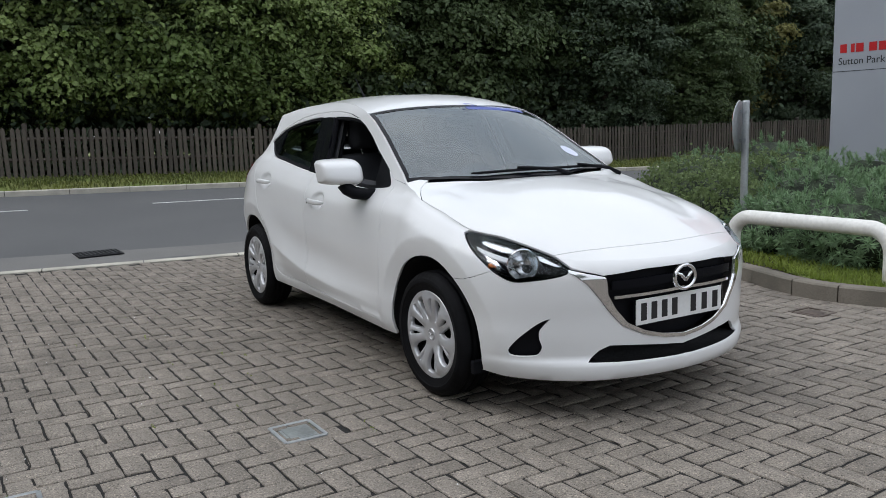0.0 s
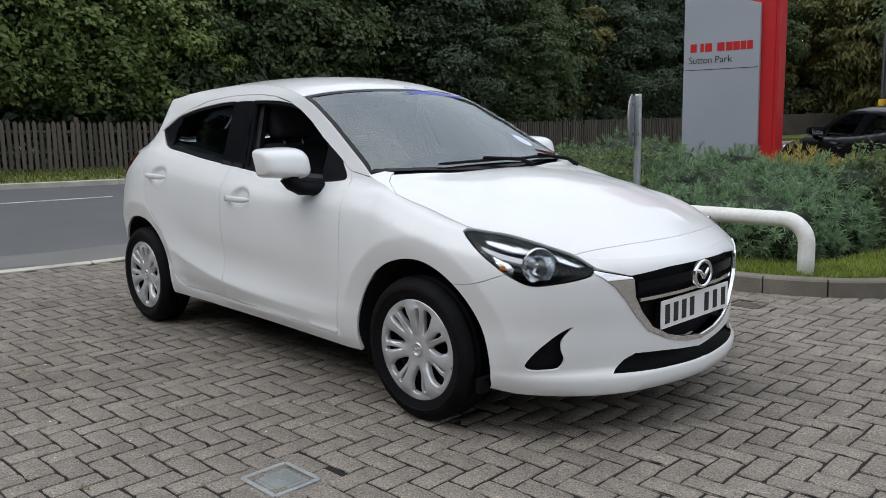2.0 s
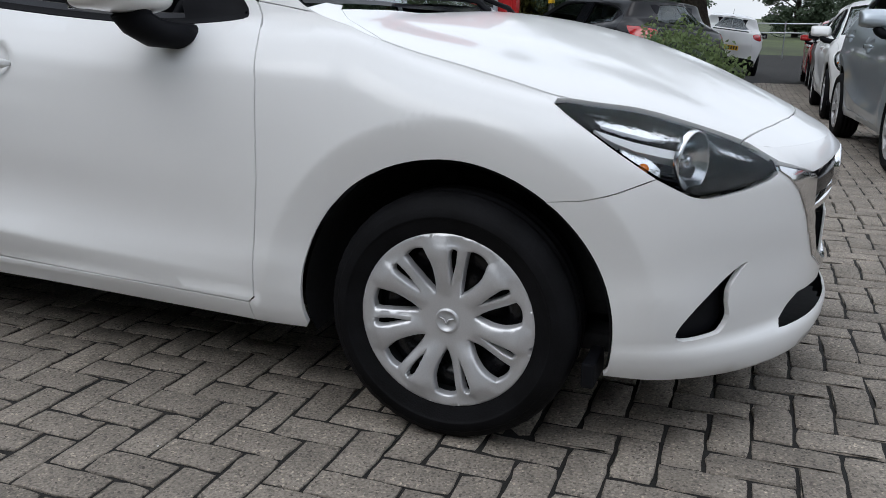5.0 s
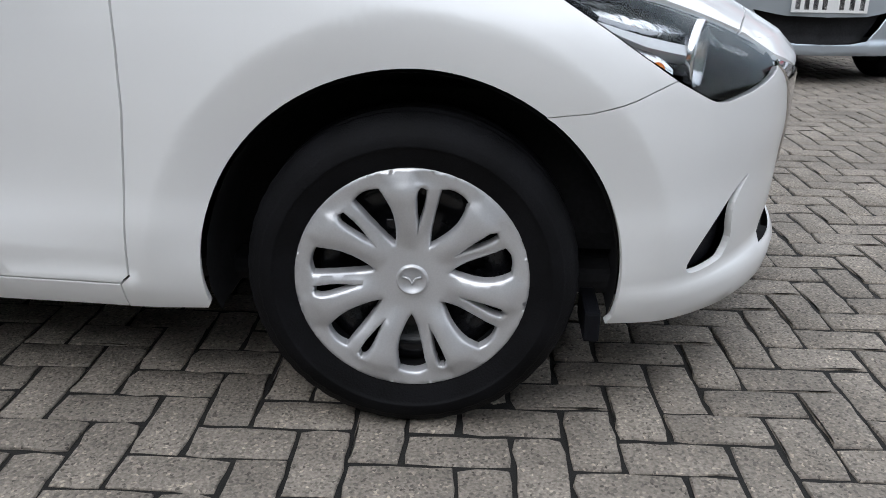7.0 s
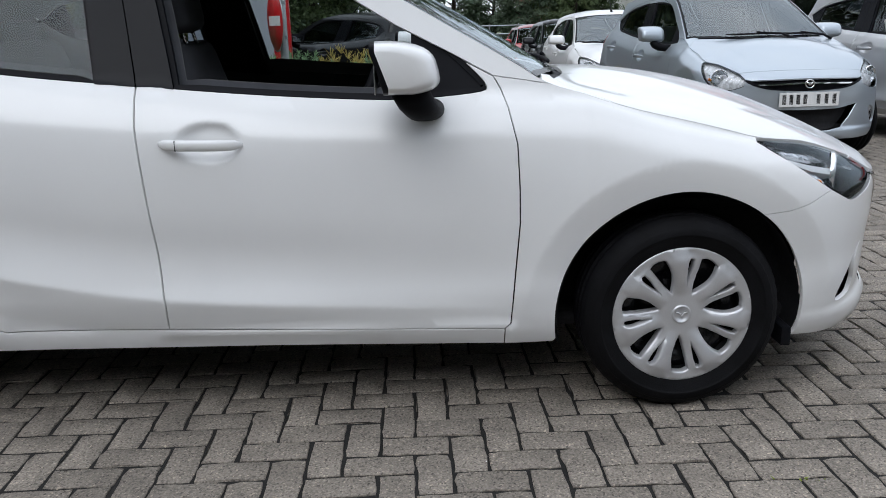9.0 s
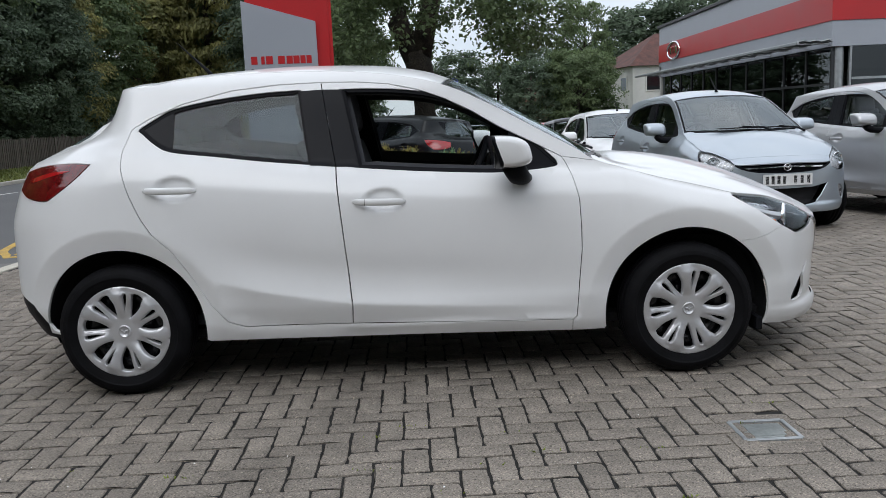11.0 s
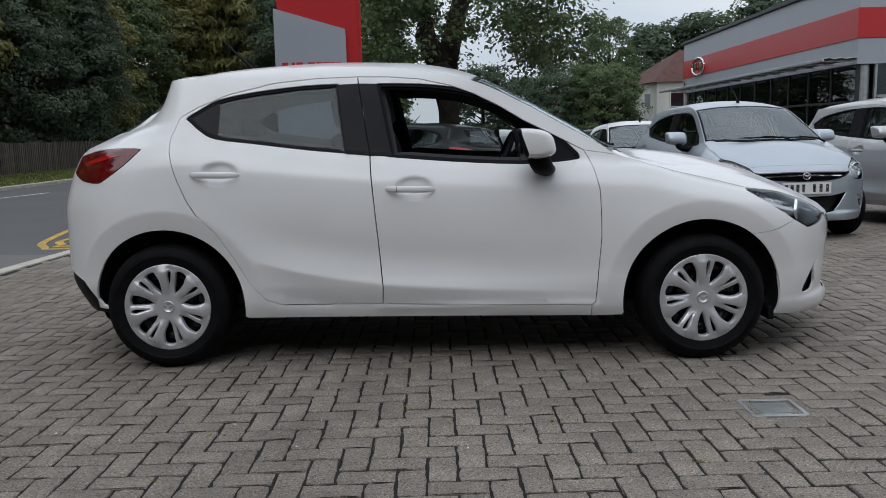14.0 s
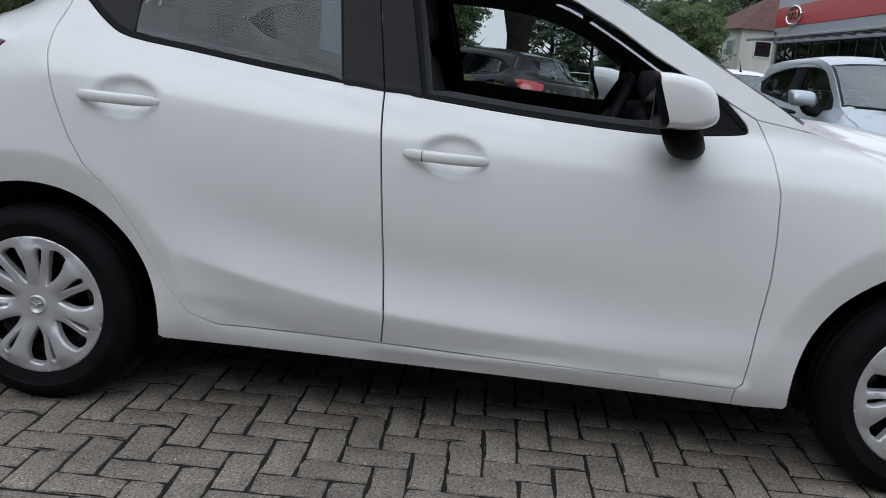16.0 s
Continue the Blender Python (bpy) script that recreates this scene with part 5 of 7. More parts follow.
# ---- land, road, car park, planted island ----
def fall(x, y):
    """Height of the ground: level round the white car, falling away beyond it; the road climbs towards the south."""
    t = min(1.0, max(0.0, (-4.3 - x) / 8))
    t = t * t * (3 - 2 * t) * 0.35 + t * 0.65
    road = max(-0.05, 0.34 - 0.027 * max(-40, y))
    yard = -0.03 * min(30.0, max(0.0, y - 2.5)) * min(1.0, max(0.0, (x + 3.5) / 4))
    return t * road + yard


def kerb_x(y):
    return lerp(y, [(-40, -6.6), (-2.4, -4.29), (-0.15, -3.87), (2.44, -3.84), (3.66, -3.78), (60, -3.7)])


def field(name, xs, ys, z, material, label, category, edge=None):
    """A sheet over a grid; edge(x, y) may move its places."""
    verts, faces = [], []
    for y in ys:
        for x in xs:
            px, py = edge(x, y) if edge else (x, y)
            verts.append((px, py, fall(px, py) + z))
    n = len(xs)
    for j in range(len(ys) - 1):
        for i in range(n - 1):
            faces.append((j * n + i, j * n + i + 1, (j + 1) * n + i + 1, (j + 1) * n + i))
    return tagged(raw(name, verts, faces, material, None, "", True), label, category, kind="structure")


far = [-900, -300, -120, -60]
field("ground", far + list(np.linspace(-40, 40, 41)) + [60, 120, 300, 900], far + list(np.linspace(-40, 60, 51)) + [80, 120, 300, 900], -0.13, LAND, "open land reaching to the horizon", "ground")
ROAD_Y = list(np.linspace(-40, 60, 81)) + [80, 110]
field("road", np.linspace(0, 1, 15), ROAD_Y, -0.022, ASPHALT, "worn grey asphalt road beside the car park", "road", lambda u, y: (-11.0 + u * (kerb_x(y) - 0.02 + 11.0), y))
field("gutter_strip", np.linspace(0, 1, 4), np.linspace(-14, 3.4, 40), -0.018, PALE_ASPHALT, "paler worn strip along the road's edge", "road", lambda u, y: (kerb_x(y) - 1.02 + u * 0.98, y))
field("verge", np.linspace(-60, -11.12, 24), ROAD_Y, 0.055, TURF, "mown grass verge along the road", "verge")
field("pavement", np.linspace(0, 1, 33), np.linspace(-14, 45, 60), -0.0045, JOINT, "dark joint sand under the paving blocks", "pavement", lambda u, y: (kerb_x(y) + u * (40 - kerb_x(y)), y))


def strip(name, line, wide, high, z, material, parent=None, label=""):
    """A low bar along a line of (x, y), following the ground."""
    verts, faces = [], []
    for i, (x, y) in enumerate(line):
        a, b = Vector(line[max(0, i - 1)]), Vector(line[min(len(line) - 1, i + 1)])
        n = Vector((-(b - a).y, (b - a).x)).normalized() * wide / 2
        g = fall(x, y) + z
        soft = min(0.012, high * 0.4)
        verts += [(x + n.x, y + n.y, g - 0.12), (x + n.x, y + n.y, g + high - soft), (x + n.x * 0.8, y + n.y * 0.8, g + high), (x - n.x * 0.8, y - n.y * 0.8, g + high), (x - n.x, y - n.y, g + high - soft), (x - n.x, y - n.y, g - 0.12)]
    for i in range(len(line) - 1):
        for k in range(5):
            faces.append((i * 6 + k, i * 6 + k + 1, i * 6 + k + 7, i * 6 + k + 6))
    e = 6 * (len(line) - 1)
    faces += [(0, 5, 4, 3, 2, 1), (e, e + 1, e + 2, e + 3, e + 4, e + 5)]
    return raw(name, verts, faces, material, parent, label)


# flush kerb between car park and road, far kerb, road markings
edge_kerb = tagged(new("edge_kerb"), "flush pale concrete edging between paving and road", "kerb", kind="structure")
for k in range(22):
    y = -14 + k * 0.92
    strip("kerb_stone", [(float(kerb_x(y + d)), y + d) for d in (0.004, 0.3, 0.6, 0.912)], 0.13, 0.02, -0.006, PALE_KERB, edge_kerb)
far_kerb = tagged(new("far_kerb"), "low concrete kerb along the grass verge", "kerb", kind="structure")
for k in range(70):
    y = -20 + k * 1.0
    strip("kerb_stone", [(-11.06, y + 0.005), (-11.06, y + 0.5), (-11.06, y + 0.995)], 0.12, 0.08, -0.01, PALE_KERB, far_kerb)
for y in (-10.6, -6.3, -3.9, 0.0, 4.0, 8.0, 11.5, 16.0, 20.5, 25.0, 30.0):
    tagged(strip("road_marking", [(-9.12, y + d) for d in np.linspace(0, 2.1, 5)], 0.10, 0.004, -0.022, LINE_WHITE), "worn white dash on the road", "road marking", "centre line dashes", "structure")

# double yellow lines round the island's tip
TIP = [(-4.30, 3.92), (-4.50, 4.22), (-4.63, 4.7), (-4.78, 5.4), (-4.95, 6.4), (-5.12, 8.0), (-5.12, 11), (-5.1, 16)]
for off in (0.0, 0.24):
    line = bent([(x + off * (0.95 if i > 1 else 0.4), y + off * (0.9 if i < 3 else 0.1)) for i, (x, y) in enumerate(TIP)], False, 4)
    line = [(-3.98 + 0.02 * off, 3.86 + off * 0.9), (-4.25, 3.80 + off * 0.9)] + line[1:]
    tagged(strip("yellow_line", line, 0.09, 0.004, -0.020, LINE_YELLOW), "worn yellow no-parking line round the corner", "road marking", "double yellow lines", "structure")

ISLAND = bent([(-4.28, 5.0), (-3.9, 4.45), (-3.0, 3.9), (-1.6, 3.15), (-0.4, 2.80), (0.32, 2.64), (0.90, 2.46), (1.30, 2.50), (1.74, 2.76), (1.98, 3.2), (2.02, 3.8), (1.95, 4.8), (1.72, 5.55), (1.36, 5.98), (0.5, 7.2), (-0.9, 9.0), (-2.2, 11.5), (-3.0, 15.5), (-3.6, 17.0), (-4.5, 16.5), (-4.62, 12.0), (-4.55, 8.0), (-4.45, 6.0)], n=5)
ring = dense(np.array(ISLAND), 0.15)
kerb = tagged(new("island_kerb"), "weathered concrete kerb round the planted island", "kerb", kind="structure")
i = 0
while i < len(ring):
    seg = [tuple(ring[j % len(ring)]) for j in range(i, i + 5)]
    a, b = np.array(seg[0]), np.array(seg[-1])
    near_tip = seg[0][0] < -3.6
    strip("kerb_stone", [tuple(np.array(seg[0]) * 0.985 + 0.015 * np.array(seg[1]))] + seg[1:-1] + [tuple(np.array(seg[-1]) * 0.97 + 0.03 * np.array(seg[-2]))], 0.13, 0.115, 0.0, PALE_KERB if near_tip else KERB, kerb)
    i += 4
v, f, _ = triangles([tuple(p) for p in shrink(ring, 0.05)], [], 0.3)
bed_z = lambda x, y: fall(x, y) + 0.085 + 0.025 * noise.noise(Vector((x * 1.3, y * 1.3, 0)))  # noqa: E731
tagged(raw("planting_bed", [(x, y, bed_z(x, y)) for x, y in v], f, SOIL, None, "", True), "bare soil of the planted island", "soil", kind="structure")


def scatter_in(poly, n, rng, lo, hi):
    out = np.zeros((0, 2))
    while len(out) < n:
        p = rng.uniform(lo, hi, (n, 2))
        out = np.concatenate([out, p[inside(np.array(poly), p)]])
    return out[:n]


def blades(name, bases, size, spread, rng, material, label, category, width=0.006, kind="stuff"):
    """Many thin bent blades, each of three quads."""
    verts, faces = [], []
    for x, y, z in bases:
        h = size * rng.uniform(0.55, 1.25)
        a = rng.uniform(0, 2 * math.pi)
        lean = spread * rng.uniform(0.2, 1.0) * h
        wx, wy = width * math.cos(a + 1.57), width * math.sin(a + 1.57)
        s = len(verts)
        for k, w in ((0, 1), (0.5, 0.8), (1.0, 0.12)):
            px, py, pz = x + lean * k * k * math.cos(a), y + lean * k * k * math.sin(a), z + h * k * (1 - 0.15 * k)
            verts += [(px - wx * w, py - wy * w, pz), (px + wx * w, py + wy * w, pz)]
        faces += [(s, s + 1, s + 3, s + 2), (s + 2, s + 3, s + 5, s + 4)]
    return tagged(raw(name, verts, faces, material), label, category, kind=kind)


rng = np.random.default_rng(5)
TURF_PATCH = bent([(0.55, 2.75), (1.0, 2.58), (1.5, 2.72), (1.85, 3.2), (1.88, 4.2), (1.75, 5.2), (1.45, 5.5), (1.35, 4.4), (1.2, 3.5), (0.85, 3.05)], n=4)
g = scatter_in(TURF_PATCH, 9000, rng, (0.3, 2.4), (2.1, 6.0))
blades("grass", [(x, y, bed_z(x, y) - 0.01) for x, y in g], 0.07, 0.7, rng, GRASS, "bright green lawn grass on the island's tip", "grass")
tv, tf, _ = triangles(TURF_PATCH, [], 0.12)
tagged(raw("turf_patch", [(x, y, bed_z(x, y) + 0.012) for x, y in tv], tf, TURF, None, "", True), "mossy green turf at the island's tip", "turf", kind="structure")
thin = scatter_in([(-2.2, 3.5), (0.6, 2.72), (1.2, 3.3), (-1.0, 4.0)], 2500, rng, (-2.3, 2.6), (1.3, 4.1))
blades("weeds", [(x, y, bed_z(x, y)) for x, y in thin], 0.07, 0.9, rng, GRASS, "thin weeds and grass in the bed's soil", "weeds", 0.008)
vg = np.stack([rng.uniform(-14.9, -11.2, 14000), rng.uniform(-8, 34, 14000)], 1)
blades("verge_grass", [(x, y, fall(x, y) + 0.05) for x, y in vg], 0.10, 0.8, rng, VERGE_GRASS, "mown grass of the roadside verge", "grass", 0.016)

# ---- gully grate, inspection covers ----
def cover(x, y, wide, long, turn, label, plate):
    c = thing("inspection_cover", label, "drain cover", "", pose(x, y, fall(x, y), 0, 0, turn))
    bm = bmesh.new()
    for sx, sy, px, py in ((wide, 0.018, 0, long / 2), (wide, 0.018, 0, -long / 2), (0.018, long, wide / 2, 0), (0.018, long, -wide / 2, 0)):
        block((sx, sy, 0.03), (px, py, -0.011), 0.002, bm=bm, segments=1)
    part("frame", bm, RUST_LID if plate is RUST_LID else STEEL, c, "steel frame")
    part("surround", block((wide + 0.15, long + 0.15, 0.02), (0, 0, -0.0140), 0.004), BLOCK, c, "concrete bedding round the frame")
    part("lid", block((wide - 0.045, long - 0.045, 0.02), (0, 0, -0.011), 0.004), plate, c, "flat worn lid")
    part("inlay", block((wide * 0.62, long * 0.62, 0.02), (0, 0, -0.0085), 0.003), plate, c, "sunk middle of the lid")
    return c


WORN_LID = surface("worn steel lid", (0.30, 0.32, 0.31), 0.4, 0.55, vary=0.12, scale=9, fine=60, bump=0.1)
RUST_LID = surface("rusty iron lid", (0.10, 0.075, 0.06), 0.7, 0.2, vary=0.2, scale=9, fine=60, bump=0.3)
PALE_LID = surface("pale painted lid", (0.62, 0.62, 0.60), 0.5, 0.1, vary=0.1, scale=9, fine=60, bump=0.1)
COVERS = [(1.355, -1.525, 0.205, 0.18), (1.60, -2.68, 0.46, 0.30), (1.31, 2.04, 0.20, 0.20)]
cover(*COVERS[0], 1.0, "small square steel inspection cover set in the paving", WORN_LID)
cover(*COVERS[1], 1.0, "pale rectangular inspection cover set in the paving", PALE_LID)
cover(*COVERS[2], 1.0, "rusty square inspection cover beyond the car", RUST_LID)
grate = thing("gully_grate", "black iron gully grate in the road's edge", "drain grate", "", pose(-5.0, -1.42, fall(-5.0, -1.42) - 0.013, 0, 0, 3))
part("grate_frame", block((0.42, 0.46, 0.012), (0, 0, 0), 0.003), DARK, grate, "black iron frame")
for k in range(9):
    part("grate_bar", block((0.34, 0.022, 0.012), (0, -0.18 + 0.045 * k, 0.008), 0.002), DARK_PANEL, grate)

# ---- white hoop barrier, no-entry post, sign pylon, lamp post ----
hoop = thing("hoop_barrier", "white painted tubular steel hoop barrier set in the island", "barrier")
LEG0, LEG1, HOOP_Y = -0.02, 1.34, 2.86
pts = [(LEG0, HOOP_Y, 0.0), (LEG0, HOOP_Y, 0.2)] + [(LEG0 + 0.17 - 0.17 * math.cos(a), HOOP_Y, 0.295 + 0.17 * math.sin(a)) for a in np.linspace(0, math.pi / 2, 9)]
pts += [(x, HOOP_Y, 0.465) for x in np.linspace(LEG0 + 0.3, LEG1 - 0.3, 5)] + [(LEG1 - 0.17 + 0.17 * math.sin(a), HOOP_Y, 0.295 + 0.17 * math.cos(a)) for a in np.linspace(0, math.pi / 2, 9)] + [(LEG1, HOOP_Y, 0.2), (LEG1, HOOP_Y, 0.0)]
part("hoop", tube(pts, 0.058, 24, up=(0, 1, 0)), WHITE_STEEL, hoop, "", True)
post = thing("road_sign", "round no-entry sign on a galvanised steel post", "road sign", "", pose(-0.64, 3.74, fall(-0.64, 3.74) + 0.05))
part("post", lathe([(0.034, 0.0), (0.034, 1.38), (0.032, 1.40), (0.0005, 1.402)], 20, "z"), STEEL, post, "grey galvanised post", True)
disc = lathe([(0.0005, -0.004), (0.235, -0.004), (0.245, 0.0), (0.235, 0.006), (0.0005, 0.006)], 40)
for v_ in disc.verts:
    v_.co = pose(-0.052, -0.024, 1.16, 0, 0, -65) @ v_.co
part("sign_disc", disc, STEEL, post, "grey back of the round sign", True)
for rad, mat_, d in ((0.232, RED_PANEL, -0.006),):
    face = lathe([(0.0005, d), (rad, d), (rad, d + 0.002)], 40)
    for v_ in face.verts:
        v_.co = pose(-0.052, -0.024, 1.16, 0, 0, -65) @ v_.co
    part("sign_face", face, mat_, post, "red sign face", True)
part("sign_bar", block((0.34, 0.002, 0.075), (0, -0.008, 0), 0, None), PLATE_WHITE, post, "white bar").matrix_basis = pose(-0.052, -0.024, 1.16, 0, 0, -65)
for z in (1.03, 1.30):
    part("clamp", block((0.085, 0.05, 0.03), (-0.01, -0.005, z), 0.004), STEEL, post, "steel clamp")

sign = thing("sign_pylon", "tall red and grey dealership sign pylon in the island", "sign pylon", "", pose(-1.877, 8.154, fall(-1.86, 7.86), 0, 0, 7.1))
W0, W1, STEP = -0.765, 0.46, 0.31
part("red_body", block((W1 - W0 - 0.02, 0.34, 4.9), ((W0 + W1) / 2 + 0.05, 0.10, 2.45), 0.01), RED_PANEL, sign, "red upper body")
bm = bmesh.new()
z_l, z_r = 3.07, 2.76
front = [(W0, 0.0), (STEP + 0.02, 0.0), (STEP, z_r), (W0 + 0.01, z_l)]
lo = [bm.verts.new((x, -0.13, z)) for x, z in front]
hi = [bm.verts.new((x, 0.0, z)) for x, z in front]
bm.faces.new(lo)
bm.faces.new(hi[::-1])
for k in range(4):
    bm.faces.new((lo[k], hi[k], hi[(k + 1) % 4], lo[(k + 1) % 4]))
part("grey_panel", bm, GREY_PANEL, sign, "light grey front panel")
part("panel_joint", block((STEP - W0 - 0.02, 0.004, 0.008), ((W0 + STEP) / 2, -0.131, 1.91), 0), DARK_PANEL, sign, "thin dark joint")
part("side_edge", block((0.06, 0.30, 4.9), (W1 + 0.06, 0.10, 2.45), 0.008), RED_PANEL, sign, "red side edge")
for x, wide in ((-0.545, 0.09), (-0.42, 0.05), (-0.325, 0.10), (-0.15, 0.10), (-0.03, 0.09), (0.07, 0.09), (0.165, 0.075), (0.255, 0.075)):
    part("printed_bar", block((wide, 0.003, 0.115), (x - 0.07, -0.133, 2.215), 0), RED_PANEL, sign, "red bar")
for word, x, wide in (("Sutton", -0.51, 0.33), ("Park", -0.18, 0.24)):
    words(word, 0.135, Matrix.Translation((x, -0.133, 2.04)) @ pose(0, 0, 0, 90, 0, 0), DARK_PANEL, sign, "lettering", 0.001, wide)
oval = tube([(-0.13 + 0.50 * math.cos(a), -0.085, 3.58 + 0.27 * math.sin(a)) for a in np.linspace(0, 2 * math.pi, 49)], 0.022, 10, caps=False)
part("emblem_ring", oval, CHROME, sign, "chrome oval ring", True)
for x, wide in ((-0.25, 0.17), (-0.02, 0.06), (0.20, 0.19)):
    part("emblem_bar", block((wide, 0.03, 0.24), (x - 0.13, -0.085, 3.58), 0.01), CHROME, sign, "chrome bar")

lamp = thing("street_lamp", "black steel lamp post with a yellow band", "street lamp", "", pose(-4.0, 20.2, fall(-4, 20.2)))
part("pole", lathe([(0.09, 0.0), (0.085, 1.2), (0.06, 1.25), (0.05, 7.5), (0.0005, 7.52)], 16, "z"), DARK_PANEL, lamp, "black pole", True)
part("band", lathe([(0.088, 1.30), (0.092, 1.31), (0.092, 1.48), (0.088, 1.49)], 16, "z"), PLATE_YELLOW, lamp, "yellow band", True)
part("lantern", block((0.25, 0.6, 0.14), (0, -0.3, 7.5), 0.04), DARK_PANEL, lamp, "grey lantern")

# ---- picket fence along the verge ----
fence = tagged(thing("picket_fence", "weathered brown picket fence along the grass verge", "fence", "", Matrix()), kind="structure")
FX = -15.0


def slat_mesh(h):
    w, d = 0.042, 0.011
    verts = [(y, x, z) for x, z in ((-w, 0), (w, 0), (w, h - 0.05), (0, h), (-w, h - 0.05)) for y in (-d, d)]
    faces = [(0, 2, 4, 6, 8), (9, 7, 5, 3, 1)] + [(2 * k, 2 * k + 1, (2 * k + 3) % 10, (2 * k + 2) % 10) for k in range(5)]
    me = bpy.data.meshes.new("slat")
    me.from_pydata(verts, [], faces)
    me.materials.append(TIMBER)
    return me


SLAT = slat_mesh(1.07)
rv, rf = [], []
for k in range(440):
    y = -9 + k * 0.128
    if -4.5 < y < 33.5:
        s = new("slat", SLAT)
        s.parent = fence
        s.matrix_basis = pose(FX + 0.004 * rng.normal(), y, fall(FX, y) + 0.07 + 0.012 * rng.normal(), 0.8 * rng.normal(), 0.0, 0)
    else:
        b0 = len(rv)
        rv += [(v_.co.x + FX, v_.co.y + y, v_.co.z + fall(FX, y) + 0.07) for v_ in SLAT.vertices]
        rf += [tuple(b0 + i for i in p.vertices) for p in SLAT.polygons]
tagged(raw("far_slats", rv, rf, TIMBER, fence), kind="stuff")
for k in range(22):
    y = -9 + k * 2.56
    part("post", block((0.10, 0.10, 1.25), (FX - 0.07, y, fall(FX, y) + 0.6), 0.01, segments=1), TIMBER, fence)
    for z in (0.38, 0.82):
        a, b = (FX - 0.04, y, fall(FX, y) + z + 0.07), (FX - 0.04, y + 2.56, fall(FX, y + 2.56) + z + 0.07)
        part("rail", tube([a, b], 0.042, 4), TIMBER, fence)


# ---- trees and shrubs ----
def leaf_cards(centres, size, rng, aspect=1.6, droop=0.0, facing=None):
    """One folded quad for each centre, turned at random or about a facing: vertices and faces."""
    n = len(centres)
    a = rng.normal(size=(n, 3))
    if facing is not None:
        f = facing + rng.normal(size=(n, 3)) * 0.45
        f /= np.linalg.norm(f, axis=1, keepdims=True)
        a -= f * (a * f).sum(1, keepdims=True)
    a /= np.linalg.norm(a, axis=1, keepdims=True)
    b = rng.normal(size=(n, 3)) if facing is None else np.cross(f, a)
    b -= a * (a * b).sum(1, keepdims=True)
    b /= np.linalg.norm(b, axis=1, keepdims=True)
    a[:, 2] -= droop
    s = (size * rng.uniform(0.6, 1.3, n))[:, None]
    c = np.cross(a, b) * s * 0.25
    p0, p1 = centres - a * s * aspect / 2, centres + a * s * aspect / 2
    q0, q1 = centres - b * s / 2 + c, centres + b * s / 2 + c
    verts = np.stack([p0, q0, p1, q1], 1).reshape(-1, 3)
    k = np.arange(n) * 4
    faces = np.concatenate([np.stack([k, k + 1, k + 2], 1), np.stack([k, k + 2, k + 3], 1)])
    return verts, faces


def fast_mesh(name, verts, faces, material):
    me = bpy.data.meshes.new(name)
    n, m = len(verts), len(faces)
    me.vertices.add(n)
    me.vertices.foreach_set("co", np.asarray(verts, np.float32).ravel())
    me.loops.add(m * 3)
    me.loops.foreach_set("vertex_index", np.asarray(faces, np.int32).ravel())
    me.polygons.add(m)
    me.polygons.foreach_set("loop_start", np.arange(0, m * 3, 3, dtype=np.int32))
    me.update()
    me.validate()
    me.materials.append(material)
    return me


def crown_centres(rng, clumps, spread, height, base, per, clump_size, shape=1.0):
    """Leaf places gathered in clumps over a tall uneven crown."""
    out, face = [], []
    for _ in range(clumps):
        u = rng.uniform(0, 1)
        r_here = spread * (0.35 + 0.65 * math.sin(math.pi * min(1.0, 0.12 + 0.80 * u)) ** shape) * math.sqrt(rng.uniform(0.25, 1.0))
        a = rng.uniform(0, 2 * math.pi)
        c = np.array([r_here * math.cos(a), r_here * math.sin(a), base + u * (height - base)])
        p = rng.normal(size=(per, 3))
        p /= np.linalg.norm(p, axis=1)[:, None]
        p[:, 2] = np.where((p[:, 2] < 0) & (rng.uniform(size=per) < 0.6), -p[:, 2], p[:, 2])
        away = np.array([math.cos(a), math.sin(a), 0.35])
        face.append(p * 0.8 + away * 0.5 + np.array([0, 0, 0.55]))
        p *= (rng.uniform(0.45, 1.0, per) ** 0.6)[:, None]
        out.append(c + (p + 0.10 * rng.normal(size=(per, 3))) * clump_size * rng.uniform(0.5, 1.35) * np.array([1, 1, 0.62]))
    return np.concatenate(out), np.concatenate(face)


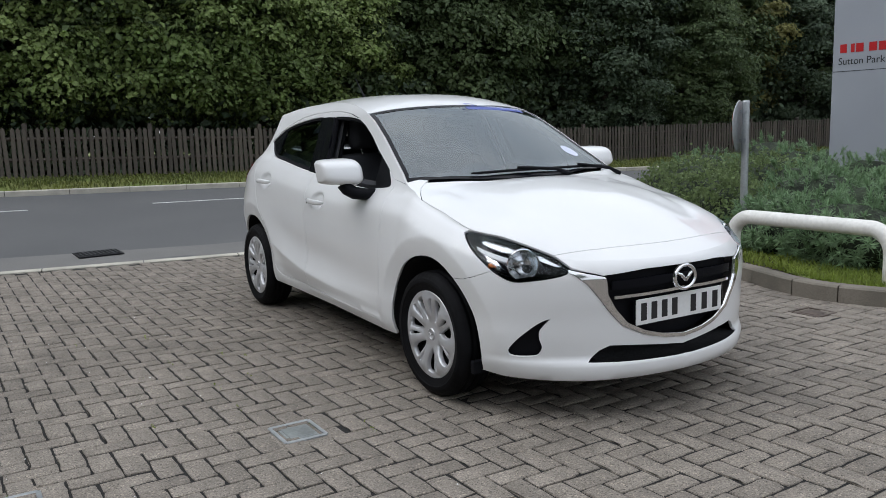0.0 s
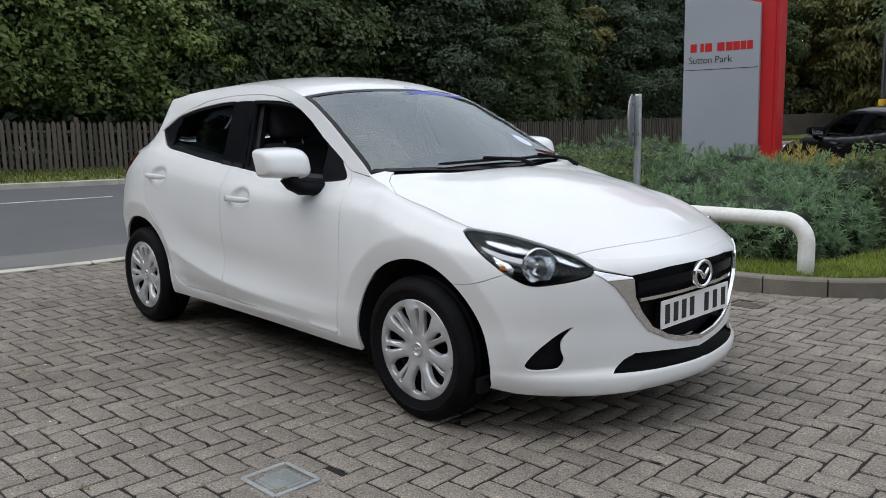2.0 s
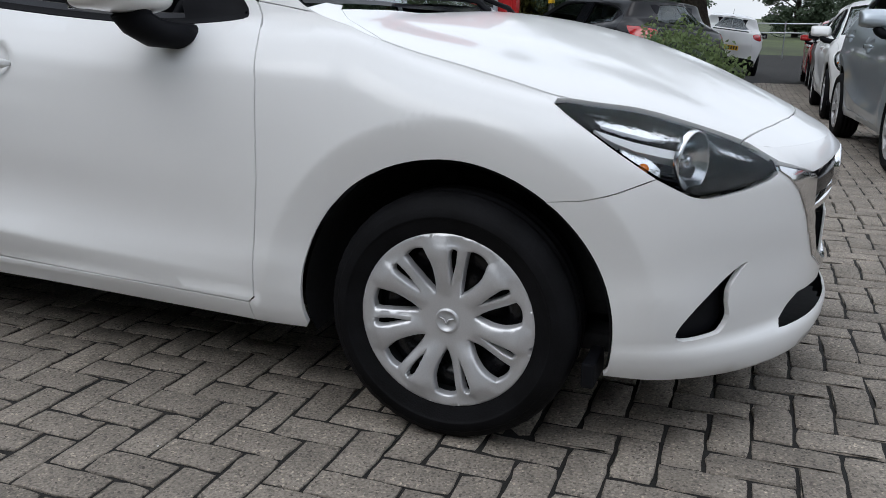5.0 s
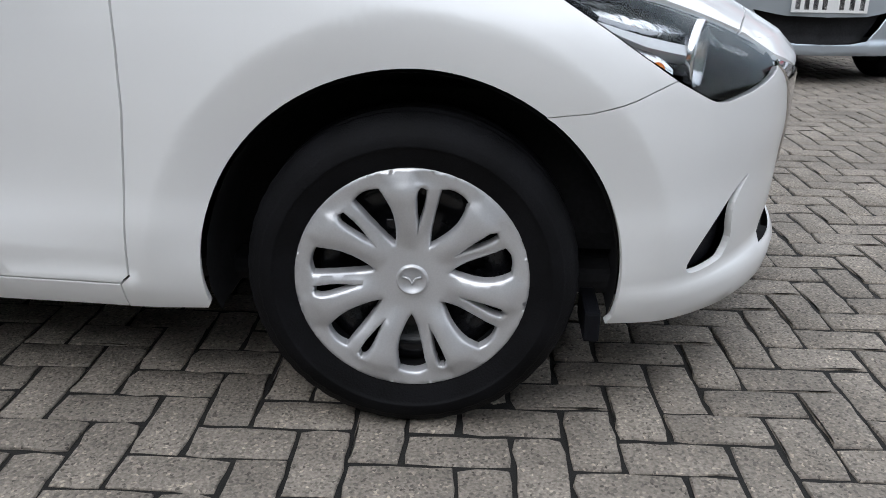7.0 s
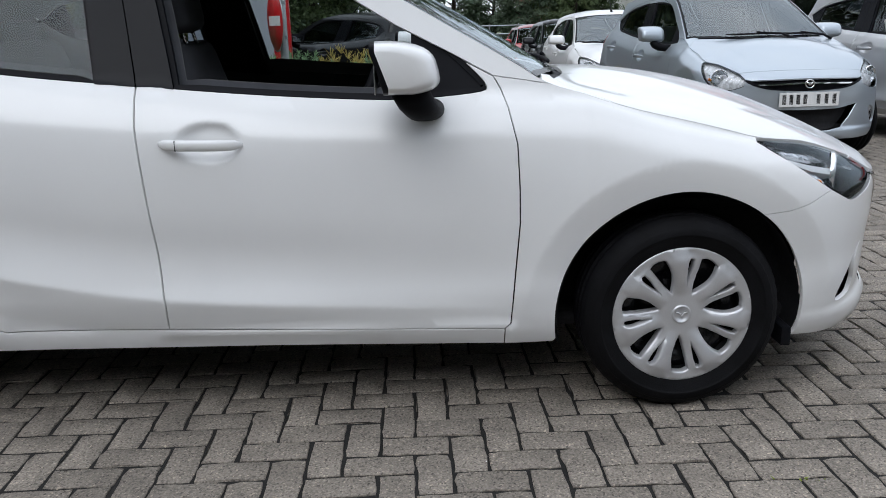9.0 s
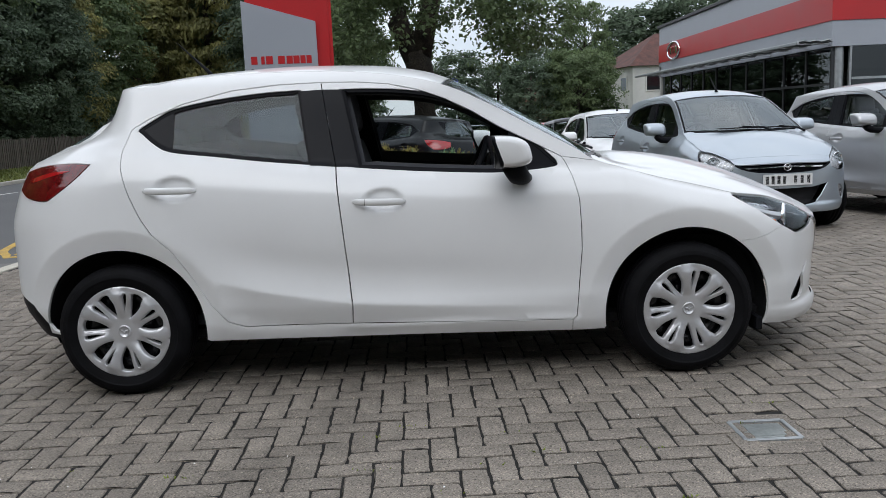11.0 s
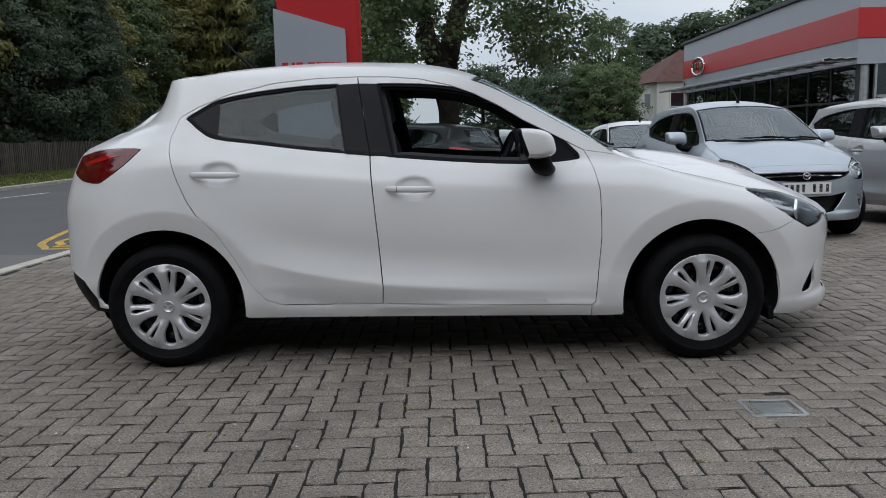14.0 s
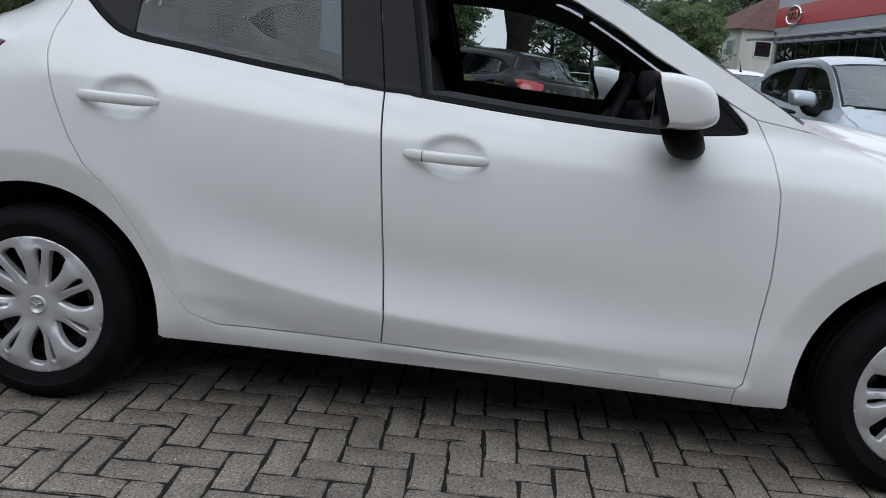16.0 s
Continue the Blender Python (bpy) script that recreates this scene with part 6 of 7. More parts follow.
def build_tree(name, label, seed, material, height, spread, base, clumps, per, leaf_size, clump_size, trunk=0.22, group="", m=None, shape=1.0, droop=0.0, lean=0.0):
    rng = np.random.default_rng(seed)
    t = thing(name, label, "tree", group, m)
    bm = bmesh.new()
    path = [(lean * k * k + 0.10 * math.sin(2.1 * k + seed), 0.08 * math.cos(1.7 * k + seed), height * 0.85 * k) for k in np.linspace(0, 1, 8)]
    tube(path, [trunk * (1.25 - 1.05 * k) + 0.02 for k in np.linspace(0, 1, 8)], 10, bm)
    for j in range(9):
        k = rng.uniform(0.22, 0.8)
        a = rng.uniform(0, 2 * math.pi)
        o = Vector((lean * k * k, 0, height * 0.85 * k))
        long = spread * rng.uniform(0.5, 0.9)
        q = [o, o + Vector((math.cos(a) * long * 0.45, math.sin(a) * long * 0.45, long * 0.30)), o + Vector((math.cos(a + 0.2) * long, math.sin(a + 0.2) * long, long * 0.42))]
        tube(q, [trunk * 0.40, trunk * 0.24, trunk * 0.06], 6, bm)
    part("trunk", bm, BARK, t, "dark trunk and limbs", True)
    c, face = crown_centres(rng, clumps, spread, height, base, per, clump_size, shape)
    c[:, 0] += lean * (c[:, 2] / height) ** 2
    v_, f_ = leaf_cards(c, leaf_size, rng, 1.5, droop, face)
    ob = new("crown", fast_mesh("crown", v_, f_, material))
    ob.parent = t
    return t


rng = np.random.default_rng(11)
WOOD = "roadside wood"
build_tree("weeping_tree", "tall weeping tree with yellowing leaves", 44, AUTUMN_LEAF, 15.0, 3.9, 1.0, 420, 170, 0.17, 0.85, 0.25, WOOD, pose(-14.2, 49.0, -0.6), 0.7, 0.9)
kinds = [
    build_tree("broadleaf_tree", "dense dark green broadleaf tree behind the fence", 21, DARK_LEAF, 10.5, 3.2, 1.5, 230, 170, 0.125, 0.80, 0.2, WOOD, pose(-19.2, -2.5, 0.35)),
    build_tree("broadleaf_tree", "mid-green broadleaf tree behind the fence", 22, OAK_LEAF, 9.0, 3.0, 1.5, 220, 170, 0.115, 0.75, 0.18, WOOD, pose(-18.2, 1.5, 0.3)),
    build_tree("broadleaf_tree", "lighter green broadleaf tree behind the fence", 23, LIME_LEAF, 6.6, 2.6, 1.4, 190, 170, 0.105, 0.68, 0.14, WOOD, pose(-17.6, 4.8, 0.2)),
    build_tree("broadleaf_tree", "yellowing broadleaf tree at the wood's edge", 24, AUTUMN_LEAF, 9.5, 2.6, 1.2, 160, 150, 0.13, 0.65, 0.16, WOOD, pose(-18.4, 24.5, -0.05)),
    build_tree("broadleaf_tree", "tall dark tree filling the wood, the distance and the added unseen belt", 25, DARK_LEAF, 10.5, 3.4, 0.6, 140, 110, 0.22, 1.0, 0.25, WOOD, pose(-23.5, -8.0, 0.3)),
]
# leaf tones also paint the wood's lit south end and its shaded north
spots = [(1, -20.5, 5.0, 1.15), (1, -18.6, 8.2, 1.0), (1, -18.2, 11.5, 1.0), (1, -19.5, 15.0, 1.2), (1, -18.3, 18.5, 1.0), (1, -18.0, 21.8, 0.95),
         (1, -18.8, 28.0, 1.1), (0, -18.5, 32.0, 1.0), (3, -18.0, 36.0, 0.9), (1, -18.6, 40.5, 1.1), (3, -17.5, 45.5, 1.1), (1, -16.0, 51.0, 1.0), (0, -17.0, 62.0, 1.0),
         (2, -17.4, -0.8, 0.95), (2, -17.2, -4.4, 1.05), (2, -17.0, -7.6, 0.95), (2, -17.3, 2.3, 1.0), (2, -17.9, 7.0, 0.9), (0, -16.8, 16.5, 0.7), (1, -16.6, 20.0, 0.7), (0, -16.8, 27.0, 0.7), (0, -16.5, 31.0, 0.7), (1, -19.0, -6.0, 1.0), (0, -18.6, -10.0, 1.1), (4, -23.5, -4.0, 1.5), (4, -24.0, 2.0, 1.55), (4, -24.5, 8.5, 1.6), (4, -24.0, 15.0, 1.5), (4, -24.5, 22.0, 1.6), (4, -24.0, 30.0, 1.5), (4, -24.0, 39.0, 1.5), (4, -22.0, 50.0, 1.4),
         (4, -29, 0.0, 1.9), (4, -29, 11.0, 1.9), (4, -29, 26.0, 1.9), (3, -19.0, -13.5, 1.0)]
for k, x, y, s in spots:
    t = copy_thing(kinds[k], pose(x, y, fall(-15, y) - 0.02, 0, 0, float(rng.uniform(0, 360))))
    t.scale = (s, s, s * float(rng.uniform(0.92, 1.1)))

# added unseen trees close the place behind the camera and dim the low sky
for n, (x, y, s) in enumerate(((-13, -17, 1.0), (-8, -19, 1.1), (-3, -18, 1.0), (2, -19, 1.15), (7, -18, 1.05), (12, -19, 1.1), (17, -16, 1.0), (20, -10, 1.0))):
    t = copy_thing(kinds[4], pose(x, y, fall(x, y) - 0.1, 0, 0, 63 * n))
    t.scale = (s, s, s * 0.95)

# undergrowth that closes the wood behind the fence
c = np.stack([rng.uniform(-21.5, -15.9, 42000), rng.uniform(-14, 60, 42000), rng.uniform(0, 1, 42000) ** 1.3 * 2.6], 1)
c[:, 2] += np.array([fall(-15, y) for y in c[:, 1]])
v_, f_ = leaf_cards(c, 0.16, rng)
tagged(new("undergrowth", fast_mesh("undergrowth", v_, f_, DARK_LEAF)), "dark tangled undergrowth behind the fence", "undergrowth", kind="stuff")

# the large oak beyond the sign, with a forked trunk
oak = thing("oak_tree", "large old oak with a forked trunk and open crown", "tree", "", pose(-0.2, 18.5, fall(-0.2, 18.5)))
bm = bmesh.new()
tube([(0.15, 0, 0), (0.1, 0, 1.2), (0.05, 0, 2.6), (-0.1, 0, 3.4)], [0.50, 0.42, 0.38, 0.36], 14, bm)
tube([(-0.1, 0, 3.2), (-0.55, 0.1, 4.2), (-0.35, 0.1, 5.4), (0.15, 0.2, 7.0), (0.0, 0.3, 9.0)], [0.34, 0.30, 0.26, 0.2, 0.08], 12, bm)
tube([(0.0, 0, 3.3), (0.35, -0.1, 4.6), (0.75, -0.2, 6.0), (1.5, -0.3, 7.4), (1.8, -0.3, 9.2)], [0.32, 0.26, 0.22, 0.15, 0.06], 12, bm)
for q in ([(0.7, -0.2, 5.8), (2.2, -0.4, 6.6), (3.8, -0.6, 6.9), (5.2, -0.6, 6.4)], [(-0.4, 0.1, 5.2), (-1.8, 0.3, 6.2), (-3.4, 0.4, 6.8)], [(1.2, -0.3, 7.0), (2.8, -0.6, 8.2), (4.6, -0.8, 8.4)]):
    tube(q, [0.16, 0.11, 0.07, 0.03][: len(q)], 8, bm)
part("trunk", bm, BARK, oak, "dark forked trunk", True)
orng = np.random.default_rng(31)
cen, face = [], []
for _ in range(290):
    a, u = orng.uniform(0, 2 * math.pi), orng.uniform(0, 1)
    rr = (4.1 - 1.4 * abs(u - 0.45)) * math.sqrt(orng.uniform(0.08, 1))
    z = 3.6 + 7.0 * u - 0.10 * rr
    if rr < 1.6 and z < 6.0:
        continue
    p = orng.normal(size=(130, 3))
    cen.append(np.array([0.3 + rr * math.cos(a), rr * math.sin(a), z]) + p * np.array([0.36, 0.36, 0.20]) * orng.uniform(0.6, 1.2))
    face.append(p * 0.5 + np.array([0.2 * math.cos(a), 0.2 * math.sin(a), 0.9]))
v_, f_ = leaf_cards(np.concatenate(cen), 0.095, orng, 1.6, 0.0, np.concatenate(face))
ob = new("crown", fast_mesh("crown", v_, f_, OAK_LEAF))
ob.parent = oak
for x, y, sc, k, mat_, lab in ((-4.5, 33.0, 0.9, 1, None, ""), (-8.5, 44.0, 1.0, 0, None, "")):
    t = copy_thing(kinds[k], pose(x, y, fall(x, y) - 0.1, 0, 0, 77 * k + 31))
    t.scale = (sc, sc, sc)
build_tree("conifer_tree", "dark layered conifer beyond the car park", 41, DARK_LEAF, 5.2, 2.0, 0.4, 140, 150, 0.10, 0.55, 0.14, "", pose(6.2, 47, -0.9), 0.6)
build_tree("broadleaf_tree", "dense round green tree beside the house", 42, OAK_LEAF, 5.6, 2.5, 0.3, 190, 170, 0.105, 0.65, 0.14, "", pose(9.0, 46.5, -0.9))
build_tree("birch_tree", "tall drooping birch behind the house", 43, OAK_LEAF, 10.0, 2.2, 2.5, 120, 130, 0.10, 0.6, 0.13, "", pose(11.2, 57, -0.9), droop=0.8)
for k, (x, y, s) in enumerate(((18.5, 72, 1.05), (23, 70, 1.1), (28, 68, 1.2), (33, 66, 1.2), (39, 64, 1.3), (14.5, 78, 0.8), (3, 95, 0.9), (8, 100, 0.8), (-9, 84, 1.1), (12.5, 92, 0.9), (-11, 78, 0.9))):
    t = copy_thing(kinds[4], pose(x, y, -1.0, 0, 0, 50 * k))
    t.scale = (s * 1.2, s * 1.2, s)


def shrub(name, label, x, y, rx, ry, high, material, seed, style, count):
    """A mounded shrub: spiky rosettes, small leaves or dry stems over a dark solid core."""
    r = np.random.default_rng(seed)
    s = thing(name, label, "shrub", "island planting", pose(x, y, bed_z(x, y) - 0.02))
    tips = []
    while len(tips) < count:
        p = r.normal(size=3)
        p /= np.linalg.norm(p)
        if p[2] < -0.5:
            continue
        q = r.uniform(0.72, 1.0) * (1 + 0.16 * noise.noise(Vector(p * 2.3 + seed)))
        tips.append((np.array([rx * p[0], ry * p[1], high * 0.38 + high * 0.62 * p[2]]) * q, p))
    verts, faces = [], []
    if style == "spiky":
        for c, p in tips:
            n = 34
            up = p + np.array([0, 0, 0.4])
            up /= np.linalg.norm(up)
            side = np.cross(up, (0.3, 0.8, 0.5))
            side /= np.linalg.norm(side)
            other = np.cross(up, side)
            for k in range(n):
                a = 2 * math.pi * k / n + r.uniform(-0.2, 0.2)
                tilt = r.uniform(0.15, 1.5)
                way = (side * math.cos(a) + other * math.sin(a)) * math.sin(tilt) + up * math.cos(tilt)
                wide = np.cross(way, up) + 1e-4
                wide = wide / np.linalg.norm(wide) * 0.0048
                long = r.uniform(0.055, 0.10)
                b = c - up * r.uniform(0.0, 0.09)
                i0 = len(verts)
                verts += [b - wide * 0.6, b + wide * 0.6, b + way * long * 0.6 + wide, b + way * long * 0.6 - wide, b + way * long - up * 0.012]
                faces += [(i0, i0 + 1, i0 + 2), (i0, i0 + 2, i0 + 3), (i0 + 3, i0 + 2, i0 + 4)]
    elif style == "leafy":
        c = np.concatenate([t[0] + r.normal(size=(14, 3)) * 0.045 for t in tips])
        verts, faces = leaf_cards(c, 0.030, r, 1.5)
    else:
        for c, p in tips:
            for _ in range(16):
                way = p * 0.5 + np.array([0, 0, 0.9]) + r.normal(size=3) * 0.6
                way /= np.linalg.norm(way)
                wide = np.cross(way, (0.2, 0.9, 0.1))
                wide = wide / np.linalg.norm(wide) * 0.004
                long = r.uniform(0.04, 0.13)
                i0 = len(verts)
                verts += [c - wide, c + wide, c + way * long + wide * 0.5, c + way * long - wide * 0.5]
                faces += [(i0, i0 + 1, i0 + 2), (i0, i0 + 2, i0 + 3)]
    ob = new("foliage", fast_mesh("foliage", np.array(verts), np.array(faces), material))
    ob.parent = s
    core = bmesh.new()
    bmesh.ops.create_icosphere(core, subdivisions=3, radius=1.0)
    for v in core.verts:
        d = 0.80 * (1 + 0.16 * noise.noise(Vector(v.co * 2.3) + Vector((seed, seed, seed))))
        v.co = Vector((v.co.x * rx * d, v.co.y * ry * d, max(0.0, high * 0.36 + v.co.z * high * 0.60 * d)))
    part("leafy_core", core, SHRUB_CORE, s, "dark green solid core under the foliage", True)
    for k in range(4):
        a = 1.6 * k + seed
        part("stem", tube([(0.05 * math.cos(a), 0.05 * math.sin(a), 0.0), (0.4 * rx * math.cos(a), 0.4 * ry * math.sin(a), high * 0.5)], [0.014, 0.008], 6), BARK, s)
    return s


SHRUB_CORE = surface("dark shrub inside", (0.045, 0.065, 0.035), 0.95, vary=0.4, scale=14, fine=60, bump=0.8, depth=0.03)
SP = "blue-green spiky spurge shrub spreading over the bed"
for n, (x, y, rx, ry, h) in enumerate(((0.62, 3.52, 0.64, 0.46, 0.60), (-0.12, 3.75, 0.62, 0.5, 0.62), (0.85, 4.2, 0.52, 0.48, 0.62), (0.35, 4.5, 0.74, 0.58, 0.76), (-0.55, 4.75, 0.70, 0.6, 0.78), (-0.05, 5.5, 0.85, 0.62, 0.84), (-1.3, 5.6, 0.75, 0.6, 0.82), (-1.1, 6.6, 0.85, 0.6, 0.86))):
    shrub("spurge_shrub", SP, x, y, rx, ry, h, SPURGE, 60 + n, "spiky", 380)
for n, (x, y, rx, ry, h) in enumerate(((-1.75, 4.5, 0.75, 0.55, 0.70), (-2.5, 5.0, 0.75, 0.6, 0.76), (-1.15, 4.2, 0.6, 0.45, 0.62), (-2.0, 5.7, 0.8, 0.6, 0.84))):
    shrub("box_shrub", "low olive green small-leaved shrub", x, y, rx, ry, h, BOX_LEAF, 80 + n, "leafy", 420)
for n, (x, y, rx, ry, h) in enumerate(((-3.3, 6.2, 0.8, 0.6, 0.85), (-2.4, 6.9, 0.85, 0.6, 0.92), (-3.5, 7.8, 0.8, 0.7, 0.95), (-2.7, 8.6, 0.75, 0.6, 0.95))):
    shrub("lavender_shrub", "feathery grey-green mounded shrub", x, y, rx, ry, h, SPURGE, 90 + n, "spiky", 200)
shrub("round_shrub", "dense rounded green shrub with small leaves", 1.05, 5.25, 0.60, 0.44, 0.92, BOX_LEAF, 101, "leafy", 520)
shrub("round_shrub", "blue-green bushy shrub at the island's tip", 0.78, 5.05, 0.46, 0.42, 0.85, SPURGE, 102, "spiky", 170)
for n, (x, y, rx, ry, h) in enumerate(((-0.15, 6.35, 0.65, 0.45, 0.80), (0.40, 6.05, 0.55, 0.42, 0.76), (-0.65, 7.2, 0.6, 0.45, 0.82), (0.85, 5.75, 0.4, 0.35, 0.72))):
    shrub("dry_shrub", "straw-yellow dried flower stems", x, y, rx, ry, h, DRY_LEAF, 110 + n, "stems", 240)


# ---- parked cars ----
def parked(x, y, heading, lift=0.0):
    """A pose on the sloping yard, nose along the heading in degrees from +x."""
    dx = (fall(x + 0.5, y) - fall(x - 0.5, y))
    dy = (fall(x, y + 0.5) - fall(x, y - 0.5))
    tilt = Matrix.Rotation(math.atan(dy), 4, "X") @ Matrix.Rotation(-math.atan(dx), 4, "Y")
    return Matrix.Translation((x, y, fall(x, y) + lift)) @ tilt @ Matrix.Rotation(radians(heading), 4, "Z")


ROW = "parked display cars"
build_car("parked_car", "pale metallic blue small hatchback with a slim chrome-barred grille", BLUE_SILVER, parked(3.364, 5.163, -85), SLIM_FRONT, (1.0, 0.95, 1.0), "alloy", 6, group=ROW, shape=((-2.1, -1.285, 0.0, 0.2, 1.0, 1.285, 2.12), (-1.80, -1.19, 0.04, 0.26, 0.97, 1.21, 1.80)))
build_car("parked_car", "white small hatchback parked in the line", WHITE, parked(3.25, 9.7, -89), SLIM_FRONT, (0.97, 0.99, 0.98), "alloy", 5, group=ROW)
build_car("parked_car", "black hatchback parked behind a white one", BLACK_PAINT, parked(3.35, 14.1, -89), SLIM_FRONT, (0.98, 1.0, 0.98), "alloy", 5, group=ROW)
build_car("parked_car", "red hatchback at the far end of the line", RED_PAINT, parked(3.3, 18.5, -89), SLIM_FRONT, (0.98, 1.0, 0.98), "alloy", 5, group=ROW)
build_car("parked_car", "silver metallic estate car on alloy wheels", SILVER, parked(5.76, 5.33, -82), SLIM_FRONT, (1.08, 1.04, 1.02), "alloy", 5, group=ROW)
build_car("parked_car", "glossy black hatchback with bright red tail lamps", BLACK_PAINT, parked(-0.707, 10.58, 140), SLIM_FRONT, (1.05, 1.04, 0.98), "alloy", 5, group=ROW)
build_car("parked_car", "tall white sport utility car with yellow rear plate", WHITE, parked(0.30, 24.3, 94), SLIM_FRONT, (1.06, 1.10, 1.14), "alloy", 5, group=ROW)

# ---- showroom ----
Z0 = -1.1
shop = thing("showroom", "grey car showroom with a red band and tall glazing", "building")
BX, BY, BW, BL, BH = 12.0, 20.4, 26.0, 19.0, 5.3
part("upper_wall", block((BW, BL, 1.0), (BX + BW / 2, BY + BL / 2, 4.90), 0.0), GREY_PANEL, shop, "light grey upper cladding")
part("red_band", block((BW + 0.06, BL + 0.06, 0.88), (BX + BW / 2, BY + BL / 2, 4.03), 0.01), RED_PANEL, shop, "red band")
part("lower_band", block((BW, BL, 0.75), (BX + BW / 2, BY + BL / 2, 3.22), 0.0), GREY_PANEL, shop, "grey lower cladding")
part("parapet", block((BW + 0.2, BL + 0.2, 0.14), (BX + BW / 2, BY + BL / 2, 5.40), 0.02), DARK_PANEL, shop, "dark parapet edge")
part("back_wall", block((0.3, BL, 4.6), (BX + BW - 0.2, BY + BL / 2, 1.1), 0), RENDER_WHITE, shop, "plain back wall")
part("end_wall", block((BW, 0.3, 4.6), (BX + BW / 2, BY + BL - 0.2, 1.1), 0), RENDER_WHITE, shop, "plain end wall")
part("showroom_floor", block((BW, BL, 0.1), (BX + BW / 2, BY + BL / 2, Z0 + 0.3), 0), KERB, shop, "pale showroom floor")
n = 11
for k in range(n + 1):
    y = BY + 0.15 + (BL - 0.3) * k / n
    part("mullion", block((0.10, 0.07, 4.0), (BX + 0.1, y, 0.9), 0.0), DARK_PANEL, shop)
    if k < n:
        part("glass_pane", block((0.02, (BL - 0.3) / n - 0.08, 3.8), (BX + 0.1, y + (BL - 0.3) / n / 2, 0.95), 0.0), SHOP_GLASS, shop)
for z in (1.75,):
    part("transom", block((0.09, BL - 0.3, 0.07), (BX + 0.1, BY + BL / 2, z), 0.0), DARK_PANEL, shop)
for k in range(9):
    x = BX + 0.6 + 2.2 * k
    part("mullion", block((0.07, 0.10, 4.0), (x, BY + 0.1, 0.9), 0.0), STEEL, shop)
    part("glass_pane", block((2.1, 0.02, 3.8), (x + 1.1, BY + 0.1, 0.95), 0.0), SHOP_GLASS, shop)
    part("transom", block((2.1, 0.08, 0.07), (x + 1.1, BY + 0.09, 1.9), 0.0), STEEL, shop)
part("corner_column", lathe([(0.2, -1.2), (0.2, 2.9)], 20, "z"), STEEL, shop, "round steel corner column", True).matrix_basis = pose(BX + 0.3, BY + 0.3, 0)
canopy = new("canopy")
canopy.parent = shop
part("canopy_edge", block((0.08, 19.5, 0.10), (BX - 1.25, BY + 9.2, 2.93), 0.02), STEEL, canopy, "steel canopy edge")
for k in range(14):
    part("canopy_slat", block((1.2, 0.09, 0.05), (BX - 0.62, BY + 0.2 + 1.42 * k, 2.95), 0.0), STEEL, canopy)
for x in (-0.95, -0.6, -0.25):
    part("canopy_blade", block((0.16, 19.3, 0.03), (BX + x, BY + 9.2, 2.99), 0.0, pose(0, 0, 0, 0, 18, 0)), STEEL, canopy)
ringy = tube([(BX - 0.07, 36.6 + 1.0 * math.cos(a), 4.03 + 0.40 * math.sin(a)) for a in np.linspace(0, 2 * math.pi, 33)], 0.06, 8, caps=False)
part("emblem_ring", ringy, CHROME, shop, "chrome oval emblem", True)
for d, w in ((-0.45, 0.3), (0.0, 0.12), (0.45, 0.3)):
    part("emblem_bar", block((0.05, w, 0.36), (BX - 0.07, 36.6 + d, 4.03), 0.01), CHROME, shop, "chrome bar")


def house(x, y, wide, deep, wall_h, roof_h, turn, wall, label, base=-1.2):
    h = thing("house", label, "house", "", pose(x, y, base, 0, 0, turn))
    part("wall", block((wide, deep, wall_h), (0, 0, wall_h / 2), 0.0), wall, h, "")
    bm = bmesh.new()
    a, b, o = wide / 2 + 0.35, deep / 2 + 0.35, min(wide, deep) / 2
    v = [bm.verts.new(p) for p in ((-a, -b, wall_h), (a, -b, wall_h), (a, b, wall_h), (-a, b, wall_h), (-a + o, 0, wall_h + roof_h), (a - o, 0, wall_h + roof_h))]
    for q in ((0, 1, 5, 4), (1, 2, 5), (2, 3, 4, 5), (3, 0, 4), (3, 2, 1, 0)):
        bm.faces.new([v[i] for i in q])
    roof = part("roof", bm, TILE_RED, h, "red tiled hipped roof")
    part("chimney", block((0.6, 0.9, 1.4), (wide * 0.2, 0.3, wall_h + roof_h * 0.85), 0.02), BRICK_WALL, roof, "brick chimney")
    for wx in (-wide * 0.28, wide * 0.22):
        for wz in (1.3, wall_h - 1.3):
            win = part("window", block((1.3, 0.10, 1.2), (wx, -deep / 2 - 0.01, wz), 0.01), RENDER_WHITE, h, "white window frame")
            part("pane", block((1.1, 0.04, 1.0), (wx, -deep / 2 - 0.05, wz), 0.0), SHOP_GLASS, win)
            win2 = part("window", block((0.10, 1.3, 1.2), (-wide / 2 - 0.01, wx * deep / wide, wz), 0.01), RENDER_WHITE, h, "white window frame")
            part("pane", block((0.04, 1.1, 1.0), (-wide / 2 - 0.05, wx * deep / wide, wz), 0.0), SHOP_GLASS, win2)
    return h


house(18.3, 63, 7.5, 8.0, 5.7, 2.7, 8, RENDER_WHITE, "white rendered house with a red tiled roof")
house(13.0, 92, 6.0, 6.5, 4.6, 2.5, 0, BRICK_WALL, "brown house with a red tiled roof far off")

# boundary rail at the car park's far side
rail = tagged(thing("boundary_fence", "galvanised rail fence along the car park's far side", "fence", "", Matrix()), kind="structure")
for k in range(10):
    x = -1.0 + 1.5 * k
    part("post", lathe([(0.03, 0.0), (0.03, 1.9), (0.0005, 1.92)], 10, "z"), STEEL, rail, "").matrix_basis = pose(x, 40.5, -1.1)
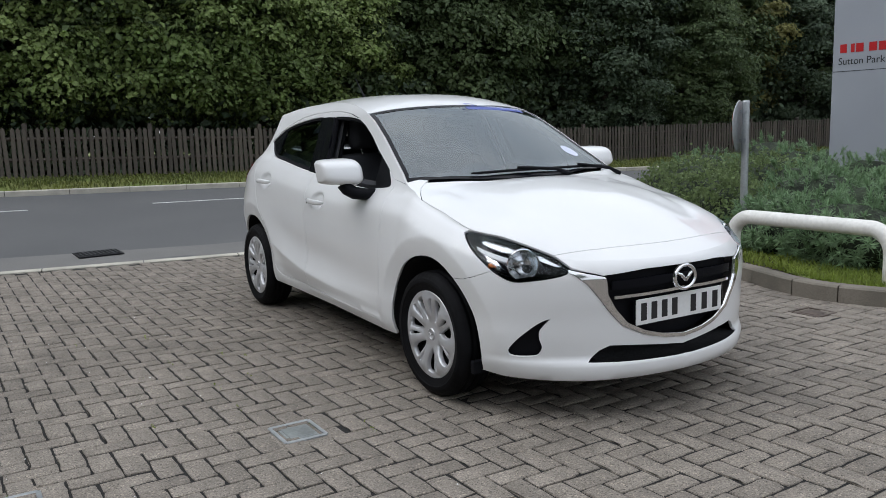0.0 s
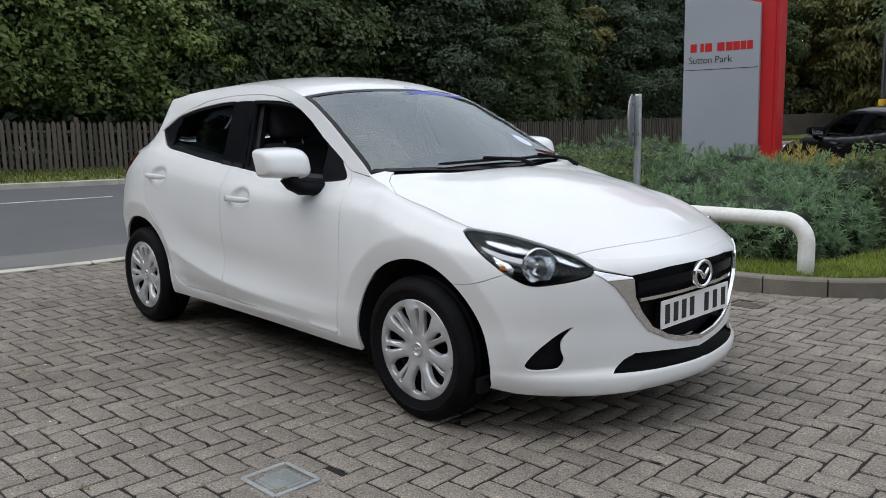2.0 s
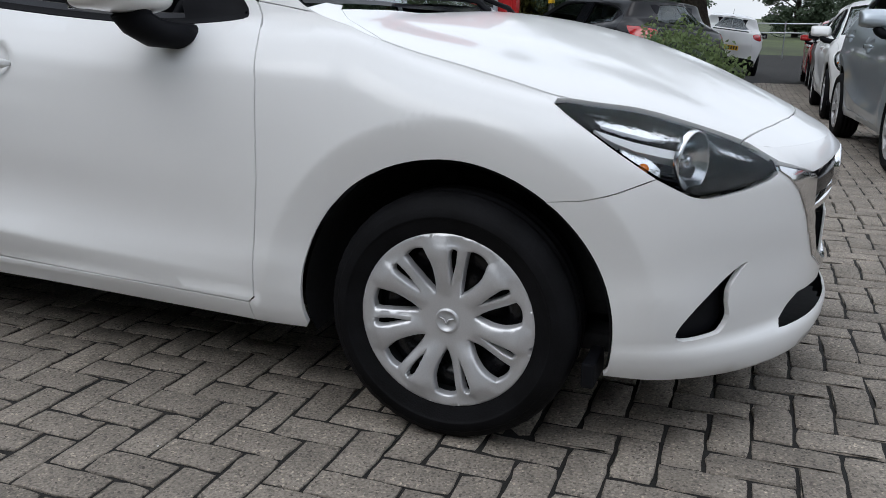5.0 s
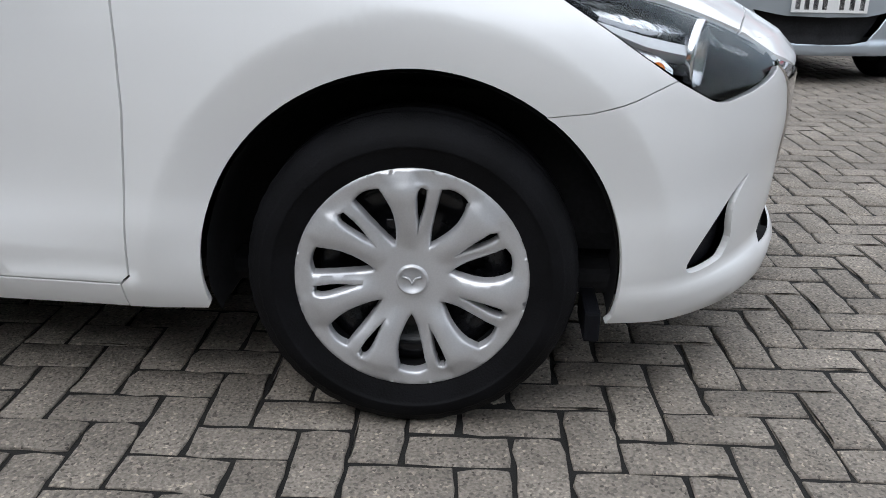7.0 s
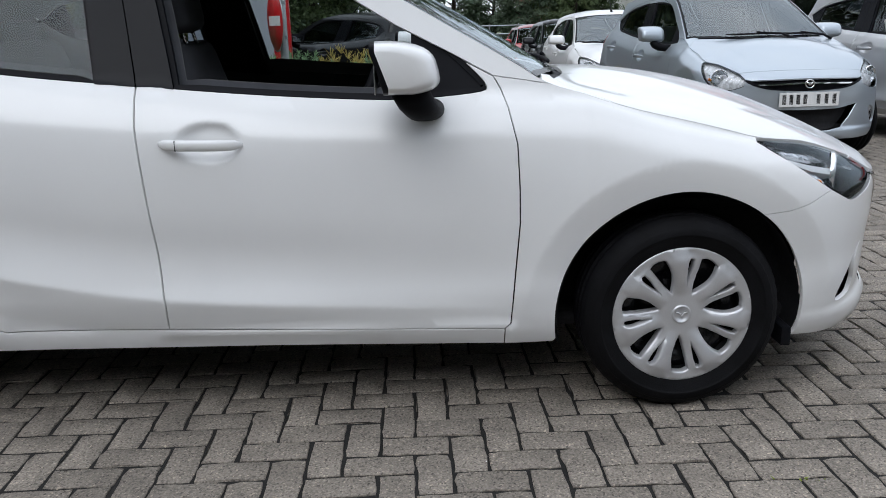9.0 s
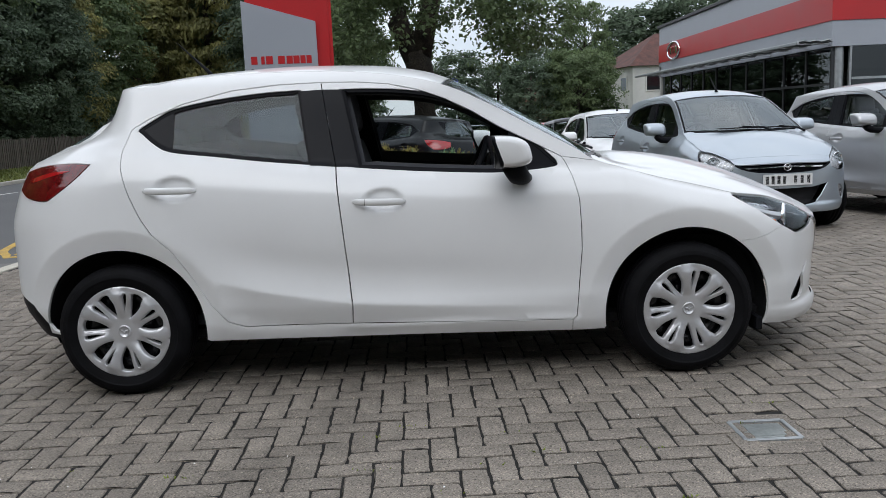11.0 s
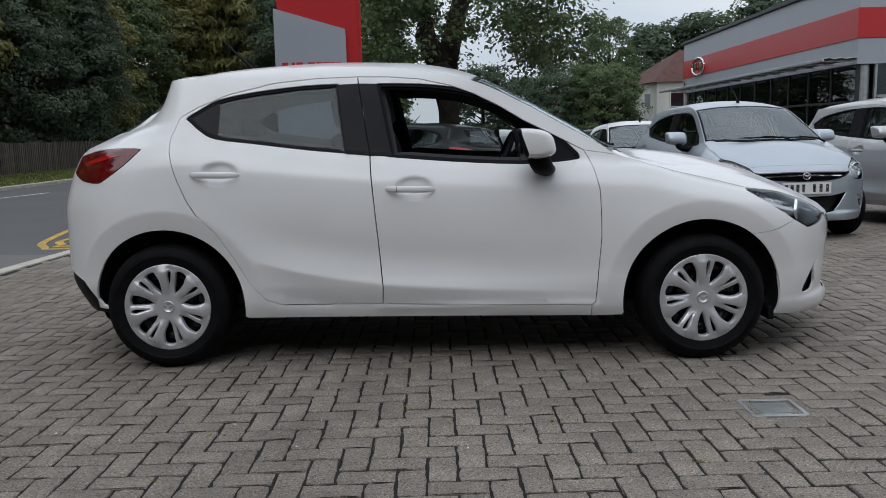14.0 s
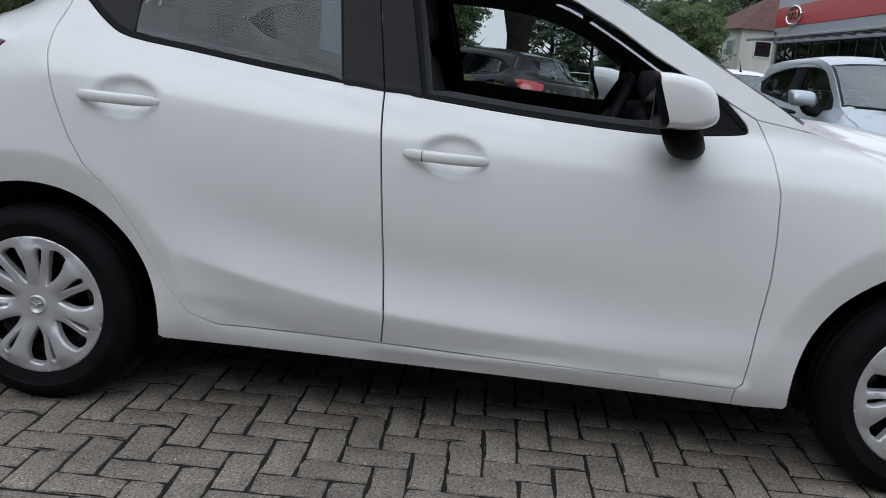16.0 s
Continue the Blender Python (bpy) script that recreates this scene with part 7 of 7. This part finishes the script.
for z in (0.3, 0.72):
    part("rail", tube([(-1.0, 40.5, z), (12.0, 40.5, z)], 0.03, 8), STEEL, rail)


# ---- herringbone paving blocks, 200 x 100 mm, aligned with the car ----
PITCH, PX, PY, PTURN = 0.1, 1.283, -0.94, radians(1.5)


def block_shape(long, seed, fine):
    """A paving block with a worn, uneven upper edge; long along x, or along y."""
    r = np.random.default_rng(seed)
    a, b, c = 0.0957, 0.0457, 0.0023
    nx, ny = (5, 3) if fine else (2, 1)
    side = [(-a + 2 * a * k / nx, -b) for k in range(nx)] + [(a, -b + 2 * b * k / ny) for k in range(ny)]
    ring = np.array(side + [(-x, -y) for x, y in side])
    n = len(ring)
    out = ring * np.array([1, 1]) + r.normal(size=(n, 2)) * (0.0020 if fine else 0.0008)
    corner = (abs(abs(ring[:, 0]) - a) < 1e-6) & (abs(abs(ring[:, 1]) - b) < 1e-6)
    out[corner] *= 1 - r.uniform(0.0, 0.034, (int(corner.sum()), 1)) * np.array([1, 2])
    top = out - np.sign(out) * c * (np.abs(out) > np.array([a, b]) * 0.86)
    if not long:
        out, top = out[:, ::-1] * np.array([1, -1]), top[:, ::-1] * np.array([1, -1])
    v = np.concatenate([np.column_stack([out, np.full(n, -0.03)]), np.column_stack([out, np.full(n, -c)]), np.column_stack([top, r.normal(size=n) * 0.0006])])
    f = [(2 * n, 2 * n + k, 2 * n + k + 1) for k in range(1, n - 1)]
    for k in range(n):
        j = (k + 1) % n
        for lo in (0, n):
            f += [(lo + k, lo + j, lo + n + j), (lo + k, lo + n + j, lo + n + k)]
    return v, np.array(f)


pave = tagged(new("paving"), "grey-brown concrete blocks laid in herringbone", "paving", kind="structure")
shapes = {(k, n, fine): block_shape(k, n, fine) for k in (True, False) for n in range(6) for fine in (True, False)}
shared = {}
for (k, n, fine), (v, f) in shapes.items():
    if fine:
        me = bpy.data.meshes.new("paving_block")
        me.from_pydata([tuple(map(float, p)) for p in v], [], [tuple(map(int, q)) for q in f])
        me.materials.append(BLOCK_ONE)
        shared[(k, n)] = me
prng = np.random.default_rng(3)
ct, st = math.cos(PTURN), math.sin(PTURN)
island = np.array(ISLAND)
many_v, many_f, count, singles = [], [], 0, 0
cells = []
for b in range(-105, 190):
    for a in range(-60, 130):
        c = (a - b) % 4
        if c == 0:
            cells.append((a + 1.0, b + 0.5, True))
        elif c == 3:
            cells.append((a + 0.5, b + 1.0, False))
cx = np.array([(PX + PITCH * (a * ct - b * st), PY + PITCH * (a * st + b * ct)) for a, b, _ in cells])
ok = ~inside(island, cx) & (cx[:, 0] > np.array([float(kerb_x(y)) for y in cx[:, 1]]) + 0.10)
for x, y, w, l in COVERS:
    ok &= ~((abs(cx[:, 0] - x) < w / 2 + 0.012) & (abs(cx[:, 1] - y) < l / 2 + 0.012))
ok &= (cx[:, 1] < 9) | ((cx[:, 0] > 0.5) & (cx[:, 0] < 11))
for (x, y), (_, _, long), good in zip(cx, cells, ok):
    if not good:
        continue
    z = fall(x, y) + 0.0011 * prng.normal()
    rx, ry, rz = prng.normal(size=3) * np.array([0.22, 0.22, 0.7])
    kind = int(prng.integers(6))
    m = pose(x, y, z, rx, ry, math.degrees(PTURN) + rz)
    if singles < 300 and 0.0 < x < 2.35 and -2.2 < y < -0.85:
        o = new("paving_block", shared[(long, kind)])
        o.parent = pave
        o.matrix_basis = m
        singles += 1
        continue
    v, f = shapes[(long, kind, -3.0 < x < 4.6 and -5.0 < y < 2.4)]
    mm = np.array(m)
    many_v.append(v @ mm[:3, :3].T + mm[:3, 3])
    many_f.append(f + count)
    count += len(v)
rest = new("paving_blocks", fast_mesh("paving_blocks", np.concatenate(many_v), np.concatenate(many_f), BLOCK))
rest.parent = pave
tagged(rest, kind="stuff")

# weeds and pale grit in the joints
wrng = np.random.default_rng(77)
spots = [(PX + PITCH * (int(wrng.integers(-30, 18)) * ct - b * st), PY + PITCH * b * ct) for b in wrng.integers(-24, -2, 46)]
tufts = []
for x, y in spots:
    for _ in range(int(wrng.integers(4, 12))):
        tufts.append((x + 0.05 * wrng.normal() * 0.7, y + 0.004 * wrng.normal(), fall(x, y) - 0.004))
blades("joint_weeds", tufts, 0.012, 1.2, wrng, GRASS, "tiny weeds and moss in the paving's joints", "weeds", 0.004)
verts, faces = [], []
for _ in range(60):
    x, y = wrng.uniform(-1.6, 3.0), wrng.uniform(-3.2, -0.9)
    r = wrng.uniform(0.002, 0.006)
    k = len(verts)
    verts += [(x + r * math.cos(a) * wrng.uniform(0.6, 1.2), y + r * math.sin(a) * wrng.uniform(0.6, 1.2), 0.0005) for a in np.linspace(0, 2 * math.pi, 6)[:-1]] + [(x, y, 0.004)]
    faces += [(k + j, k + (j + 1) % 5, k + 5) for j in range(5)]
tagged(raw("pale_grit", verts, faces, PLATE_WHITE), "pale specks of grit on the paving", "grit", kind="stuff")
